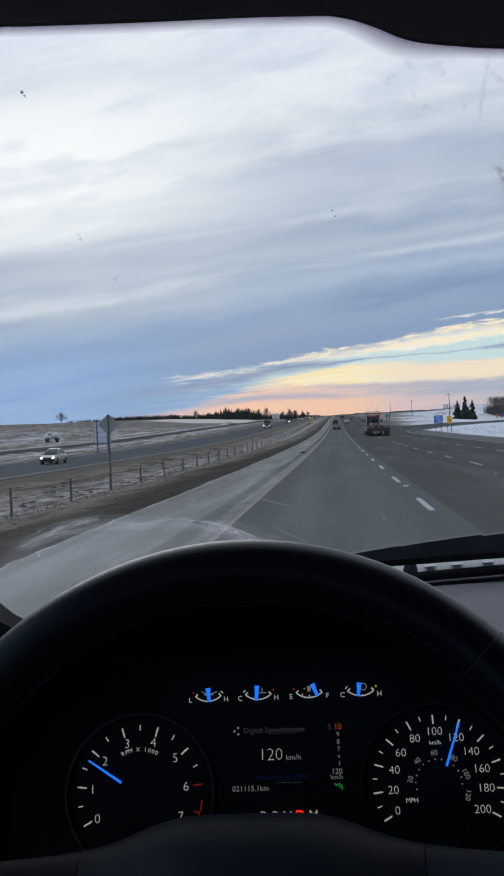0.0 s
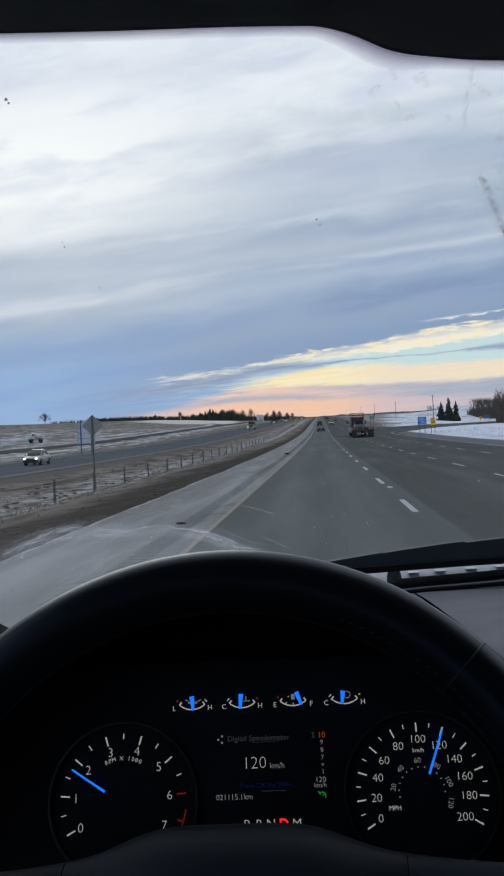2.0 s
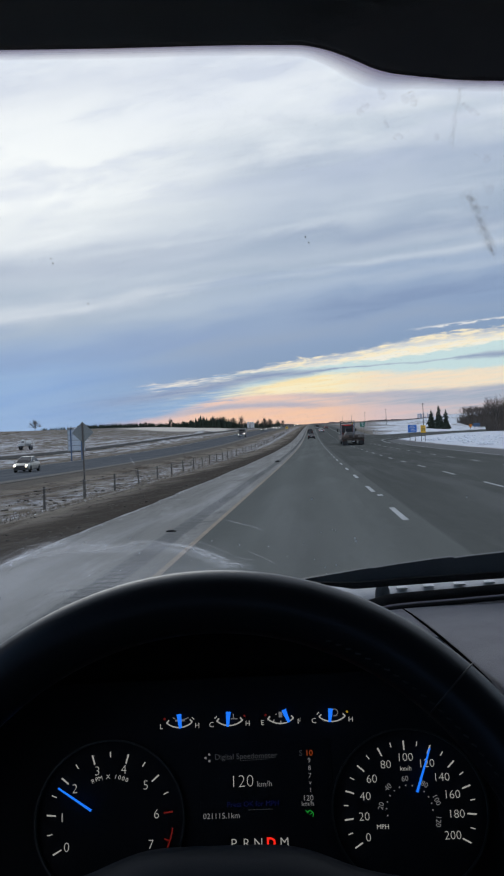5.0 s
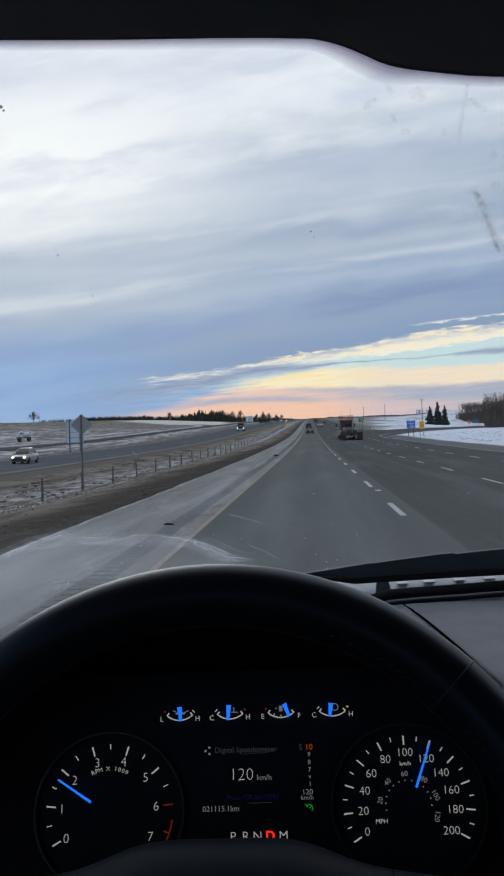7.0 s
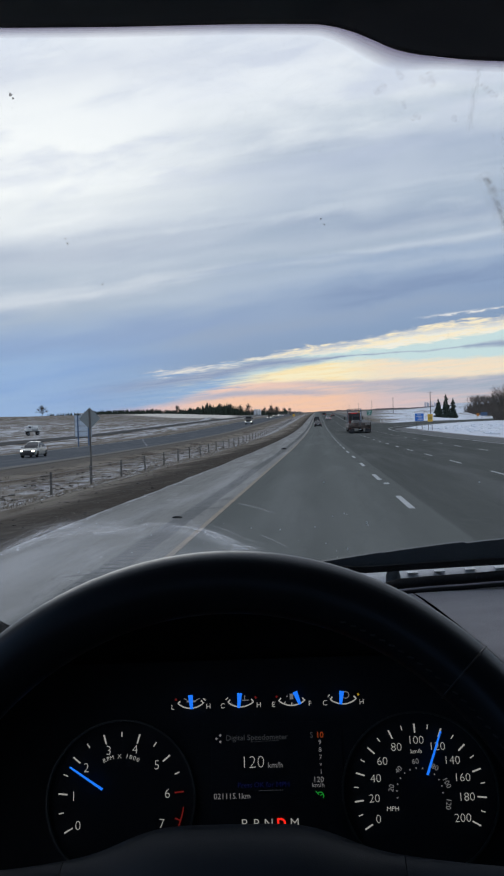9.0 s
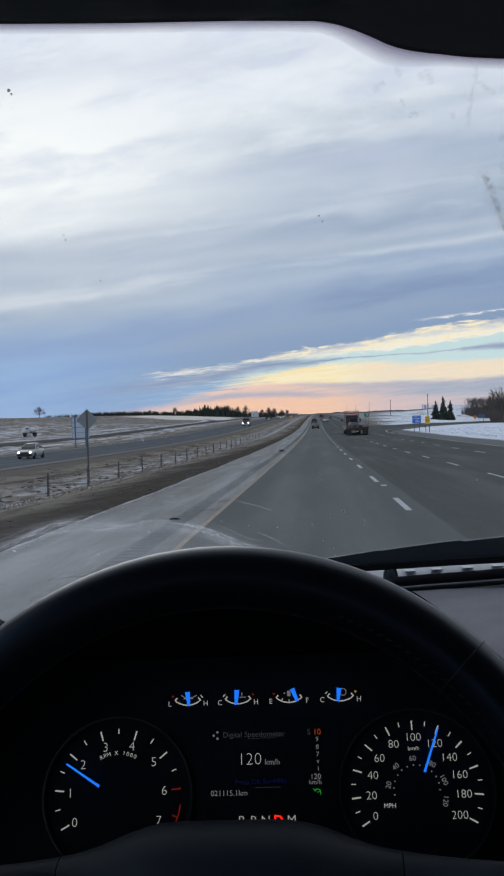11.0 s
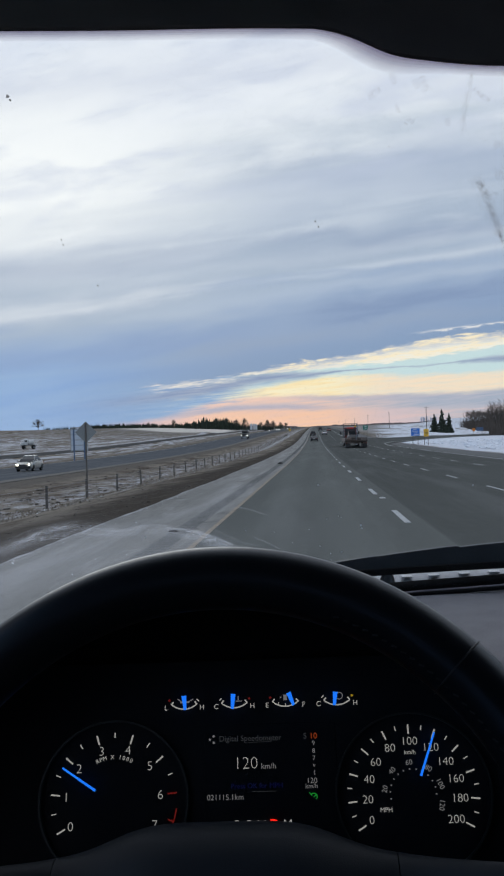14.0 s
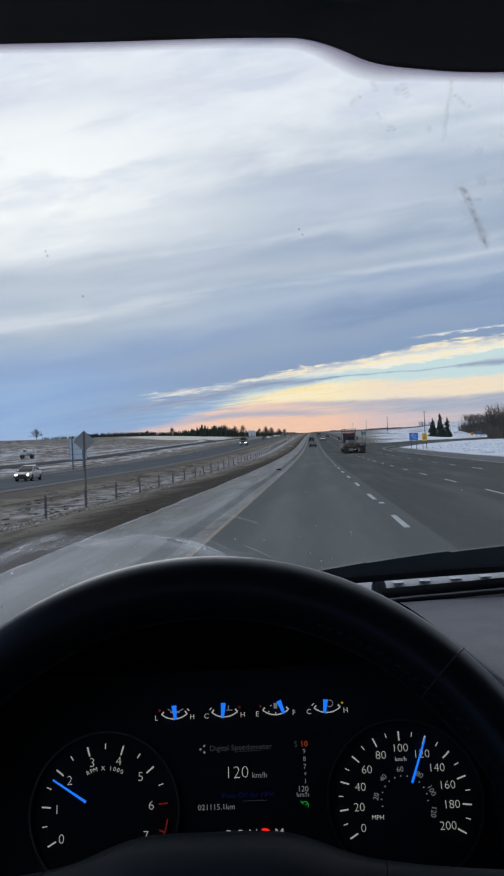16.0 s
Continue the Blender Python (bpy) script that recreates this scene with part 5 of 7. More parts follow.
def road_material(name, c1, c2, tracks, salt):
    """Worn pavement: fine stone, long stains along the road, paler wheel tracks, salt film."""
    m = bpy.data.materials.new(name)
    m.use_nodes = True
    t = m.node_tree
    p = t.nodes["Principled BSDF"]
    g = t.nodes.new("ShaderNodeNewGeometry")
    pos = g.outputs["Position"]
    x, y, z = split(t, pos)
    stone = grain(t, pos, 60, 3, 0.7)
    streaks = grain(t, xyz(t, mth(t, "MULTIPLY", x, 1.0), mth(t, "MULTIPLY", y, 0.025), 0.0), 1.6, 4, 0.6)
    blot = grain(t, xyz(t, x, mth(t, "MULTIPLY", y, 0.07), 5.0), 0.8, 5, 0.65, 0.3)
    f = mth(t, "ADD", mth(t, "MULTIPLY", stone, 0.35), mth(t, "MULTIPLY", streaks, 0.65))
    col = mixc(t, step(t, f, 0.25, 0.75), (*c1, 1), (*c2, 1))
    if tracks:
        lane = mth(t, "FRACT", mth(t, "DIVIDE", mth(t, "ADD", x, 2.03), 3.70))
        wear = mth(t, "ADD", bell(t, lane, 0.28, 0.13), bell(t, lane, 0.72, 0.13))
        col = mixc(t, mth(t, "MULTIPLY", wear, 0.22), col, tuple(c * 1.35 for c in c2) + (1,))
        col = mixc(t, mth(t, "MULTIPLY", step(t, mth(t, "ADD", x, mth(t, "MULTIPLY", streaks, 0.1)), 2.05, 2.15), 0.9), col, mixc(t, step(t, f, 0.25, 0.75), tuple(c * 0.68 for c in c1) + (1,), tuple(c * 0.74 for c in c2) + (1,)))
    if name == "salted_shoulder":
        milled = mth(t, "MULTIPLY", step(t, x, -2.70, -2.63), step(t, x, -2.26, -2.32))
        col = mixc(t, mth(t, "MULTIPLY", milled, mth(t, "ADD", 0.62, mth(t, "MULTIPLY", streaks, 0.4))), col, (0.158, 0.160, 0.157, 1))
        fray = grain(t, xyz(t, mth(t, "MULTIPLY", x, 2.0), mth(t, "MULTIPLY", y, 0.3), 3.0), 1.0, 5, 0.7, 0.6)
        col = mixc(t, mth(t, "MULTIPLY", step(t, fray, 0.52, 0.70), 0.5), col, (0.15, 0.15, 0.146, 1))
        col = mixc(t, mth(t, "MULTIPLY", step(t, fray, 0.44, 0.30), 0.4), col, (0.38, 0.38, 0.375, 1))
        scar = grain(t, xyz(t, mth(t, "MULTIPLY", x, 0.8), mth(t, "MULTIPLY", y, 0.75), 9.0), 1.0, 6, 0.62, 0.4)
        col = mixc(t, mth(t, "MULTIPLY", step(t, scar, 0.60, 0.66), 0.55), col, (0.105, 0.106, 0.104, 1))
    if salt:
        col = mixc(t, mth(t, "MULTIPLY", step(t, blot, 0.45, 0.7), salt), col, (0.42, 0.42, 0.42, 1))
        col = mixc(t, mth(t, "MULTIPLY", step(t, blot, 0.42, 0.25), salt * 0.8), col, tuple(c * 0.6 for c in c1) + (1,))
    dots = grain(t, xyz(t, x, mth(t, "MULTIPLY", y, 0.4), 1.0), 7.0, 5, 0.75)
    col = mixc(t, mth(t, "MULTIPLY", step(t, dots, 0.52, 0.72), 0.22), col, tuple(c * 1.5 for c in c2) + (1,))
    col = mixc(t, mth(t, "MULTIPLY", step(t, dots, 0.46, 0.28), 0.30), col, tuple(c * 0.62 for c in c1) + (1,))
    t.links.new(col, p.inputs["Base Color"])
    t.links.new(mth(t, "ADD", 0.62, mth(t, "MULTIPLY", stone, 0.25)), p.inputs["Roughness"])
    p.inputs["Specular IOR Level"].default_value = 0.0
    b = t.nodes.new("ShaderNodeBump")
    b.inputs["Strength"].default_value, b.inputs["Distance"].default_value = 0.35, 0.01
    t.links.new(stone, b.inputs["Height"])
    t.links.new(b.outputs[0], p.inputs["Normal"])
    return m


M_GROUND = ground_material()
M_ROAD = road_material("asphalt", (0.115, 0.120, 0.114), (0.139, 0.145, 0.137), True, 0.08)
M_SHOULDER = road_material("salted_shoulder", (0.205, 0.203, 0.192), (0.262, 0.257, 0.242), False, 0.42)
M_ONC = road_material("far_asphalt", (0.092, 0.099, 0.107), (0.118, 0.125, 0.134), False, 0.10)
M_LANE = road_material("lane_asphalt", (0.070, 0.070, 0.070), (0.10, 0.098, 0.094), False, 0.06)
M_SALTEDGE = surface("salt_crust", (0.46, 0.465, 0.47), (0.19, 0.188, 0.182), 1.6, 0.95, bump=0.4, bscale=40, spec=0.0)
M_GRAVELSH = surface("gravel_shoulder", (0.155, 0.148, 0.138), (0.20, 0.19, 0.175), 1.5, 0.95, bump=0.5, bscale=30, spec=0.0)
# grooves are near-flush bars, darker than the shoulder round them
M_GROOVE = surface("groove_tone", (0.120, 0.122, 0.121), (0.148, 0.149, 0.147), 4, 0.9, bump=0.3, spec=0.0)
M_LINEW = surface("white_road_paint", (0.50, 0.51, 0.505), (0.36, 0.37, 0.37), 3, 0.9, bump=0.3, spec=0.0)
M_LINEY = surface("worn_yellow_paint", (0.35, 0.295, 0.235), (0.25, 0.228, 0.195), 2.5, 0.9, bump=0.3, spec=0.0)
M_SNOW = surface("ploughed_snow", (0.78, 0.80, 0.84), (0.66, 0.69, 0.74), 3, 0.9, bump=0.6, bscale=20)
ground()
RY = [-300, -150, -60, -20, -5] + grow(0, 4600, 2.0, 1.04)


def strip(name, x0, x1, lift, thick, material, label, ys=RY, off=0.0, kind="structure", category="road"):
    bm = bmesh.new()
    a = x0 if callable(x0) else (lambda y: x0)
    b = x1 if callable(x1) else (lambda y: x1)
    secs = []
    for y in ys:
        z = grade(y) + off + lift
        secs.append([(a(y), y, z - thick), (b(y), y, z - thick), (b(y), y, z), (a(y), y, z)])
    loft(bm, secs)
    return solo(name, bm, material, label, category, kind=kind, smooth=False)


EDGE_Y = [-300, -150, -60, -20, -5] + [0.45 * i for i in range(180)] + [y for y in RY if y > 81]


def fray_edge(y):
    """Broken outer edge of the paved shoulder."""
    return -4.34 + 0.11 * noise.noise((y * 0.09, 0, 0)) + 0.07 * noise.noise((y * 0.45, 2, 0)) + 0.07 * noise.noise((y * 1.5, 5, 0))


strip("road", -1.985, 12.9, 0.0, 0.08, M_ROAD, "grey worn asphalt carriageway with four lanes")
strip("shoulder", lambda y: fray_edge(y), -1.989, 0.0, 0.08, M_SHOULDER, "pale salt-stained paved shoulder", ys=EDGE_Y, category="shoulder")
strip("oncoming_road", -35.6, -23.4, -0.75, 0.12, M_ONC, "grey asphalt of the oncoming carriageway", category="road")
bm = bmesh.new()
loft(bm, [[(-59.0, y, ground_z(-59.0, y) - 0.2), (-55.0, y, ground_z(-55.0, y) - 0.2), (-55.0, y, ground_z(-55.0, y) + 0.10), (-57, y, max(ground_z(-57, y), 0.5 * (ground_z(-55.0, y) + ground_z(-59.0, y))) + 0.16), (-59.0, y, ground_z(-59.0, y) + 0.10)] for y in RY if -160 < y < 900])
solo("frontage_road", bm, M_LANE, "narrow dark frontage road beyond the oncoming carriageway", "road", kind="structure", smooth=False)
strip("oncoming_shoulder", -23.39, -22.0, -0.752, 0.1, M_GRAVELSH, "pale shoulder of the oncoming carriageway", category="shoulder")


def paint(name, x, w, y0, y1, material, label, off=0.0, ys=None):
    ys = ys or [y0] + [y for y in RY if y0 < y < y1] + [y1]
    bm = bmesh.new()
    loft(bm, [[(x - w / 2, y, grade(y) + off - 0.002), (x + w / 2, y, grade(y) + off - 0.002), (x + w / 2, y, grade(y) + off + 0.005), (x - w / 2, y, grade(y) + off + 0.005)] for y in ys])
    return solo(name, bm, material, label, "road marking", kind="structure", smooth=False)


paint("yellow_edge_line", -1.945, 0.090, -100, 1500, M_LINEY, "worn yellow edge line")
paint("white_edge_line", 12.55, 0.13, -100, 140, M_LINEW, "white edge line")
paint("white_edge_line", 9.1, 0.13, 255, 1500, M_LINEW, "white edge line")
paint("white_edge_line", -35.2, 0.13, -60, 1200, M_LINEW, "white edge line of the oncoming road", -0.745)
for lane_x, first, count, near in ((1.70, 17.1 - 27, 60, 0.118), (5.42, 26.2 - 27, 60, 0.085), (9.12, 23.0 - 18, 24, 0.085)):
    mark = thing("lane_line", "broken white lane line of painted dashes", "road marking", kind="structure")
    for i in range(count):
        y = first + 9 * i
        bm = bmesh.new()
        loft(bm, [[(lane_x - near / 2, q, grade(q) - 0.002), (lane_x + near / 2, q, grade(q) - 0.002), (lane_x + near / 2, q, grade(q) + 0.005), (lane_x - near / 2, q, grade(q) + 0.005)] for q in (y, y + 1.5, y + 3.0)])
        part("dash", bm, M_LINEW, mark, smooth=False)
    if near == 0.118:
        bm = bmesh.new()
        loft(bm, [[(1.70, q, grade(q) - 0.002), (1.84, q, grade(q) - 0.002), (1.84, q, grade(q) + 0.005), (1.70, q, grade(q) + 0.005)] for q in (24.25, 24.75)])
        part("dash", bm, M_LINEW, mark, "short stray dab of line paint", smooth=False)
strip("salt_edge", lambda y: fray_edge(y) - 0.025 - 0.09 * max(0.0, noise.noise((y * 0.6, 3, 0))), lambda y: fray_edge(y) + 0.01 + 0.12 * max(0.0, noise.noise((y * 0.8, 7, 0))), 0.004, 0.02, M_SALTEDGE, "whitish salt crust along the edge of the shoulder", ys=EDGE_Y, category="salt crust")
rum = thing("rumble_strip", "row of milled grooves beside the yellow line", "rumble strip", kind="structure")
for i in range(300):
    y = 5 + 0.32 * i
    bm = bmesh.new()
    box(bm, -2.47 + 0.02 * math.sin(i * 1.7), y, grade(y) - 0.0018, 0.30 + 0.04 * math.sin(i * 2.9), 0.085 + 0.02 * math.sin(i * 4.1), 0.006)
    part("groove", bm, M_GROOVE, rum, smooth=False)
bm = bmesh.new()
loft(bm, [[(-2.66, y, grade(y) - 0.002), (-2.26, y, grade(y) - 0.002), (-2.26, y, grade(y) + 0.003), (-2.66, y, grade(y) + 0.003)] for y in [101] + [q for q in RY if 101 < q < 1200] + [1200]])
tagged(part("far_grooves", bm, M_GROOVE, rum, smooth=False), kind="stuff")


# ---- road vehicles ----
M_TYRE = surface("tyre_rubber", (0.016, 0.016, 0.017), (0.03, 0.029, 0.028), 20, 0.9, spec=0.1)
M_ALLOY = surface("alloy", (0.42, 0.43, 0.45), (0.3, 0.31, 0.33), 30, 0.35, metal=0.9)
M_WINDOW = surface("car_window", (0.012, 0.014, 0.018), (0.018, 0.02, 0.024), 5, 0.15, spec=0.3)
M_TRIMBLACK = surface("black_trim", (0.02, 0.02, 0.022), (0.03, 0.03, 0.032), 20, 0.6)
M_CHROME = surface("chrome", (0.6, 0.62, 0.65), (0.5, 0.52, 0.55), 40, 0.25, metal=1.0)
M_PLATE = surface("plate_bar", (0.5, 0.5, 0.5), (0.4, 0.4, 0.42), 30, 0.6)
L_HEAD = lightmat("headlamp_lit", lin(255, 238, 205), 26)
L_TAIL = lightmat("tail_lamp_lit", lin(220, 30, 24), 0.55)
M_TAIL = surface("tail_lens", (0.13, 0.012, 0.010), (0.10, 0.010, 0.009), 30, 0.25)
PAINTS = {
    "silver": surface("silver_paint", (0.40, 0.395, 0.365), (0.32, 0.315, 0.29), 1.5, 0.35, metal=0.25, coat=0.4),
    "white": surface("white_paint", (0.72, 0.73, 0.74), (0.58, 0.58, 0.57), 1.2, 0.4, coat=0.4),
    "black": surface("black_paint", (0.016, 0.017, 0.019), (0.030, 0.030, 0.030), 1.5, 0.5, coat=0.1),
    "grey": surface("grey_paint", (0.12, 0.125, 0.13), (0.17, 0.17, 0.168), 1.5, 0.4, coat=0.3),
    "red": surface("dark_red_paint", (0.15, 0.022, 0.020), (0.09, 0.025, 0.022), 1.5, 0.45, coat=0.3),
    "tan": surface("road_dirt_paint", (0.13, 0.112, 0.10), (0.085, 0.075, 0.068), 1.5, 0.7),
}


def wheel(parent, x, y, r, w):
    bm = bmesh.new()
    prof = [(-w / 2, 0.62 * r), (-w / 2, 0.92 * r), (-w * 0.36, r), (w * 0.36, r), (w / 2, 0.92 * r), (w / 2, 0.62 * r)]
    loft(bm, [[(x + a, y + b * math.cos(math.tau * i / 24), r + b * math.sin(math.tau * i / 24)) for i in range(24)] for a, b in prof])
    ty = part("wheel", bm, M_TYRE, parent)
    bm = bmesh.new()
    s = 1 if x > 0 else -1
    loft(bm, [[(x + s * a, y + b * r * math.cos(math.tau * i / 20), r + b * r * math.sin(math.tau * i / 20)) for i in range(20)] for a, b in ((w * 0.3, 0.6), (w * 0.52, 0.62), (w * 0.5, 0.5), (w * 0.42, 0.2), (w * 0.5, 0.1))])
    part("hub", bm, M_ALLOY, ty)


def car(name, label, category, m, paint_name, style="sedan", front_lit=True, tail_lit=False, group=""):
    """A road car, its front towards +y, built from cross-sections along its length."""
    v = thing(name, label, category, m, group)
    paintm = PAINTS[paint_name]
    L, W, belt, roof, ground_gap, rad = {"sedan": (4.75, 0.90, 0.92, 1.43, 0.20, 0.33), "suv": (4.7, 0.95, 1.08, 1.72, 0.24, 0.37), "pickup": (5.8, 1.0, 1.18, 1.92, 0.32, 0.41)}[style]
    h = L / 2
    cap = {"sedan": [(-h, 0.80, 0.55, 0.86), (-h + 0.25, 0.95, 0.30, 0.98), (-h + 1.0, 1.0, 0.22, 1.0), (0, 1.0, 0.20, 1.0), (h - 1.45, 1.0, 0.20, 0.99), (h - 0.6, 0.97, 0.22, 0.86), (h - 0.15, 0.88, 0.26, 0.76), (h, 0.72, 0.40, 0.62)],
           "suv": [(-h, 0.84, 0.50, 0.90), (-h + 0.12, 0.97, 0.32, 1.0), (-h + 0.9, 1.0, 0.24, 1.0), (0, 1.0, 0.24, 1.0), (h - 1.25, 1.0, 0.24, 1.0), (h - 0.5, 0.98, 0.26, 0.93), (h - 0.1, 0.9, 0.30, 0.86), (h, 0.78, 0.42, 0.72)],
           "pickup": [(-h, 0.94, 0.52, 1.0), (-h + 0.08, 0.98, 0.42, 1.02), (-h + 1.8, 1.0, 0.34, 1.02), (0, 1.0, 0.32, 1.0), (h - 1.4, 1.0, 0.32, 1.0), (h - 0.4, 0.99, 0.34, 0.97), (h - 0.08, 0.94, 0.36, 0.93), (h, 0.86, 0.44, 0.84)]}[style]
    bm = bmesh.new()
    secs = []
    for y, wf, lo, hf in cap:
        w, hi = W * wf, belt * hf
        mid = lo + (hi - lo) * 0.55
        half = [(w * 0.86, lo), (w * 0.98, lo + 0.10), (w, mid), (w * 0.97, hi - 0.08), (w * 0.88, hi)]
        secs.append([(a, y, b) for a, b in half] + [(-a, y, b) for a, b in reversed(half)])
    loft(bm, secs)
    body = part("body", bm, paintm, v)
    g0, g1, r0, r1 = {"sedan": (-h + 0.45, h - 1.20, -h + 1.55, h - 2.30), "suv": (-h + 0.05, h - 1.3, -h + 0.40, h - 2.05), "pickup": (-h + 1.95, h - 1.45, -h + 2.25, h - 2.25)}[style]
    bm = bmesh.new()
    a, b, top = W * 0.86, W * (0.64 if style == "sedan" else 0.70), roof - 0.06
    base = [(-a, g0, belt - 0.02), (a, g0, belt - 0.02), (a, (g0 + g1) / 2, belt - 0.02), (a, g1, belt - 0.02), (-a, g1, belt - 0.02), (-a, (g0 + g1) / 2, belt - 0.02)]
    topr = [(-b, r0, top), (b, r0, top), (b, (r0 + r1) / 2, top + 0.02), (b, r1, top), (-b, r1, top), (-b, (r0 + r1) / 2, top + 0.02)]
    mid = [(x0 * 0.55 + x1 * 0.45 + (0.03 if x0 > 0 else -0.03), y0 * 0.5 + y1 * 0.5 + (0.10 if y0 > (g0 + g1) / 2 + 0.1 else (-0.08 if y0 < (g0 + g1) / 2 - 0.1 else 0)), (belt - 0.02 + top) / 2) for (x0, y0, _), (x1, y1, _) in zip(base, topr)]
    loft(bm, [base, mid, topr])
    part("windows", bm, M_WINDOW, v, "dark glass all round", smooth=False)
    bm = bmesh.new()
    loft(bm, [[(x * 1.03, y, z - 0.02) for x, y, z in topr], [(x * 1.0, y * 1.0, z + 0.035) for x, y, z in topr], [(x * 0.9, r0 + (y - r0) * 0.94 + 0.03 * (r1 - r0), z + 0.07) for x, y, z in topr]])
    part("roof", bm, paintm, v)
    for s in (-1, 1):
        for q0, q1 in ((0.0, 0.0), (0.52, 0.50), (1.0, 1.0)):
            bm = bmesh.new()
            tube(bm, [(s * a * 1.01, g0 + (g1 - g0) * q0, belt - 0.03), (s * b * 1.02, r0 + (r1 - r0) * q1, top)], 0.035, 6)
            part("pillar", bm, paintm, v)
        bm = bmesh.new()
        box(bm, s * (W + 0.10), g1 - 0.35, belt + 0.06, 0.20, 0.10, 0.14, 0.03)
        part("mirror", bm, paintm, v)
        bm = bmesh.new()
        box(bm, s * W * 0.70, h - 0.07, belt * 0.72, 0.15, 0.17, 0.08, 0.03)
        part("headlight", bm, L_HEAD if front_lit else M_CHROME, v, "lit headlight" if front_lit else "")
        bm = bmesh.new()
        box(bm, s * W * 0.76, -h + 0.05, belt * 0.80, 0.26, 0.10, 0.22 if style == "sedan" else 0.34, 0.03)
        part("tail_light", bm, L_TAIL if tail_lit else M_TAIL, v, "red tail light")
        for y in (-h + 0.95, h - 0.92):
            wheel(v, s * (W - 0.12), y, rad, 0.23)
    bm = bmesh.new()
    box(bm, 0, h - 0.02, belt * 0.62, W * 0.95, 0.08, belt * 0.22, 0.03)
    part("grille", bm, M_TRIMBLACK, v)
    bm = bmesh.new()
    box(bm, 0, h - 0.01, 0.42, W * 1.75, 0.16, 0.18, 0.05)
    part("front_bumper", bm, M_TRIMBLACK if style != "pickup" else M_CHROME, v)
    bm = bmesh.new()
    box(bm, 0, -h + 0.01, 0.50, W * 1.75, 0.14, 0.20, 0.05)
    part("rear_bumper", bm, M_TRIMBLACK if style != "pickup" else M_CHROME, v)
    bm = bmesh.new()
    box(bm, 0, -h - 0.05, 0.62, 0.30, 0.02, 0.13, 0.005)
    part("plate", bm, M_PLATE, v)
    return v


def ours(x, y):
    return pose(x, y, grade(y), -math.degrees(math.atan((grade(y) - grade(y + 4)) / 4)), 0, 0)


def theirs(x, y):
    return pose(x, y, grade(y) - 0.75, 0, 0, 180)


car("hatchback", "black hatchback driving ahead in the inner lane", "car", ours(-0.1, 222), "black", "sedan", False, False)
car("suv", "black vehicle far ahead in the inner lane", "car", ours(-0.5, 305), "black", "suv", False, False)
car("pickup_truck", "black pickup truck far ahead in the middle lane", "pickup truck", ours(3.0, 470), "black", "pickup", False, True)
car("sedan", "white sedan ahead in the middle lane", "car", ours(3.6, 330), "white", "sedan", False, True)
car("sedan", "dark red sedan far ahead in the outer lane", "car", ours(7.2, 450), "red", "sedan", False, True)
car("sedan", "silver sedan with its headlights on in the oncoming lanes", "car", theirs(-28.9, 90) @ Matrix.Diagonal((0.96, 0.92, 1.08, 1)), "silver", "sedan")
car("pickup_truck", "grey pickup truck with lit headlights in the oncoming lanes", "pickup truck", theirs(-27.2, 505), "grey", "pickup")
car("sedan", "dark sedan with bright headlights far down the oncoming lanes", "car", theirs(-31.0, 640), "black", "sedan")
for i, (x, y, c, k) in enumerate(((-27.5, 760, "grey", "suv"), (-31.0, 860, "white", "sedan"), (-27.4, 1000, "black", "pickup"), (-31.2, 1180, "silver", "sedan"), (-27.6, 1400, "grey", "suv"), (-31.0, 1650, "white", "pickup"), (-27.3, 690, "white", "sedan"), (-31.1, 730, "silver", "suv"), (-27.4, 900, "black", "sedan"), (-30.8, 1080, "grey", "pickup"), (-27.5, 1260, "white", "suv"), (-27.4, 1800, "silver", "sedan"), (-30.9, 1950, "white", "suv"), (-27.5, 2150, "grey", "pickup"), (-31.0, 2350, "white", "sedan"), (-27.4, 2600, "silver", "suv"))):
    car({"suv": "suv", "sedan": "sedan", "pickup": "pickup_truck"}[k], "distant %s vehicle with lit headlights in the oncoming lanes" % c, "car", theirs(x, y), c, k, group="distant oncoming traffic")


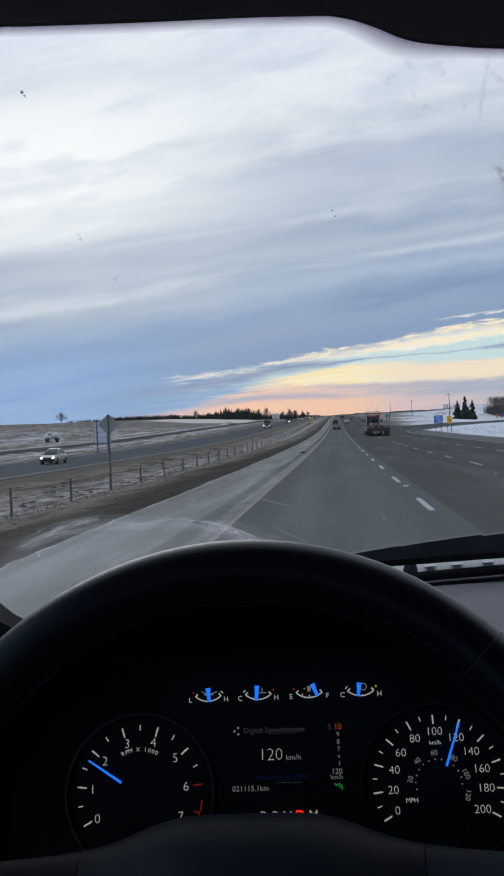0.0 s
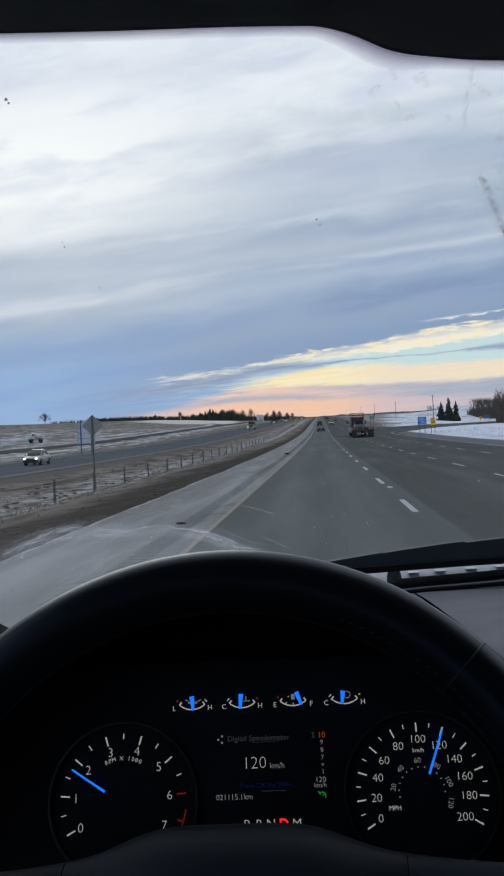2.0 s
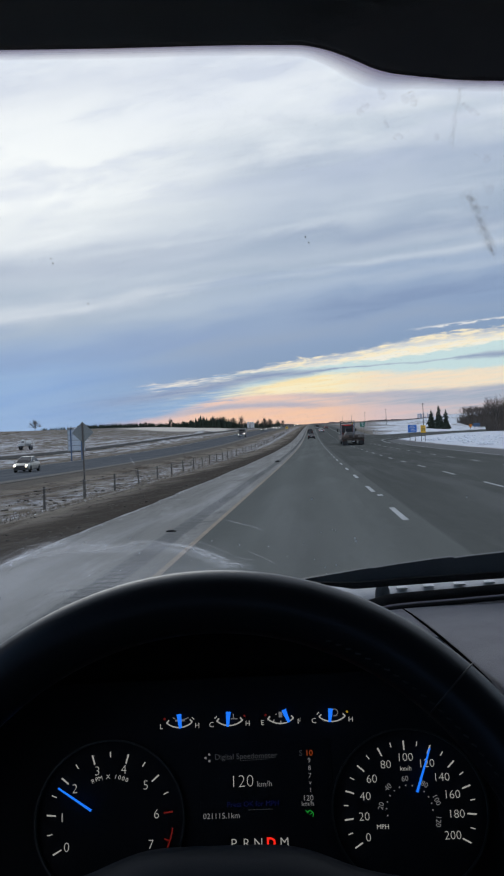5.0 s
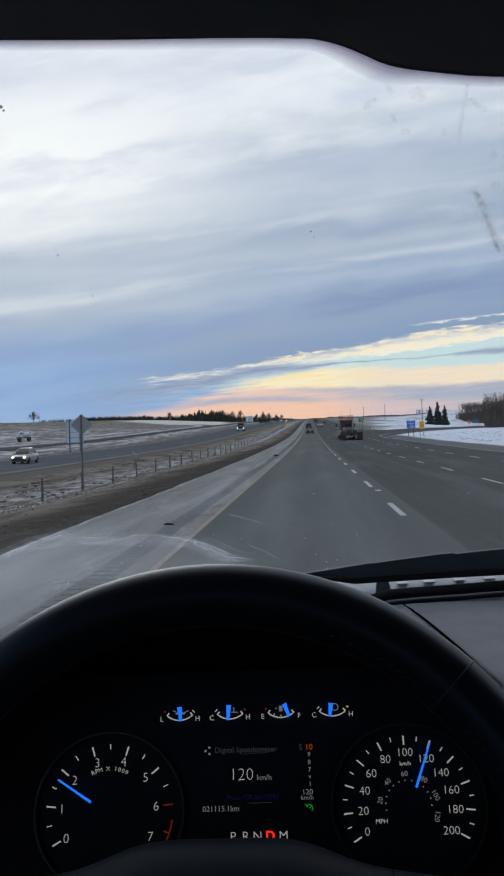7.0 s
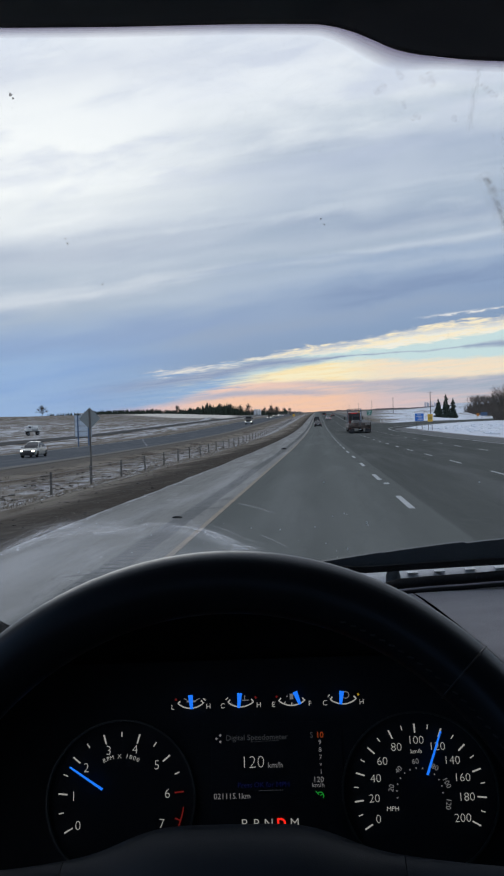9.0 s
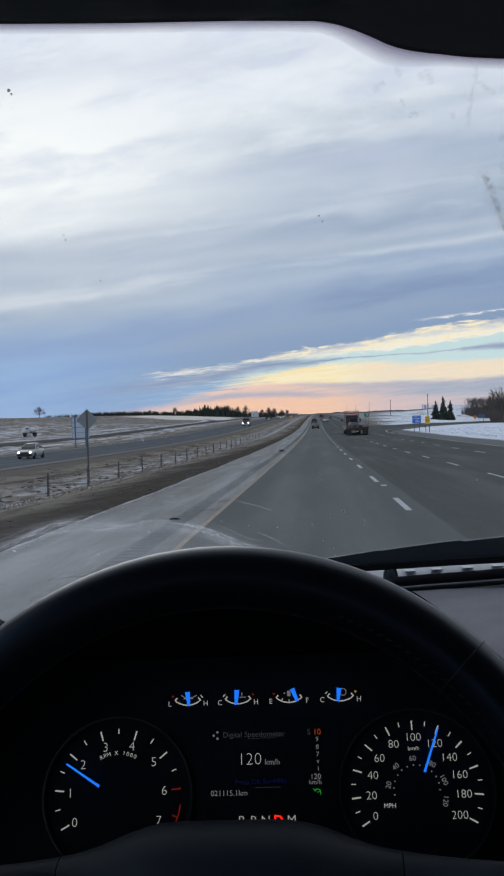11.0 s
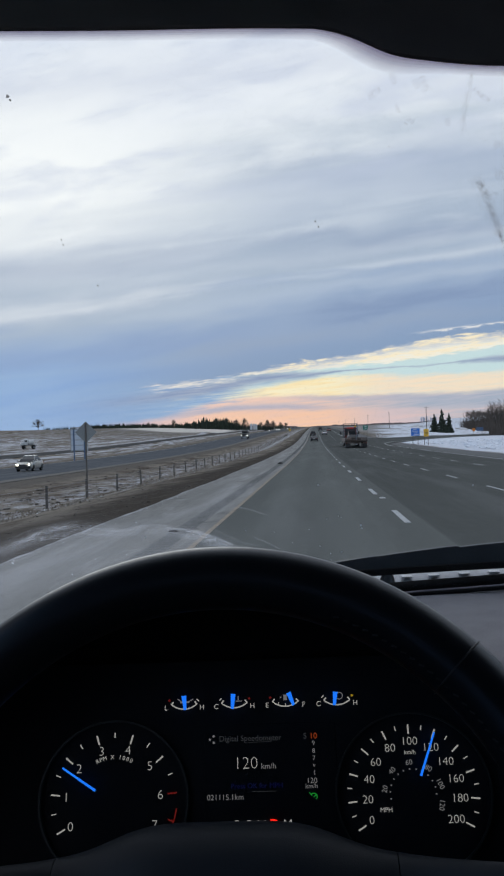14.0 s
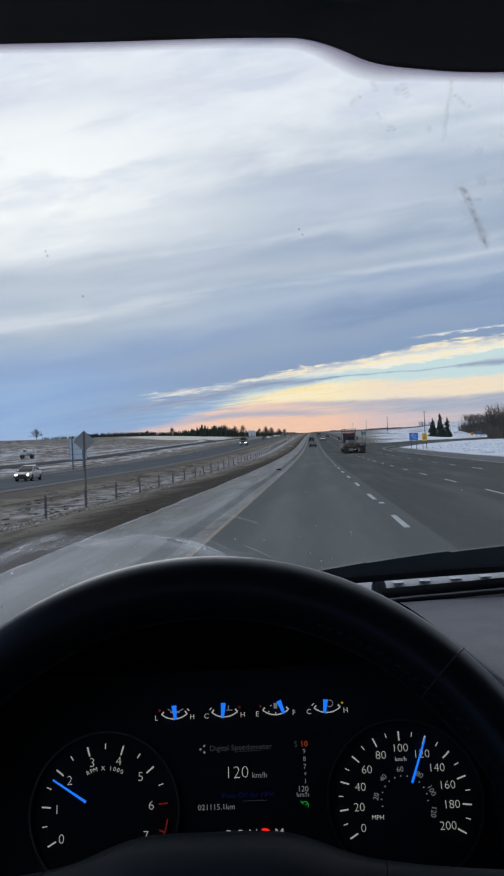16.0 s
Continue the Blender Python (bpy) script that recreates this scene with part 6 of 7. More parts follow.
def dump_truck(m):
    """Conventional truck with a box body, seen from the front."""
    v = thing("dump_truck", "dark dump truck with lit headlights in the oncoming lanes", "truck", m)
    bm = bmesh.new()
    loft(bm, [[(sx * w, y, z) for sx, z in ((-1, 0.7), (-1, hz - 0.15), (-0.9, hz), (0.9, hz), (1, hz - 0.15), (1, 0.7))] for y, w, hz in ((4.2, 0.95, 1.75), (3.9, 1.05, 1.95), (2.3, 1.15, 2.1))])
    part("engine_hood", bm, PAINTS["black"], v)
    bm = bmesh.new()
    loft(bm, [[(sx * 1.2 * k, y, z) for sx, y in ((-1, 0.5), (1, 0.5), (1, fy), (-1, fy))] for z, k, fy in ((0.7, 1, 2.35), (1.9, 1, 2.35), (2.7, 0.92, 2.0), (2.85, 0.85, 1.9))])
    part("cab", bm, PAINTS["black"], v)
    bm = bmesh.new()
    box(bm, 0, 2.20, 2.3, 1.9, 0.10, 0.62, 0.04, )
    part("cab_windscreen", bm, M_WINDOW, v)
    bm = bmesh.new()
    loft(bm, [[(sx * 1.25, y, z) for sx, z in ((-1, 1.2), (-1, hz), (1, hz), (1, 1.2))] for y, hz in ((0.3, 3.2), (-4.2, 2.9))])
    part("dump_box", bm, PAINTS["grey"], v)
    bm = bmesh.new()
    box(bm, 0, 4.22, 1.25, 1.2, 0.08, 0.9, 0.05)
    part("grille", bm, M_TRIMBLACK, v)
    bm = bmesh.new()
    box(bm, 0, 4.3, 0.6, 2.4, 0.2, 0.35, 0.05)
    part("bumper", bm, M_CHROME, v)
    for s in (-1, 1):
        bm = bmesh.new()
        box(bm, s * 0.92, 4.05, 1.15, 0.34, 0.25, 0.24, 0.06)
        part("headlight", bm, L_HEAD, v, "lit headlight")
        bm = bmesh.new()
        tube(bm, [(s * 1.05, 0.4, 1.0), (s * 1.05, 0.4, 3.6)], 0.08, 10)
        part("exhaust_stack", bm, M_CHROME, v)
        bm = bmesh.new()
        box(bm, s * 1.5, 2.2, 2.1, 0.22, 0.12, 0.5, 0.03)
        part("mirror", bm, M_TRIMBLACK, v)
        for y in (3.3, -1.8, -3.1):
            wheel(v, s * 1.05, y, 0.52, 0.30)


dump_truck(theirs(-26.2, 342))


M_RUSTY = surface("rusty_steel", (0.16, 0.115, 0.095), (0.075, 0.062, 0.055), 2.5, 0.9, bump=0.4)


def hauler(m):
    """Tractor with a tall rack and a low trailer with raised ramps, seen from behind."""
    v = thing("equipment_hauler", "dirty red tractor unit pulling a low trailer with folded ramps", "truck", m)
    bm = bmesh.new()
    loft(bm, [[(sx * w, y, z) for sx, z in ((-1, 1.0), (-1, hz - 0.2), (-0.88, hz), (0.88, hz), (1, hz - 0.2), (1, 1.0))] for y, w, hz in ((20.5, 1.12, 3.15), (22.5, 1.15, 3.2), (24.0, 1.1, 3.0), (24.6, 1.05, 2.2))])
    part("sleeper_cab", bm, PAINTS["red"], v, "dark red sleeper cab")
    bm = bmesh.new()
    box(bm, 0, 20.46, 2.35, 1.75, 0.06, 1.1, 0.04)
    part("rear_window", bm, M_TRIMBLACK, v)
    bm = bmesh.new()
    box(bm, 0, 20.40, 3.02, 1.1, 0.05, 0.10, 0.02)
    part("marker_light_bar", bm, L_TAIL, v)
    bm = bmesh.new()
    tube(bm, [(-1.16, 19.9, 0.9), (-1.16, 19.9, 3.35), (1.16, 19.9, 3.35), (1.16, 19.9, 0.9)], 0.07, 8)
    part("headache_rack", bm, M_TRIMBLACK, v)
    bm = bmesh.new()
    box(bm, 0, 19.9, 3.72, 2.5, 0.14, 0.10, 0.02)
    box(bm, 0, 19.9, 3.45, 2.5, 0.12, 0.08, 0.02)
    for k in range(6):
        box(bm, -1.15 + 0.46 * k, 19.9, 3.58, 0.06, 0.08, 0.22)
    part("rack_rail", bm, PAINTS["tan"], v, "dirty open rail on top of the rack")
    for s in (-1, 1):
        bm = bmesh.new()
        tube(bm, [(s * 1.08, 20.2, 1.0), (s * 1.08, 20.2, 3.7)], 0.08, 10)
        part("exhaust_stack", bm, M_CHROME, v)
        bm = bmesh.new()
        box(bm, s * 1.55, 23.6, 2.2, 0.22, 0.12, 0.55, 0.03)
        part("mirror", bm, M_TRIMBLACK, v)
        for y in (23.4, 18.6, 17.2):
            wheel(v, s * 1.02, y, 0.52, 0.5)
    bm = bmesh.new()
    box(bm, 0, 18.2, 0.95, 1.0, 6.0, 0.25, 0.03)
    part("chassis", bm, M_TRIMBLACK, v)
    bm = bmesh.new()
    loft(bm, [[(sx * 1.66, y, z) for sx, z in ((-1, lo), (-1, lo + 0.22), (1, lo + 0.22), (1, lo))] for y, lo in ((17.8, 1.15), (15.2, 1.15), (14.6, 0.72), (3.2, 0.72), (0.4, 0.98))])
    part("trailer_deck", bm, PAINTS["tan"], v, "rusty brown trailer deck")
    for s in (-1, 1):
        bm = bmesh.new()
        for k in range(6):
            box(bm, s * 0.86, 0.30, 0.66 + 0.17 * k, 1.4, 0.08, 0.05, 0.01)
        for k in range(4):
            box(bm, s * 0.86 - 0.42 + 0.28 * k, 0.33, 1.08, 0.05, 0.06, 0.9, 0.01)
        for k in (-1, 1):
            box(bm, s * 0.86 + k * 0.68, 0.30, 1.1, 0.10, 0.12, 1.0, 0.01)
        part("ramp", bm, M_RUSTY, v, "folded loading ramp")
        bm = bmesh.new()
        box(bm, s * 1.45, 0.16, 0.70, 0.18, 0.06, 0.10, 0.02)
        part("tail_light", bm, M_TAIL, v, "red tail light")
        bm = bmesh.new()
        box(bm, s * 1.2, 0.42, 0.40, 0.75, 0.03, 0.6, 0.005)
        part("mud_flap", bm, M_TRIMBLACK, v)
        for y in (1.6, 2.9):
            wheel(v, s * 1.2, y, 0.45, 0.6)
    r = random.Random(19)
    for k in range(6):
        bm = bmesh.new()
        hz = r.uniform(0.25, 0.55)
        box(bm, r.choice((-0.9, 0.9)) + r.uniform(-0.2, 0.2), 3.4 + 1.7 * k, 0.94 + hz / 2, r.uniform(0.5, 0.9), r.uniform(0.8, 1.4), hz, 0.08)
        part("load", bm, (M_RUSTY, M_TRIMBLACK)[k % 2], v, "piece of dirty machinery on the deck")
    bm = bmesh.new()
    loft(bm, [[(sx * w - 0.2, y, z) for sx, z in ((-1, 0.95), (-1, hz - 0.35), (-0.7, hz), (0.7, hz), (1, hz - 0.35), (1, 0.95))] for y, w, hz in ((7.2, 0.55, 1.5), (8.0, 0.75, 1.9), (10.0, 0.75, 2.0), (10.8, 0.6, 1.5))])
    part("load", bm, M_TRIMBLACK, v, "dark machine on the deck")
    bm = bmesh.new()
    loft(bm, [[(sx * w - 0.2, y, z) for sx, z in ((-1, 1.9), (-0.9, 2.45), (0.9, 2.45), (1, 1.9))] for y, w in ((8.6, 0.55), (9.8, 0.6))])
    part("load", bm, M_WINDOW, v, "glazed cab of the machine on the deck")
    bm = bmesh.new()
    box(bm, 0, 0.2, 0.55, 0.34, 0.02, 0.14, 0.004)
    part("plate", bm, M_PLATE, v)


hauler(ours(6.0, 132))


def field_sprayer(m):
    """High-clearance farm machine: cab, engine hood, white tank, and white booms folded in a lattice along both sides."""
    v = thing("field_sprayer", "white farm sprayer with folded booms parked in the field", "farm machine", m)
    bm = bmesh.new()
    loft(bm, [[(sx * w, y, z) for sx, y in ((-1, 1.2), (1, 1.2), (1, fy), (-1, fy))] for z, w, fy in ((1.2, 0.75, 2.5), (1.9, 0.8, 2.6), (2.75, 0.72, 2.4), (2.85, 0.6, 2.2))])
    part("cab", bm, PAINTS["white"], v)
    bm = bmesh.new()
    box(bm, 0, 1.95, 2.3, 1.62, 1.0, 0.5, 0.05)
    part("cab_window", bm, M_WINDOW, v)
    bm = bmesh.new()
    loft(bm, [[(sx * 0.6, y, z) for sx, z in ((-1, 1.2), (-1, hz), (1, hz), (1, 1.2))] for y, hz in ((2.5, 1.9), (3.9, 1.7), (4.1, 1.5))])
    part("engine_hood", bm, PAINTS["white"], v)
    bm = bmesh.new()
    loft(bm, [[(r * math.cos(math.tau * i / 14), y, 1.95 + 0.8 * r * math.sin(math.tau * i / 14)) for i in range(14)] for y, r in ((0.9, 0.5), (0.7, 0.9), (-1.4, 0.9), (-1.6, 0.5))])
    part("tank", bm, PAINTS["white"], v, "rounded white tank")
    bm = bmesh.new()
    box(bm, 0, 0.8, 1.12, 0.9, 6.2, 0.22, 0.04)
    part("chassis", bm, PAINTS["grey"], v)
    for s in (-1, 1):
        bm = bmesh.new()
        zig = [(s * 1.25, 3.6 - 0.62 * k, (1.75, 2.45)[k % 2] + 0.03 * k) for k in range(11)]
        tube(bm, zig, 0.045, 5)
        tube(bm, [(s * 1.25, 3.7, 1.72), (s * 1.25, -2.7, 2.05)], 0.06, 6)
        tube(bm, [(s * 1.25, 3.7, 2.42), (s * 1.25, -2.7, 2.75)], 0.06, 6)
        tube(bm, [(s * 1.25, -2.7, 2.75), (s * 1.1, -3.0, 1.4), (s * 0.3, -2.9, 1.2)], 0.08, 6)
        part("boom", bm, PAINTS["white"], v, "white lattice boom folded along the side")
        for y in (2.7, -1.4):
            wheel(v, s * 1.05, y, 0.62, 0.36)


field_sprayer(pose(-75.5, 236, ground_z(-75.5, 236), 0, 0, 118) @ Matrix.Diagonal((0.85, 0.62, 0.98, 1)))

# ---- fence in the median ----
M_WOOD = surface("weathered_wood", (0.14, 0.13, 0.118), (0.085, 0.078, 0.07), 6, 0.9, bump=0.5, stretch=(1, 1, 0.15))
M_WIRE = surface("fence_wire", (0.22, 0.22, 0.23), (0.15, 0.15, 0.15), 30, 0.5, metal=0.7)
M_STEEL = surface("galvanised_steel", (0.36, 0.38, 0.39), (0.28, 0.30, 0.31), 6, 0.5, metal=0.5)
M_ALU = surface("bare_sign_back", (0.27, 0.29, 0.29), (0.22, 0.24, 0.24), 2, 0.55, metal=0.3)
fence = thing("fence", "low wire fence on weathered wooden posts in the median", "fence")
rnd = random.Random(11)
tops = []
posts = [40.2 + 7.45 * i for i in range(-4, 52)]
for y in posts:
    x = -12.2 + rnd.uniform(-0.05, 0.05)
    z = ground_z(x, y)
    bm = bmesh.new()
    lean = rnd.uniform(-0.03, 0.03)
    tube(bm, [(x, y, z - 0.15), (x + lean * 0.5, y, z + 0.5), (x + lean, y, z + 1.06), (x + lean, y, z + 1.09)], [0.062, 0.060, 0.057, 0.04], 8)
    part("post", bm, M_WOOD, fence)
    tops.append((x, y, z))
for hgt in (0.45, 0.75, 1.0):
    bm = bmesh.new()
    pts = []
    for (x, y, z), (x2, y2, z2) in zip(tops, tops[1:]):
        pts += [(x + 0.08, y, z + hgt), (x + 0.08, (y + y2) / 2, (z + z2) / 2 + hgt - 0.03)]
    tube(bm, pts, 0.008, 4)
    part("wire", bm, M_WIRE, fence)

# ---- signs ----
M_YELLOW = surface("sign_yellow", (0.88, 0.50, 0.03), (0.78, 0.45, 0.04), 1.5, 0.5)
M_BLUESIGN = surface("sign_blue", (0.02, 0.16, 0.62), (0.03, 0.18, 0.56), 1.5, 0.5)
M_GREENSIGN = surface("sign_green", (0.01, 0.19, 0.13), (0.015, 0.16, 0.11), 1.5, 0.5)
M_SIGNWHITE = surface("sign_white", (0.75, 0.76, 0.77), (0.66, 0.67, 0.68), 2, 0.5)
M_SIGNBLACK = surface("sign_black", (0.02, 0.02, 0.02), (0.03, 0.03, 0.03), 5, 0.5)


def sign(name, label, x, y, posts_at, outline, low, material, post_material=None, back=False, turn=0.0):
    """A plate on posts, its face towards -y; outline in x and z about its lower middle; low: height of that over the ground."""
    z = ground_z(x, y)
    s = thing(name, label, "road sign", pose(x, y, z, 0, 0, turn))
    top = max(b for a, b in outline)
    for p in posts_at:
        bm = bmesh.new()
        box(bm, p, 0.06 if not back else -0.06, (low + top) / 2 - 0.2, 0.09, 0.09, low + top - 0.1 + 0.3, 0.012)
        part("post", bm, post_material or M_WOOD, s)
    bm = bmesh.new()
    prism(bm, [(a, b + low) for a, b in outline], -0.012, 0.006)
    plate = part("plate", bm, material, s)
    return s, plate, low


def face(m):
    """Lay words, made in x and y, onto a sign's face."""
    return m @ Matrix.Rotation(math.pi / 2, 4, "X")


def rect(w, h):
    return [(-w / 2, 0), (w / 2, 0), (w / 2, h), (-w / 2, h)]


M_PALEPANEL = surface("pale_blue_panel", (0.58, 0.64, 0.71), (0.50, 0.56, 0.63), 1.0, 0.5)
M_BLUEPOST = surface("blue_grey_post", (0.09, 0.15, 0.27), (0.07, 0.12, 0.21), 2.0, 0.5)
dia = lambda r: [(0, 0), (r, r), (0, 2 * r), (-r, r)]
sign("warning_sign", "diamond warning sign seen from its bare grey back", -13.3, 52, (0,), dia(0.64), ground_z(-13.3, 52) * -1 + 1.02, M_ALU, back=True)
s, pl, low = sign("guide_sign", "large pale sign panel on two posts beside the oncoming road", -37.7, 143, (-0.85, 0.85), rect(2.8, 3.5), -1.15 - ground_z(-37.7, 143), M_PALEPANEL, M_STEEL)
for px in (-0.85, 0.85):
    bm = bmesh.new()
    box(bm, px, -0.06, (low + 3.5) / 2, 0.20, 0.09, low + 3.5)
    part("front_post", bm, M_BLUEPOST, pl, "blue-grey post before the panel")
bm = bmesh.new()
for pz in (0.08, 0.9, 1.75, 2.6, 3.42):
    box(bm, 0, -0.025, low + pz, 2.8, 0.03, 0.10)
for px in (-1.36, 1.36):
    box(bm, px, -0.025, low + 1.75, 0.08, 0.03, 3.24)
part("stiffener", bm, M_STEEL, pl, "grey frame and stiffening bars")
s, pl, low = sign("service_sign", "blue service sign with white writing on two posts", 17.6, 160, (-0.45, 0.45), rect(1.5, 1.3), -0.50 - ground_z(17.6, 160), M_BLUESIGN)
for k in range(4):
    bm = bmesh.new()
    w = (0.7, 1.1, 0.6, 0.9)[k]
    box(bm, -0.1 + 0.08 * k, -0.015, low + 1.08 - 0.28 * k, w, 0.008, 0.08)
    part("white_bar", bm, M_SIGNWHITE, pl)
s, pl, low = sign("speed_advisory_sign", "yellow advisory speed sign on two posts at the exit", 18.5, 152, (-0.3, 0.3), rect(0.82, 1.24), -0.55 - ground_z(18.5, 152), M_YELLOW)
part("number", words("20", 0.62, m=face(Matrix.Translation((0, -0.015, low + 0.55))), bold=0.01, depth=0.002), M_SIGNBLACK, pl)
bm = bmesh.new()
box(bm, 0, -0.015, low + 1.05, 0.36, 0.008, 0.07)
part("black_bar", bm, M_SIGNBLACK, pl)
bm = bmesh.new()
box(bm, 0, -0.015, low + 0.15, 0.30, 0.008, 0.05)
part("black_bar", bm, M_SIGNBLACK, pl)
s, pl, low = sign("exit_sign", "green flag-shaped exit sign with white word and arrow", 15.6, 279, (-0.45, 0.45), [(-0.68, 0), (0.55, 0), (0.85, 1.45), (-0.78, 1.45)], 2.0, M_GREENSIGN)
part("word", words("EXIT", 0.56, m=face(Matrix.Translation((0.03, -0.015, low + 1.08))), bold=0.015, depth=0.002), M_SIGNWHITE, pl)
bm = bmesh.new()
bar(bm, -0.3, 0.15, 0.2, 0.55, 0.07, 0.07, 0, 0.006)
bar(bm, 0.02, 0.62, 0.27, 0.62, 0.06, 0.06, 0, 0.006)
bar(bm, 0.27, 0.37, 0.27, 0.66, 0.06, 0.06, 0, 0.006)
bmesh.ops.transform(bm, matrix=face(Matrix.Translation((0, -0.014, low))), verts=bm.verts)
part("arrow", bm, M_SIGNWHITE, pl)
for nm, x, y, lab in (("merge_sign", 16.9, 374, "yellow diamond merge sign beside the outer lane"), ("merge_sign", -10.2, 378, "yellow diamond sign in the median beside the fence")):
    s, pl, low = sign(nm, lab, x, y, (0,), dia(0.60), 2.0, M_YELLOW)
    bm = bmesh.new()
    box(bm, 0, -0.015, low + 0.6, 0.5, 0.008, 0.10)
    box(bm, 0.05, -0.015, low + 0.78, 0.10, 0.008, 0.26)
    part("black_symbol", bm, M_SIGNBLACK, pl)
s, pl, low = sign("speed_advisory_sign", "yellow advisory speed sign on one post before the exit", 20.3, -29, (0,), rect(1.25, 1.7), 2.0, M_YELLOW)
part("number", words("20", 0.95, m=face(Matrix.Translation((0, -0.015, low + 0.72))), bold=0.02, depth=0.002), M_SIGNBLACK, pl)

for k, (x, y) in enumerate(((18.4, 270), (19.5, 272))):
    p = thing("delineator_post", "white marker post with black bands beside the exit", "marker post", pose(x, y, ground_z(x, y)), group="marker posts")
    bm = bmesh.new()
    tube(bm, [(0, 0, -0.1), (0, 0, 1.25), (0, 0, 1.28)], [0.09, 0.09, 0.06], 8)
    part("shaft", bm, M_SIGNWHITE, p)
    for h in (0.85, 1.08):
        bm = bmesh.new()
        tube(bm, [(0, 0, h - 0.06), (0, 0, h + 0.06)], 0.096, 8)
        part("band", bm, M_SIGNBLACK, p)
M_ORANGE = surface("sign_orange", (0.75, 0.24, 0.03), (0.65, 0.21, 0.03), 1.5, 0.5)
sign("marker_sign", "small orange marker sign on the far snow slope", 51.9, 300, (0,), rect(0.8, 1.0), -1.4 - ground_z(51.9, 300), M_ORANGE)
sign("service_sign", "small dull blue sign on the far snow slope", 53.9, 300, (-0.7, 0.7), rect(2.2, 1.2), -1.3 - ground_z(53.9, 300), M_BLUEPOST)

# ---- exit road, its edge line ----
def exit_road():
    """The side road that leaves through the gap between the snow fields."""
    near_edge = spline([Vector(p) for p in ((12.8, 140), (13.6, 165), (16.5, 183), (24, 204), (36, 226), (60, 246), (110, 262), (230, 285))], 6)
    far_edge = spline([Vector(p) for p in ((12.8, 262), (13.0, 256), (15.0, 247), (22, 250), (36, 260), (60, 272), (110, 286), (230, 308))], 6)
    for nm, lab, mat_, w0, w1, up in (("exit_road", "grey asphalt exit road curving away between snow fields", M_ROAD, 0.0, 1.0, 0.03),):
        bm = bmesh.new()
        rows = []
        for a, b in zip(near_edge, far_edge):
            row = []
            for k in range(9):
                q = a.lerp(b, k / 8)
                z = max(grade(q.y) - 0.004, -99) if q.x < 13.5 else grade(q.y) - 0.004 - 0.05 * min(1, (q.x - 13.5) / 10)
                row.append((q.x, q.y, max(z, ground_z(q.x, q.y) + 0.05)))
            rows.append(row)
        loft(bm, [[*r, *[(x, y, z - 0.25) for x, y, z in reversed(r)]] for r in rows])
        solo(nm, bm, mat_, lab, "road", kind="structure")
    line = spline([Vector(p) for p in ((12.55, 139), (13.2, 164), (15.6, 182.5), (23, 204.5), (35, 227), (59, 247.4))], 8)
    bm = bmesh.new()
    secs = []
    for i, p in enumerate(line):
        d = (line[min(i + 1, len(line) - 1)] - line[max(i - 1, 0)]).normalized()
        n = Vector((d.y, -d.x)) * 0.08
        inner = p - Vector((d.y, -d.x)) * 0.6
        z = max(grade(inner.y) - 0.05 * max(0, min(1, (inner.x - 13.5) / 10)), ground_z(inner.x, inner.y) + 0.05) + 0.01
        secs.append([(inner.x - n.x, inner.y - n.y, z - 0.02), (inner.x + n.x, inner.y + n.y, z - 0.02), (inner.x + n.x, inner.y + n.y, z), (inner.x - n.x, inner.y - n.y, z)])
    loft(bm, secs)
    solo("exit_edge_line", bm, M_LINEW, "white edge line curving into the exit", "road marking", kind="structure", smooth=False)


exit_road()

# ---- poles and far buildings ----
for x, y, h in ((52, 425, 11.5), (52.5, 640, 11), (53, 900, 11), (54, 1220, 11), (55, 1600, 11), (57, 2100, 11)):
    bm = bmesh.new()
    z = ground_z(x, y)
    p = thing("utility_pole", "grey wooden utility pole with a crossarm beside the highway", "utility pole", pose(x, y, z), group="utility poles")
    tube(bm, [(0, 0, -0.3), (0, 0, h)], [0.19, 0.13], 8)
    part("pole", bm, M_WOOD, p)
    bm = bmesh.new()
    box(bm, 0, 0, h - 0.5, 2.2, 0.12, 0.12)
    part("crossarm", bm, M_WOOD, p)
# distance haze is mixed into the towers' pale bluish colour
M_HAZE = surface("hazy_concrete", (0.66, 0.66, 0.74), (0.60, 0.61, 0.69), 0.02, 0.9)
rnd = random.Random(5)
for i in range(9):
    x = 455 + i * 8.0 + rnd.uniform(-2, 2)
    h = rnd.uniform(15, 27) if i != 4 else 12
    z = ground_z(x, 3900)
    b = thing("tower_block", "hazy grey tower block on the skyline", "building", pose(x, 3900, z - 1), group="distant towers")
    bm = bmesh.new()
    box(bm, 0, 0, h / 2, rnd.uniform(4, 6.5), 8, h, 0.2)
    part("wall", bm, M_HAZE, b)
    bm = bmesh.new()
    box(bm, 0, 0, h + 0.8, 3, 4, 1.8, 0.1)
    part("roof_plant", bm, M_HAZE, b)
M_SHED = surface("shed_white", (0.62, 0.64, 0.66), (0.52, 0.54, 0.57), 0.5, 0.6)
M_ROOF = surface("shed_roof", (0.30, 0.32, 0.35), (0.25, 0.27, 0.30), 0.5, 0.5)
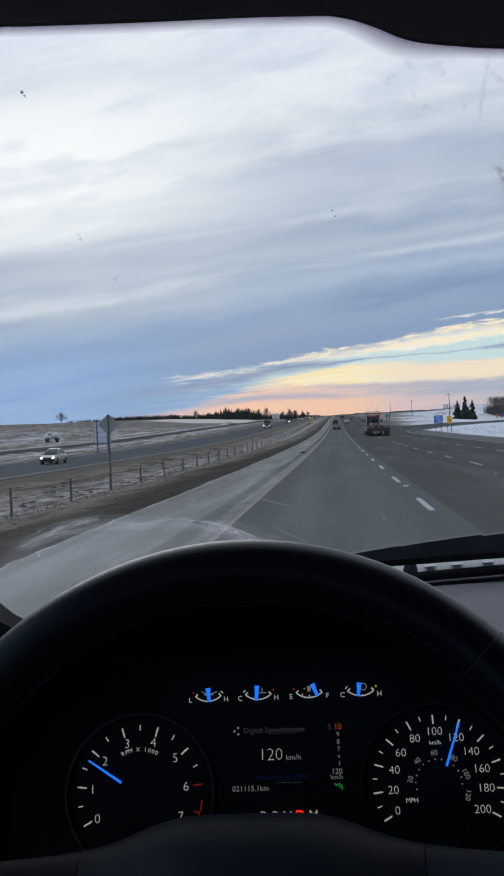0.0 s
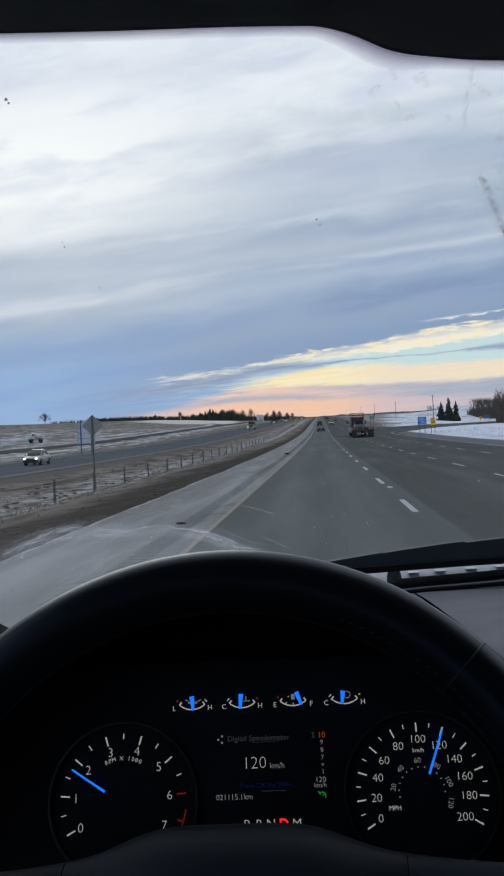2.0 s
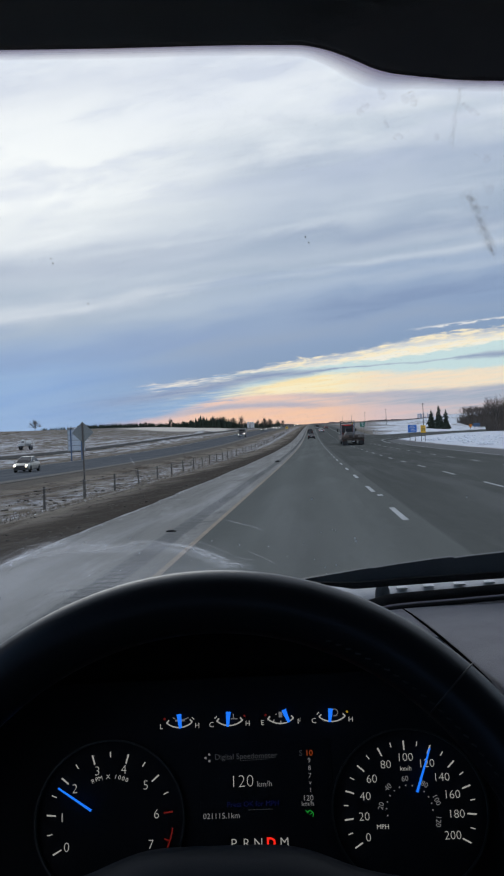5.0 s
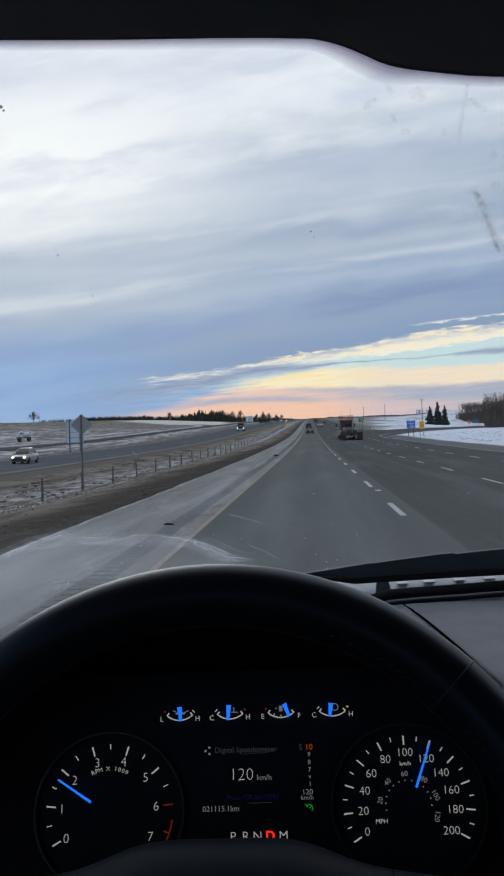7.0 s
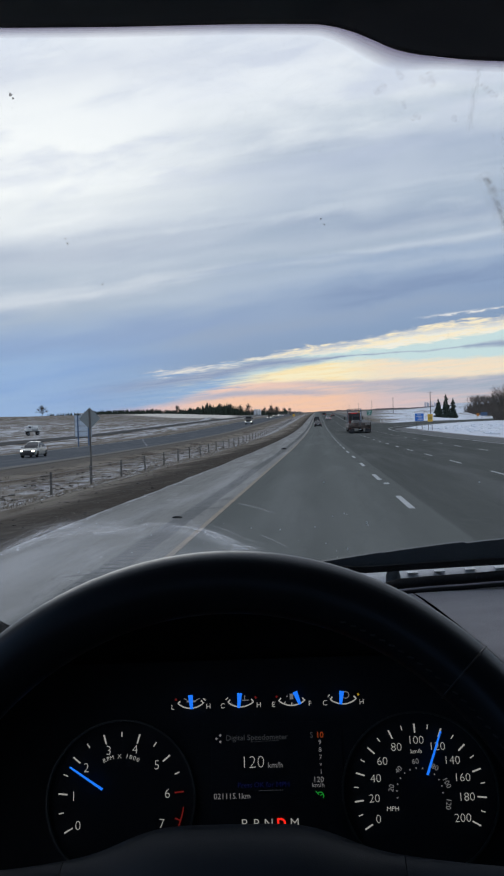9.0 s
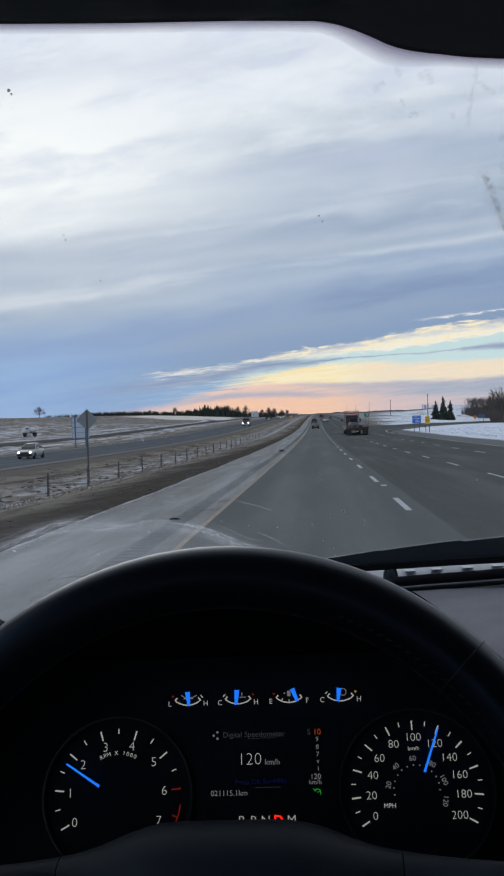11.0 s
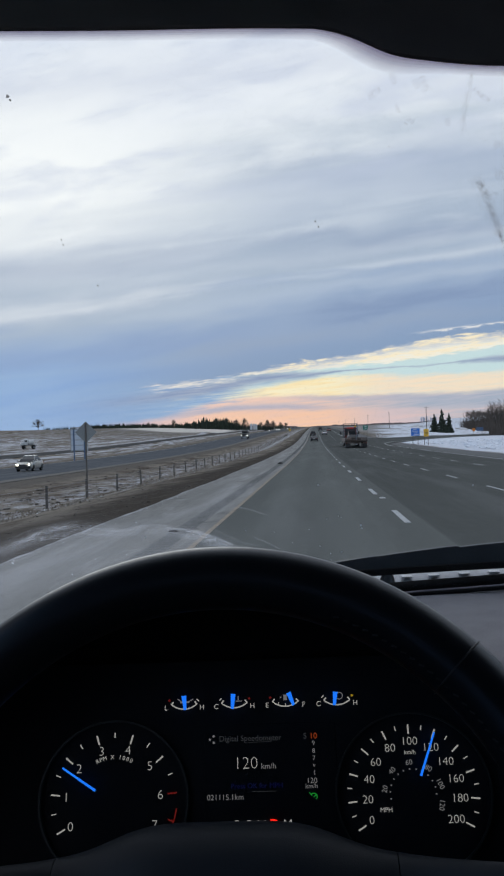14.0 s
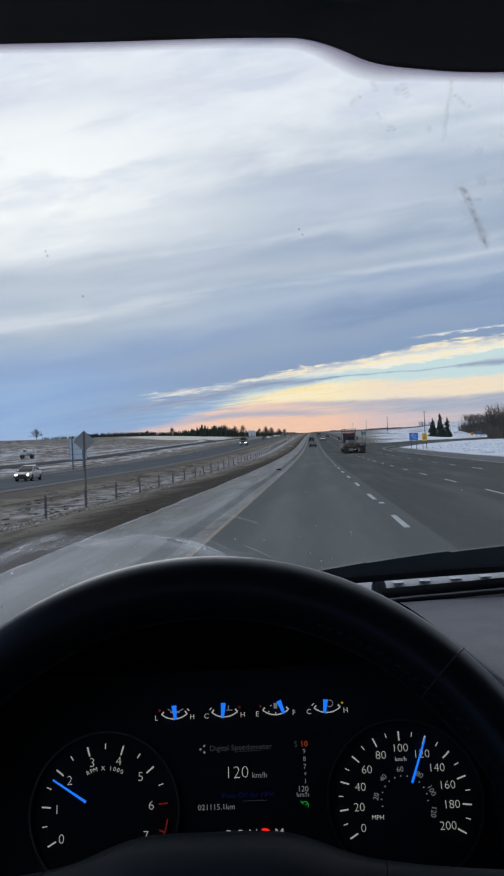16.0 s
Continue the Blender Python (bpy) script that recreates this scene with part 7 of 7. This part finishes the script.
for k in range(3):
    x, y = -62.9 + 2.45 * k, 903 + 1.5 * (k % 2)
    b = thing("storage_tank", "tall white cylindrical tank beside the shelterbelt", "storage tank", pose(x, y, ground_z(x, y)), group="storage tanks")
    bm = bmesh.new()
    loft(bm, [[(rr * math.cos(math.tau * i / 18), rr * math.sin(math.tau * i / 18), h) for i in range(18)] for rr, h in ((1.15, -0.3), (1.15, 5.7), (1.0, 6.0))])
    part("drum", bm, M_SHED, b)
    bm = bmesh.new()
    loft(bm, [[(rr * math.cos(math.tau * i / 12), rr * math.sin(math.tau * i / 12), h) for i in range(12)] for rr, h in ((0.45, 6.0), (0.4, 6.3))])
    part("lid", bm, M_ROOF, b)
for x, y, w in ((-330, 1250, 20),):
    z = ground_z(x, y)
    b = thing("farm_shed", "pale farm shed far off on the prairie", "shed", pose(x, y, z))
    bm = bmesh.new()
    box(bm, 0, 0, 1.8, w, 9, 4.2, 0.1)
    part("wall", bm, M_SHED, b)
    bm = bmesh.new()
    loft(bm, [[(sx * (w / 2 + 0.4), yy, zz) for yy, zz in ((-5, 3.8), (0, 6), (5, 3.8))] for sx in (-1, 1)])
    part("roof", bm, M_ROOF, b)

# ---- trees ----
M_NEEDLE = surface("spruce_needles", (0.018, 0.030, 0.020), (0.035, 0.048, 0.030), 1.2, 0.9)
M_BARK = surface("bark", (0.10, 0.085, 0.07), (0.06, 0.05, 0.045), 3, 0.95, bump=0.4)
M_TWIG = surface("bare_twigs", (0.15, 0.125, 0.105), (0.09, 0.076, 0.066), 0.7, 0.95)


def spruce(m, h, seed, label, group=""):
    """Trunk with whorls of drooping boughs, each a fan of small needle blades."""
    r = random.Random(seed)
    t = thing("spruce_tree", label, "tree", m, group)
    bm = bmesh.new()
    tube(bm, [(0, 0, -0.3), (0, 0, h * 0.5), (0, 0, h * 0.97)], [0.02 * h, 0.012 * h, 0.003 * h], 7)
    part("trunk", bm, M_BARK, t)
    verts, faces = [], []
    z = 0.06 * h
    while z < 0.99 * h:
        f = 1 - z / h
        reach = (h * 0.29 * (f ** 0.8) + 0.05) * r.uniform(0.72, 1.18)
        for k in range(max(4, int(10 * f) + 3)):
            a = r.uniform(0, math.tau)
            ln = reach * r.uniform(0.42, 1.28)
            c, s = math.cos(a), math.sin(a)
            for q in range(4):
                u0 = ln * (0.12 + 0.22 * q) * 1.0
                u1 = min(u0 + ln * r.uniform(0.28, 0.42), ln * 1.05)
                wd = ln * r.uniform(0.10, 0.20)
                z0 = z - 0.30 * u0 + r.uniform(-0.02, 0.02) * h
                z1 = z - 0.42 * u1
                off = r.uniform(-0.2, 0.2) * ln
                b0 = len(verts)
                verts += [(c * u0 - s * (off - wd), s * u0 + c * (off - wd), z0), (c * u0 - s * (off + wd), s * u0 + c * (off + wd), z0 - 0.02 * h), (c * u1 - s * off, s * u1 + c * off, z1 - 0.02 * h), (c * (u0 + u1) / 2 - s * off, s * (u0 + u1) / 2 + c * off, z0 + 0.02 * h)]
                faces += [(b0, b0 + 1, b0 + 2), (b0, b0 + 3, b0 + 2), (b0 + 1, b0 + 3, b0 + 2)]
        z += h * 0.028 * (0.6 + f)
    me = bpy.data.meshes.new("crown")
    me.from_pydata(verts, [], faces)
    me.materials.append(M_NEEDLE)
    c = new("crown", me)
    c.parent = t
    return t


for x, y, h, sd in ((50.1, 383, 7.9, 1), (52.9, 381, 10.0, 2), (56.3, 384, 8.6, 3)):
    spruce(pose(x, y, ground_z(x, y)), h, sd, "dark green spruce with drooping boughs on the snow", "spruces by the exit")


def bare_tree(m, h, seed, label, group=""):
    """Leafless tree: trunk, forking limbs, and a haze of fine twigs."""
    r = random.Random(seed)
    t = thing("bare_tree", label, "tree", m, group)
    bm = bmesh.new()
    tw = bmesh.new()

    def grow_limb(p, d, ln, rad, depth):
        q = p + d * ln
        tube(bm if depth < 2 else tw, [p, p.lerp(q, 0.5) + Vector((r.uniform(-1, 1), r.uniform(-1, 1), 0)) * ln * 0.05, q], [rad, rad * 0.85, rad * 0.65], 5 if depth < 2 else 3)
        if depth >= 4:
            return
        for _ in range(3 if depth else 4):
            nd = (d + Vector((r.uniform(-1, 1), r.uniform(-1, 1), r.uniform(-0.25, 0.55))) * 0.62).normalized()
            grow_limb(p + d * ln * r.uniform(0.55, 1.0), nd, ln * r.uniform(0.55, 0.78), rad * 0.55, depth + 1)

    grow_limb(Vector((0, 0, -0.3)), Vector((r.uniform(-0.06, 0.06), r.uniform(-0.06, 0.06), 1)).normalized(), h * 0.38, h * 0.016, 0)
    part("trunk", bm, M_BARK, t)
    part("crown", tw, M_TWIG, t, "crown of fine bare twigs")
    return t


proto = [bare_tree(pose(0, 0, -60 - 30 * i), 14, 40 + i, "tall leafless poplar at the edge of the wood", "bare trees of the wood") for i in range(4)]
rnd = random.Random(8)
spots = []
for i in range(150):
    q = rnd.random()
    x = 97 - 13 * q + 55 * rnd.random() ** 1.5
    y = 590 - 235 * q + rnd.uniform(-10, 25)
    spots.append((x, y))
for i, (x, y) in enumerate(spots):
    pr = proto[i % 4]
    k = rnd.uniform(0.75, 1.15)
    mm = pose(x, y, ground_z(x, y), 0, 0, rnd.uniform(0, 360))
    if i < 4:
        pr.matrix_basis = mm
    else:
        copy_thing(pr, mm)
for i in range(7):
    q = (0.1, 0.45, 0.55, 0.68, 0.75, 0.84, 0.95)[i]
    x = 98 - 13 * q + rnd.uniform(2, 14)
    y = 590 - 235 * q
    spruce(pose(x, y, ground_z(x, y)), rnd.uniform(9, 13), 60 + i, "dark spruce standing among bare trees", "spruces in the wood")


# nearer end of the wood, lower and denser
for i in range(46):
    y = 236 + 70 * rnd.random()
    x = 0.192 * y + 22 * rnd.random()
    copy_thing(proto[i % 4], pose(x, y, ground_z(x, y), 0, 0, rnd.uniform(0, 360)) @ Matrix.Scale(rnd.uniform(0.60, 0.92), 4))
for i in range(2):
    x, y = (55.4, 56.6)[i], (276, 284)[i]
    spruce(pose(x, y, ground_z(x, y)), rnd.uniform(6, 8.4), 80 + i, "dark spruce standing among bare trees", "spruces in the wood")


def thicket():
    """The dense undergrowth of the wood: countless thin stems and twigs."""
    r = random.Random(3)
    verts, faces = [], []
    for i in range(15000):
        q = r.random()
        x = 96 - 13 * q + 45 * r.random() ** 1.6
        y = 592 - 238 * q + r.uniform(-12, 20)
        if i % 3 == 0:
            y = 236 + 70 * r.random()
            x = 0.190 * y + 26 * r.random()
        z = ground_z(x, y)
        h = r.uniform(1.5, 8) * (0.6 + 0.4 * r.random()) * (0.75 if i % 3 == 0 else 1.0)
        w = r.uniform(0.03, 0.11)
        l1, l2 = r.uniform(-1, 1), r.uniform(-0.6, 0.6)
        b = len(verts)
        verts += [(x - w, y, z - 0.2), (x + w, y, z - 0.2), (x + l1 + w * 0.5, y + l2, z + h), (x + l1 - w * 0.5, y + l2, z + h), (x, y - w, z - 0.2), (x + l1, y + l2 + w * 0.4, z + h)]
        faces += [(b, b + 1, b + 2, b + 3), (b + 4, b + 1, b + 5), (b, b + 4, b + 5)]
    me = bpy.data.meshes.new("thicket")
    me.from_pydata(verts, [], faces)
    me.materials.append(M_TWIG)
    tagged(new("thicket", me), "dense brown thicket of bare stems under the trees", "thicket", kind="stuff")


thicket()


def round_tree(m, h, wide, twig, seed, label, group=""):
    """Leafless tree with a round crown: limbs fanning from a short trunk, each ending in sprays of twigs."""
    r = random.Random(seed)
    t = thing("bare_tree", label, "tree", m, group)
    bm, tw = bmesh.new(), bmesh.new()
    fork = Vector((0, 0, h * 0.22))
    tube(bm, [(0, 0, -0.3), (0.05 * h * r.uniform(-1, 1), 0, h * 0.12), fork], [h * 0.035, h * 0.028, h * 0.024], 6)
    for i in range(34):
        a, e = r.uniform(0, math.tau), r.uniform(0.05, 1.0)
        up = math.sin(e * math.pi / 2)
        out = math.sqrt(max(0.0, 1 - up * up)) * r.uniform(0.8, 1.05)
        tip = Vector((math.cos(a) * out * wide, math.sin(a) * out * wide, h * (0.24 + 0.74 * up * r.uniform(0.85, 1.04))))
        bend = fork.lerp(tip, 0.5) + Vector((0, 0, h * 0.05))
        tube(bm, [fork, bend, tip], [h * 0.009, h * 0.005, twig * 0.6], 4)
        for j in range(15):
            k = r.uniform(0.45, 1.0)
            p = bend.lerp(tip, (k - 0.5) * 2) if k > 0.5 else fork.lerp(bend, k * 2)
            d = (tip - fork).normalized() + Vector((r.uniform(-1, 1), r.uniform(-1, 1), r.uniform(-0.6, 0.9)))
            tube(tw, [p, p + d.normalized() * h * r.uniform(0.10, 0.22)], [twig, twig * 0.4], 3)
    part("trunk", bm, M_BARK, t)
    part("crown", tw, M_TWIG, t, "round crown of fine bare twigs")


round_tree(pose(-186, 600, ground_z(-186, 600)), 7.0, 5.0, 0.045, 81, "lone bare tree with a round crown on the ridge")
for i, (x, y, h) in enumerate(((-140, 895, 12), (-98, 905, 15), (-88, 905, 16), (-78, 905, 15), (-70, 908, 16), (-47, 915, 14), (-42, 915, 13), (-165, 895, 9), (-66, 1120, 12), (-58, 1130, 13), (-50, 1110, 11), (-43, 1150, 12), (-37, 1180, 11))):
    round_tree(pose(x, y, ground_z(x, y)), h * 0.72, h * 0.30, 0.05, 90 + i, "bare tree rising over the far shelterbelt", "bare trees of the shelterbelt")


def shelterbelt():
    """Far row of spruces along the field, as many small ragged cones."""
    r = random.Random(21)
    verts, faces = [], []

    def cone(x, y, h):
        z = ground_z(x, y) - 0.3
        for lay in range(6):
            z0 = z + h * (0.05 + 0.15 * lay)
            z1 = z0 + h * 0.28
            rad = h * 0.2 * (1 - lay / 6.6)
            b = len(verts)
            n = 7
            for k in range(n):
                a = math.tau * k / n + r.uniform(-0.3, 0.3)
                rr = rad * r.uniform(0.65, 1.25)
                verts.append((x + rr * math.cos(a), y + rr * math.sin(a), z0 + r.uniform(-0.04, 0.04) * h))
            verts.append((x + r.uniform(-0.02, 0.02) * h, y, min(z1, z + h)))
            for k in range(n):
                faces.append((b + k, b + (k + 1) % n, b + n))

    for i in range(980):
        q = r.random() if i < 520 else 0.62 * r.random()
        x = -232 + 200 * q
        y = 890 + 40 * q + r.uniform(-9, 9)
        big = ease(x, -140, -112) * ease(-x, 74, 88)
        cone(x, y, r.uniform(4.0, 6.6) + big * r.choice((0.5, 1.5, 3, 4, 7)) * r.uniform(0.5, 1.1))
    for i in range(190):
        x = r.gauss(-97, 13)
        cone(x, 905 + r.uniform(-10, 12), r.uniform(4.5, 8.5) + 4.5 * r.random() * math.exp(-((x + 92) / 14) ** 2))
    for i in range(60):
        cone(-182 + 22 * r.random(), 600 + r.uniform(-3, 6), r.uniform(1.2, 2.4))
    for i in range(28):
        x = r.uniform(-66, -24)
        cone(x, 1250 + r.uniform(-20, 40), r.uniform(2.2, 5))
    for i in range(260):
        x = r.uniform(-700, 700)
        if abs(x) > 30:
            cone(x, r.uniform(2300, 2900), r.uniform(2, 5))
    me = bpy.data.meshes.new("shelterbelt")
    me.from_pydata(verts, [], faces)
    me.materials.append(M_NEEDLE)
    tagged(new("shelterbelt", me), "far shelterbelt of dark spruces along the stubble field", "tree row", kind="stuff")


shelterbelt()


def far_woods():
    """Low ragged woodland along the skyline, its distance haze put into the colour."""
    r = random.Random(51)
    bm = bmesh.new()
    secs = []
    x = -900.0
    while x < 1500:
        h = 4.0 + 3.2 * noise.noise((x * 0.009, 0.4, 0)) + r.uniform(-0.9, 0.9)
        if -60 < x < 60:
            h *= 0.55
        z = ground_z(x, 3150) - 1.5
        secs.append([(x, 3140, z), (x, 3141 + r.uniform(0, 6), z + 1.5 + max(h, 0.8)), (x, 3170, z + 1.2 + max(h, 0.8) * 0.8), (x, 3175, z)])
        x += r.uniform(2.5, 6)
    loft(bm, secs)
    solo("far_woods", bm, M_FARWOOD, "hazy brown band of distant woods along the skyline", "woods", kind="stuff", smooth=False)


# mauve base colour carries the haze of three kilometres
M_FARWOOD = surface("hazy_woods", (0.19, 0.155, 0.155), (0.145, 0.12, 0.125), 0.03, 0.95, spec=0.0)
far_woods()


# ---- small things on the ground ----
M_DRYGRASS = surface("dry_grass", (0.30, 0.26, 0.205), (0.19, 0.16, 0.125), 3, 0.95)


def tufts():
    r = random.Random(31)
    verts, faces = [], []
    for i in range(3400):
        y = 14 + 150 * r.random() ** 1.6
        x = r.choice((r.uniform(-20.5, -8.6), r.uniform(-13.5, -8.8), r.uniform(-52, -37)))
        z = ground_z(x, y)
        for k in range(9):
            a = r.uniform(0, math.tau)
            h, w = r.uniform(0.03, 0.12), r.uniform(0.008, 0.028)
            ox, oy = r.uniform(-0.25, 0.25), r.uniform(-0.25, 0.25)
            b = len(verts)
            verts += [(x + ox - w * math.cos(a), y + oy - w * math.sin(a), z - 0.02), (x + ox + w * math.cos(a), y + oy + w * math.sin(a), z - 0.02), (x + ox + r.uniform(-0.1, 0.1), y + oy + r.uniform(-0.1, 0.1), z + h)]
            faces.append((b, b + 1, b + 2))
    me = bpy.data.meshes.new("grass_tufts")
    me.from_pydata(verts, [], faces)
    me.materials.append(M_DRYGRASS)
    tagged(new("grass_tufts", me), "dry yellow grass tufts poking through thin snow", "grass", kind="stuff")


tufts()


def lumps(name, label, material, count, where, size, seed):
    r = random.Random(seed)
    verts, faces = [], []
    for i in range(count):
        x, y = where(r)
        z = grade(y) if -4.32 < x < 12.9 else ground_z(x, y)
        s = size * r.uniform(0.4, 1.3)
        b = len(verts)
        n = 6
        for lay, (f, hz) in enumerate(((1.0, -0.02), (0.8, 0.35))):
            for k in range(n):
                a = math.tau * k / n
                q = s * f * r.uniform(0.7, 1.2)
                verts.append((x + q * math.cos(a), y + q * 1.5 * math.sin(a), z + hz * s * r.uniform(0.7, 1.3)))
        verts.append((x, y, z + 0.5 * s))
        for k in range(n):
            faces += [(b + k, b + (k + 1) % n, b + n + (k + 1) % n, b + n + k), (b + n + k, b + n + (k + 1) % n, b + 2 * n)]
    me = bpy.data.meshes.new(name)
    me.from_pydata(verts, [], faces)
    me.materials.append(material)
    tagged(new(name, me), label, name.replace("_", " "), kind="stuff")


M_DRYCLOD = surface("dry_clods", (0.14, 0.125, 0.11), (0.09, 0.08, 0.07), 5, 0.95)
M_CLOD = surface("earth_clods", (0.045, 0.038, 0.032), (0.08, 0.068, 0.058), 6, 0.95)
lumps("snow_lumps", "crumbs of ploughed snow along the paved shoulder", M_SNOW, 900, lambda r: (-4.4 + r.gauss(0, 0.10), 8 + 140 * r.random() ** 1.5), 0.011, 1)
lumps("gravel_clods", "dark clods of gravel on the verge", M_CLOD, 900, lambda r: (r.uniform(-9.6, -4.5), 8 + 110 * r.random() ** 1.4), 0.040, 2)
lumps("dry_clods", "pale dry clods and stones on the verge", M_DRYCLOD, 110, lambda r: (-4.5 - 5.5 * r.random() ** 0.7, 8 + 110 * r.random() ** 1.4), 0.034, 12)
lumps("road_grit", "dark grit scattered over the paved shoulder", M_CLOD, 320, lambda r: (r.uniform(-4.25, -2.1), 7 + 60 * r.random() ** 1.3), 0.010, 13)
lumps("median_snow", "crusted snow lumps in the median grass", M_SNOW, 700, lambda r: (r.uniform(-18, -9), 14 + 110 * r.random() ** 1.4), 0.028, 3)
lumps("snow_clods", "broken clods of ploughed snow on the island", M_SNOW, 420, lambda r: (16.6 + 12 * r.random() ** 1.3, r.uniform(95, 176)), 0.06, 5)
lumps("snow_bank", "rounded chunks of ploughed snow heaped along the island", M_SNOW, 330, lambda r: (19.5 + 9 * r.random() ** 1.2, r.uniform(100, 172)), 0.34, 15)
lumps("sod_clumps", "dark clumps of dead grass in the median", M_CLOD, 420, lambda r: (r.uniform(-20.5, -12.5), 34 + 130 * r.random()), 0.13, 7)
lumps("dirt_clods", "dark lumps of frozen mud on the verge", M_CLOD, 34, lambda r: (r.uniform(-6.4, -4.8), 26 + 26 * r.random()), 0.07, 6)
bm = bmesh.new()
tube(bm, [(-0.09, 0, 0.01), (-0.03, 0.02, 0.015), (0.03, 0.02, 0.015), (0.09, -0.01, 0.01)], [0.012, 0.022, 0.02, 0.012], 7)
solo("tyre_scrap", bm, M_TYRE, "black scrap of tyre tread lying on the shoulder", "debris", pose(-2.62, 16.3, grade(16.3)))
bm = bmesh.new()
tube(bm, [(-0.16, 0.1, 0.02), (0.0, 0.0, 0.05), (0.15, -0.08, 0.03), (0.2, 0.05, 0.02)], [0.03, 0.06, 0.05, 0.02], 7)
solo("tyre_scrap", bm, M_TYRE, "curled black strip of tyre tread near the rumble strip", "debris", pose(-2.55, 65, grade(65)))


# ---- the truck under the cab, plain, so that it stands on the road ----
low = thing("pickup_underbody", "plain dark underbody and tyres of the truck being driven", "truck", CAB @ Matrix.Translation((0.33, 0, -1.6)))
bm = bmesh.new()
box(bm, 0, -0.35, 0.46, 1.66, 2.5, 0.26, 0.04)
part("underbody", bm, M_TRIMBLACK, low)
for s in (-1, 1):
    for y in (0.62, -1.25):
        wheel(low, s * 0.72, y, 0.385, 0.26)
